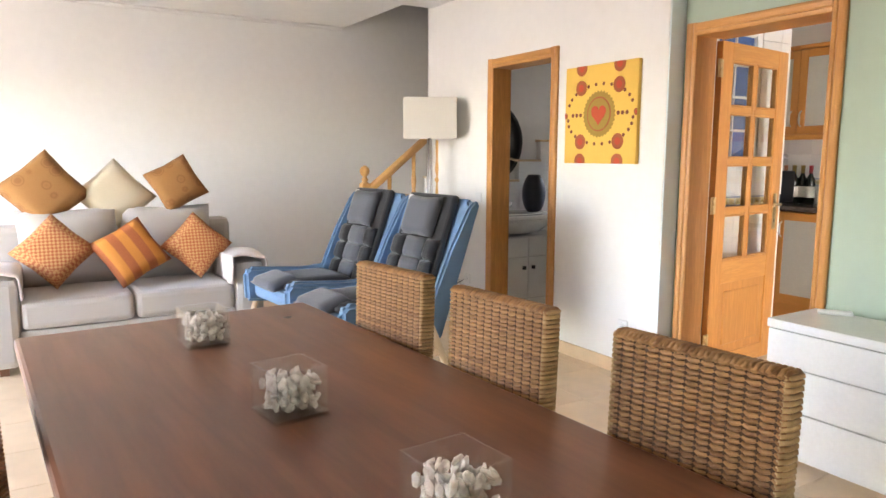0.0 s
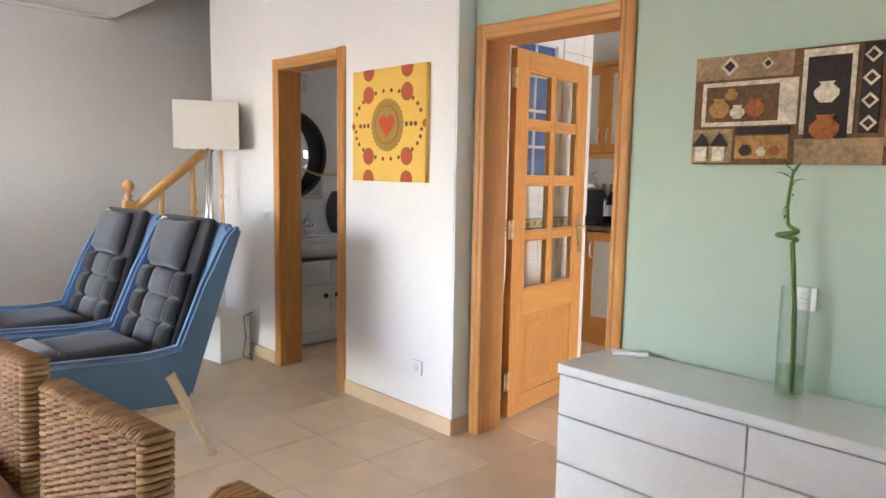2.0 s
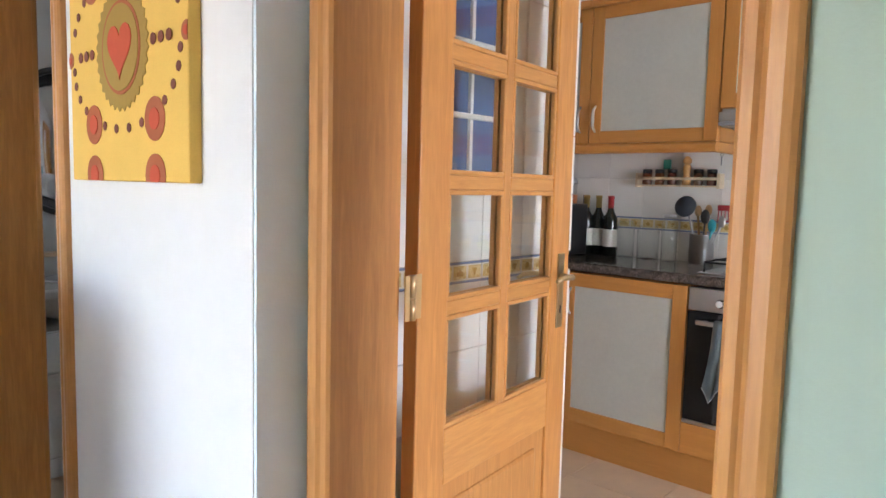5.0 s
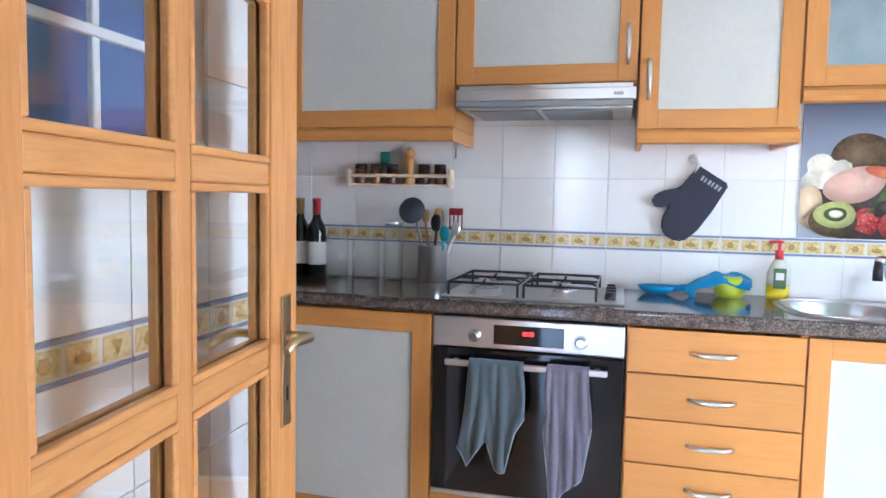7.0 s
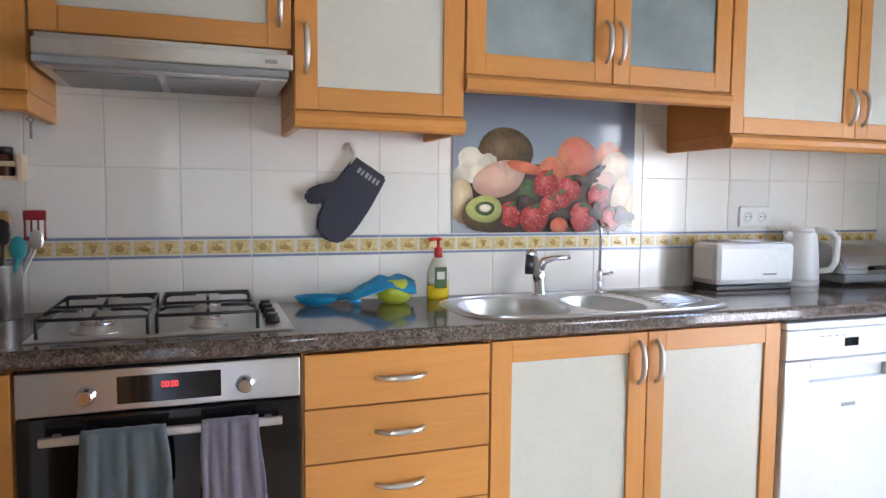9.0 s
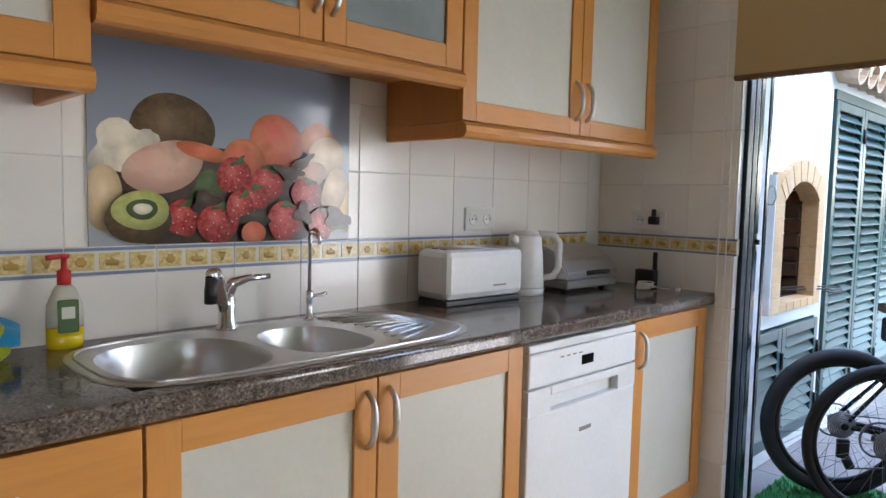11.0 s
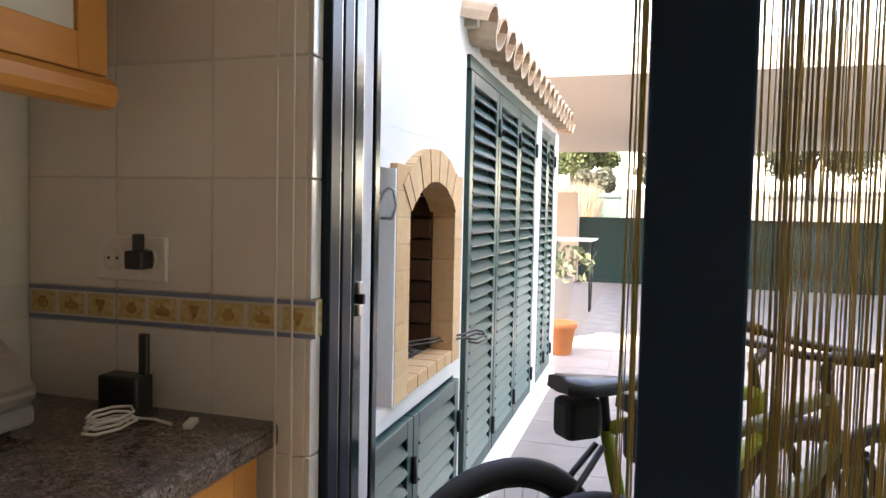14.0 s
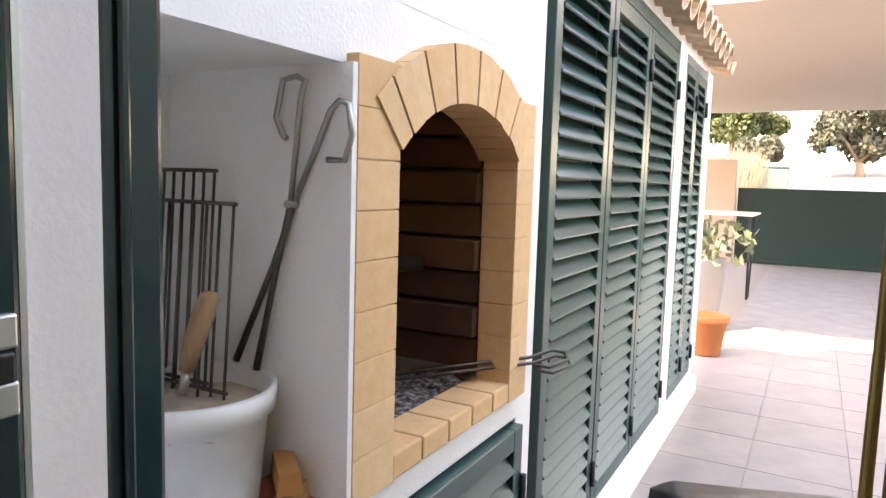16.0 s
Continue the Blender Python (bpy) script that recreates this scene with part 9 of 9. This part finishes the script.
PINE, OLIVE = plain("pine_leaf", (0.045, 0.066, 0.02), 0.8), plain("olive_leaf", (0.055, 0.062, 0.04), 0.8)
tree("umbrella pine with a dense green crown", 46, 3.9, 2.0, 2.9, 4.9, 21, PINE)
tree("grey-green spreading olive tree", 44, -2.4, 0.9, 2.5, 5.2, 22, OLIVE)
tree("grey-green spreading olive tree behind the street", 50, -10.5, 1.4, 4.2, 6.0, 23, OLIVE)
tree("green pine far behind the gate", 56, -18.0, 2.0, 4.5, 6.2, 24, PINE)
tree("low grey-green shrubby tree behind the dry grass", 40, 2.0, 0.5, 1.3, 2.2, 25, OLIVE)


def pampas():
    rnd = random.Random(31)
    bm = bmesh.new()
    for k in range(3200):
        x, y = rnd.uniform(22, 27), rnd.uniform(1.0, 2.6)
        h = rnd.uniform(1.5, 2.45)
        dx, dy = rnd.uniform(-0.4, 0.4), rnd.uniform(-0.4, 0.4)
        a, b, c = Vector((x, y, rise(x))), Vector((x + dx * 0.4, y + dy * 0.4, h * 0.7)), Vector((x + dx, y + dy, h))
        s = Vector((0.02, 0.02, 0))
        bm.faces.new([bm.verts.new(p) for p in (a - s, a + s, b + s * 0.6, c, b - s * 0.6)])
    tagged(part("dry_grass", bm, plain("dry_grass", (0.20, 0.165, 0.11), 0.9)), "tall dry grasses beside the drive", "grass", "", "stuff")


pampas()


def far_houses():
    wall = painted("far_white_wall", (0.78, 0.77, 0.74), 0.1)
    for x, y, w, d, h in ((70, 14, 8, 8, 4.6), (76, -6, 10, 8, 4.4)):
        ob = thing("house", "white house far beyond the drive", "house", (x, y, rise(x)))
        part("wall", solid(-d / 2, d / 2, -w / 2, w / 2, 0, h), wall, ob)
        part("roof", solid(-d / 2 - 0.3, d / 2 + 0.3, -w / 2 - 0.3, w / 2 + 0.3, h, h + 0.4), plain("far_clay", (0.5, 0.28, 0.18), 0.9), ob)
        for k in range(3):
            win = part("window", solid(-d / 2 - 0.03, -d / 2 - 0.001, -w / 2 + 1 + k * 2.4, -w / 2 + 2.2 + k * 2.4, 1.0, 2.2), BLACK_GLASS, ob)
    ob = tagged(part("boundary_wall", solid(20, 20.2, 2.8, 12, -0.25, 1.9), wall), "white garden boundary wall beside the drive", "wall")
    ob = thing("road_sign", "blue square road sign on a post", "sign", (38, -0.95, rise(38)))
    part("post", solid(-0.03, 0.03, -0.03, 0.03, 0, 1.75), ALLOY, ob)
    plate = part("plate", solid(-0.05, -0.032, -0.2, 0.2, 1.2, 1.72, 0.004), plain("sign_blue", (0.02, 0.12, 0.36), 0.5), ob)
    part("symbol", solid(-0.056, -0.0505, -0.06, 0.06, 1.34, 1.58), WHITE_PLASTIC, plate, "white symbol")
    ob = thing("waste_container", "pale green waste container beside the street", "container", (26, 0.6, rise(26)))
    teal = plain("container_green", (0.07, 0.13, 0.105), 0.6)
    part("body", solid(-0.4, 0.4, -0.36, 0.36, 0.12, 1.45, 0.03), teal, ob)
    part("lid", solid(-0.43, 0.43, -0.39, 0.39, 1.452, 1.62, 0.05), teal, ob)
    for y in (-0.3, 0.3):
        part("foot", solid(-0.36, 0.36, y - 0.05, y + 0.05, 0.0, 0.119), BLACK, ob)


far_houses()
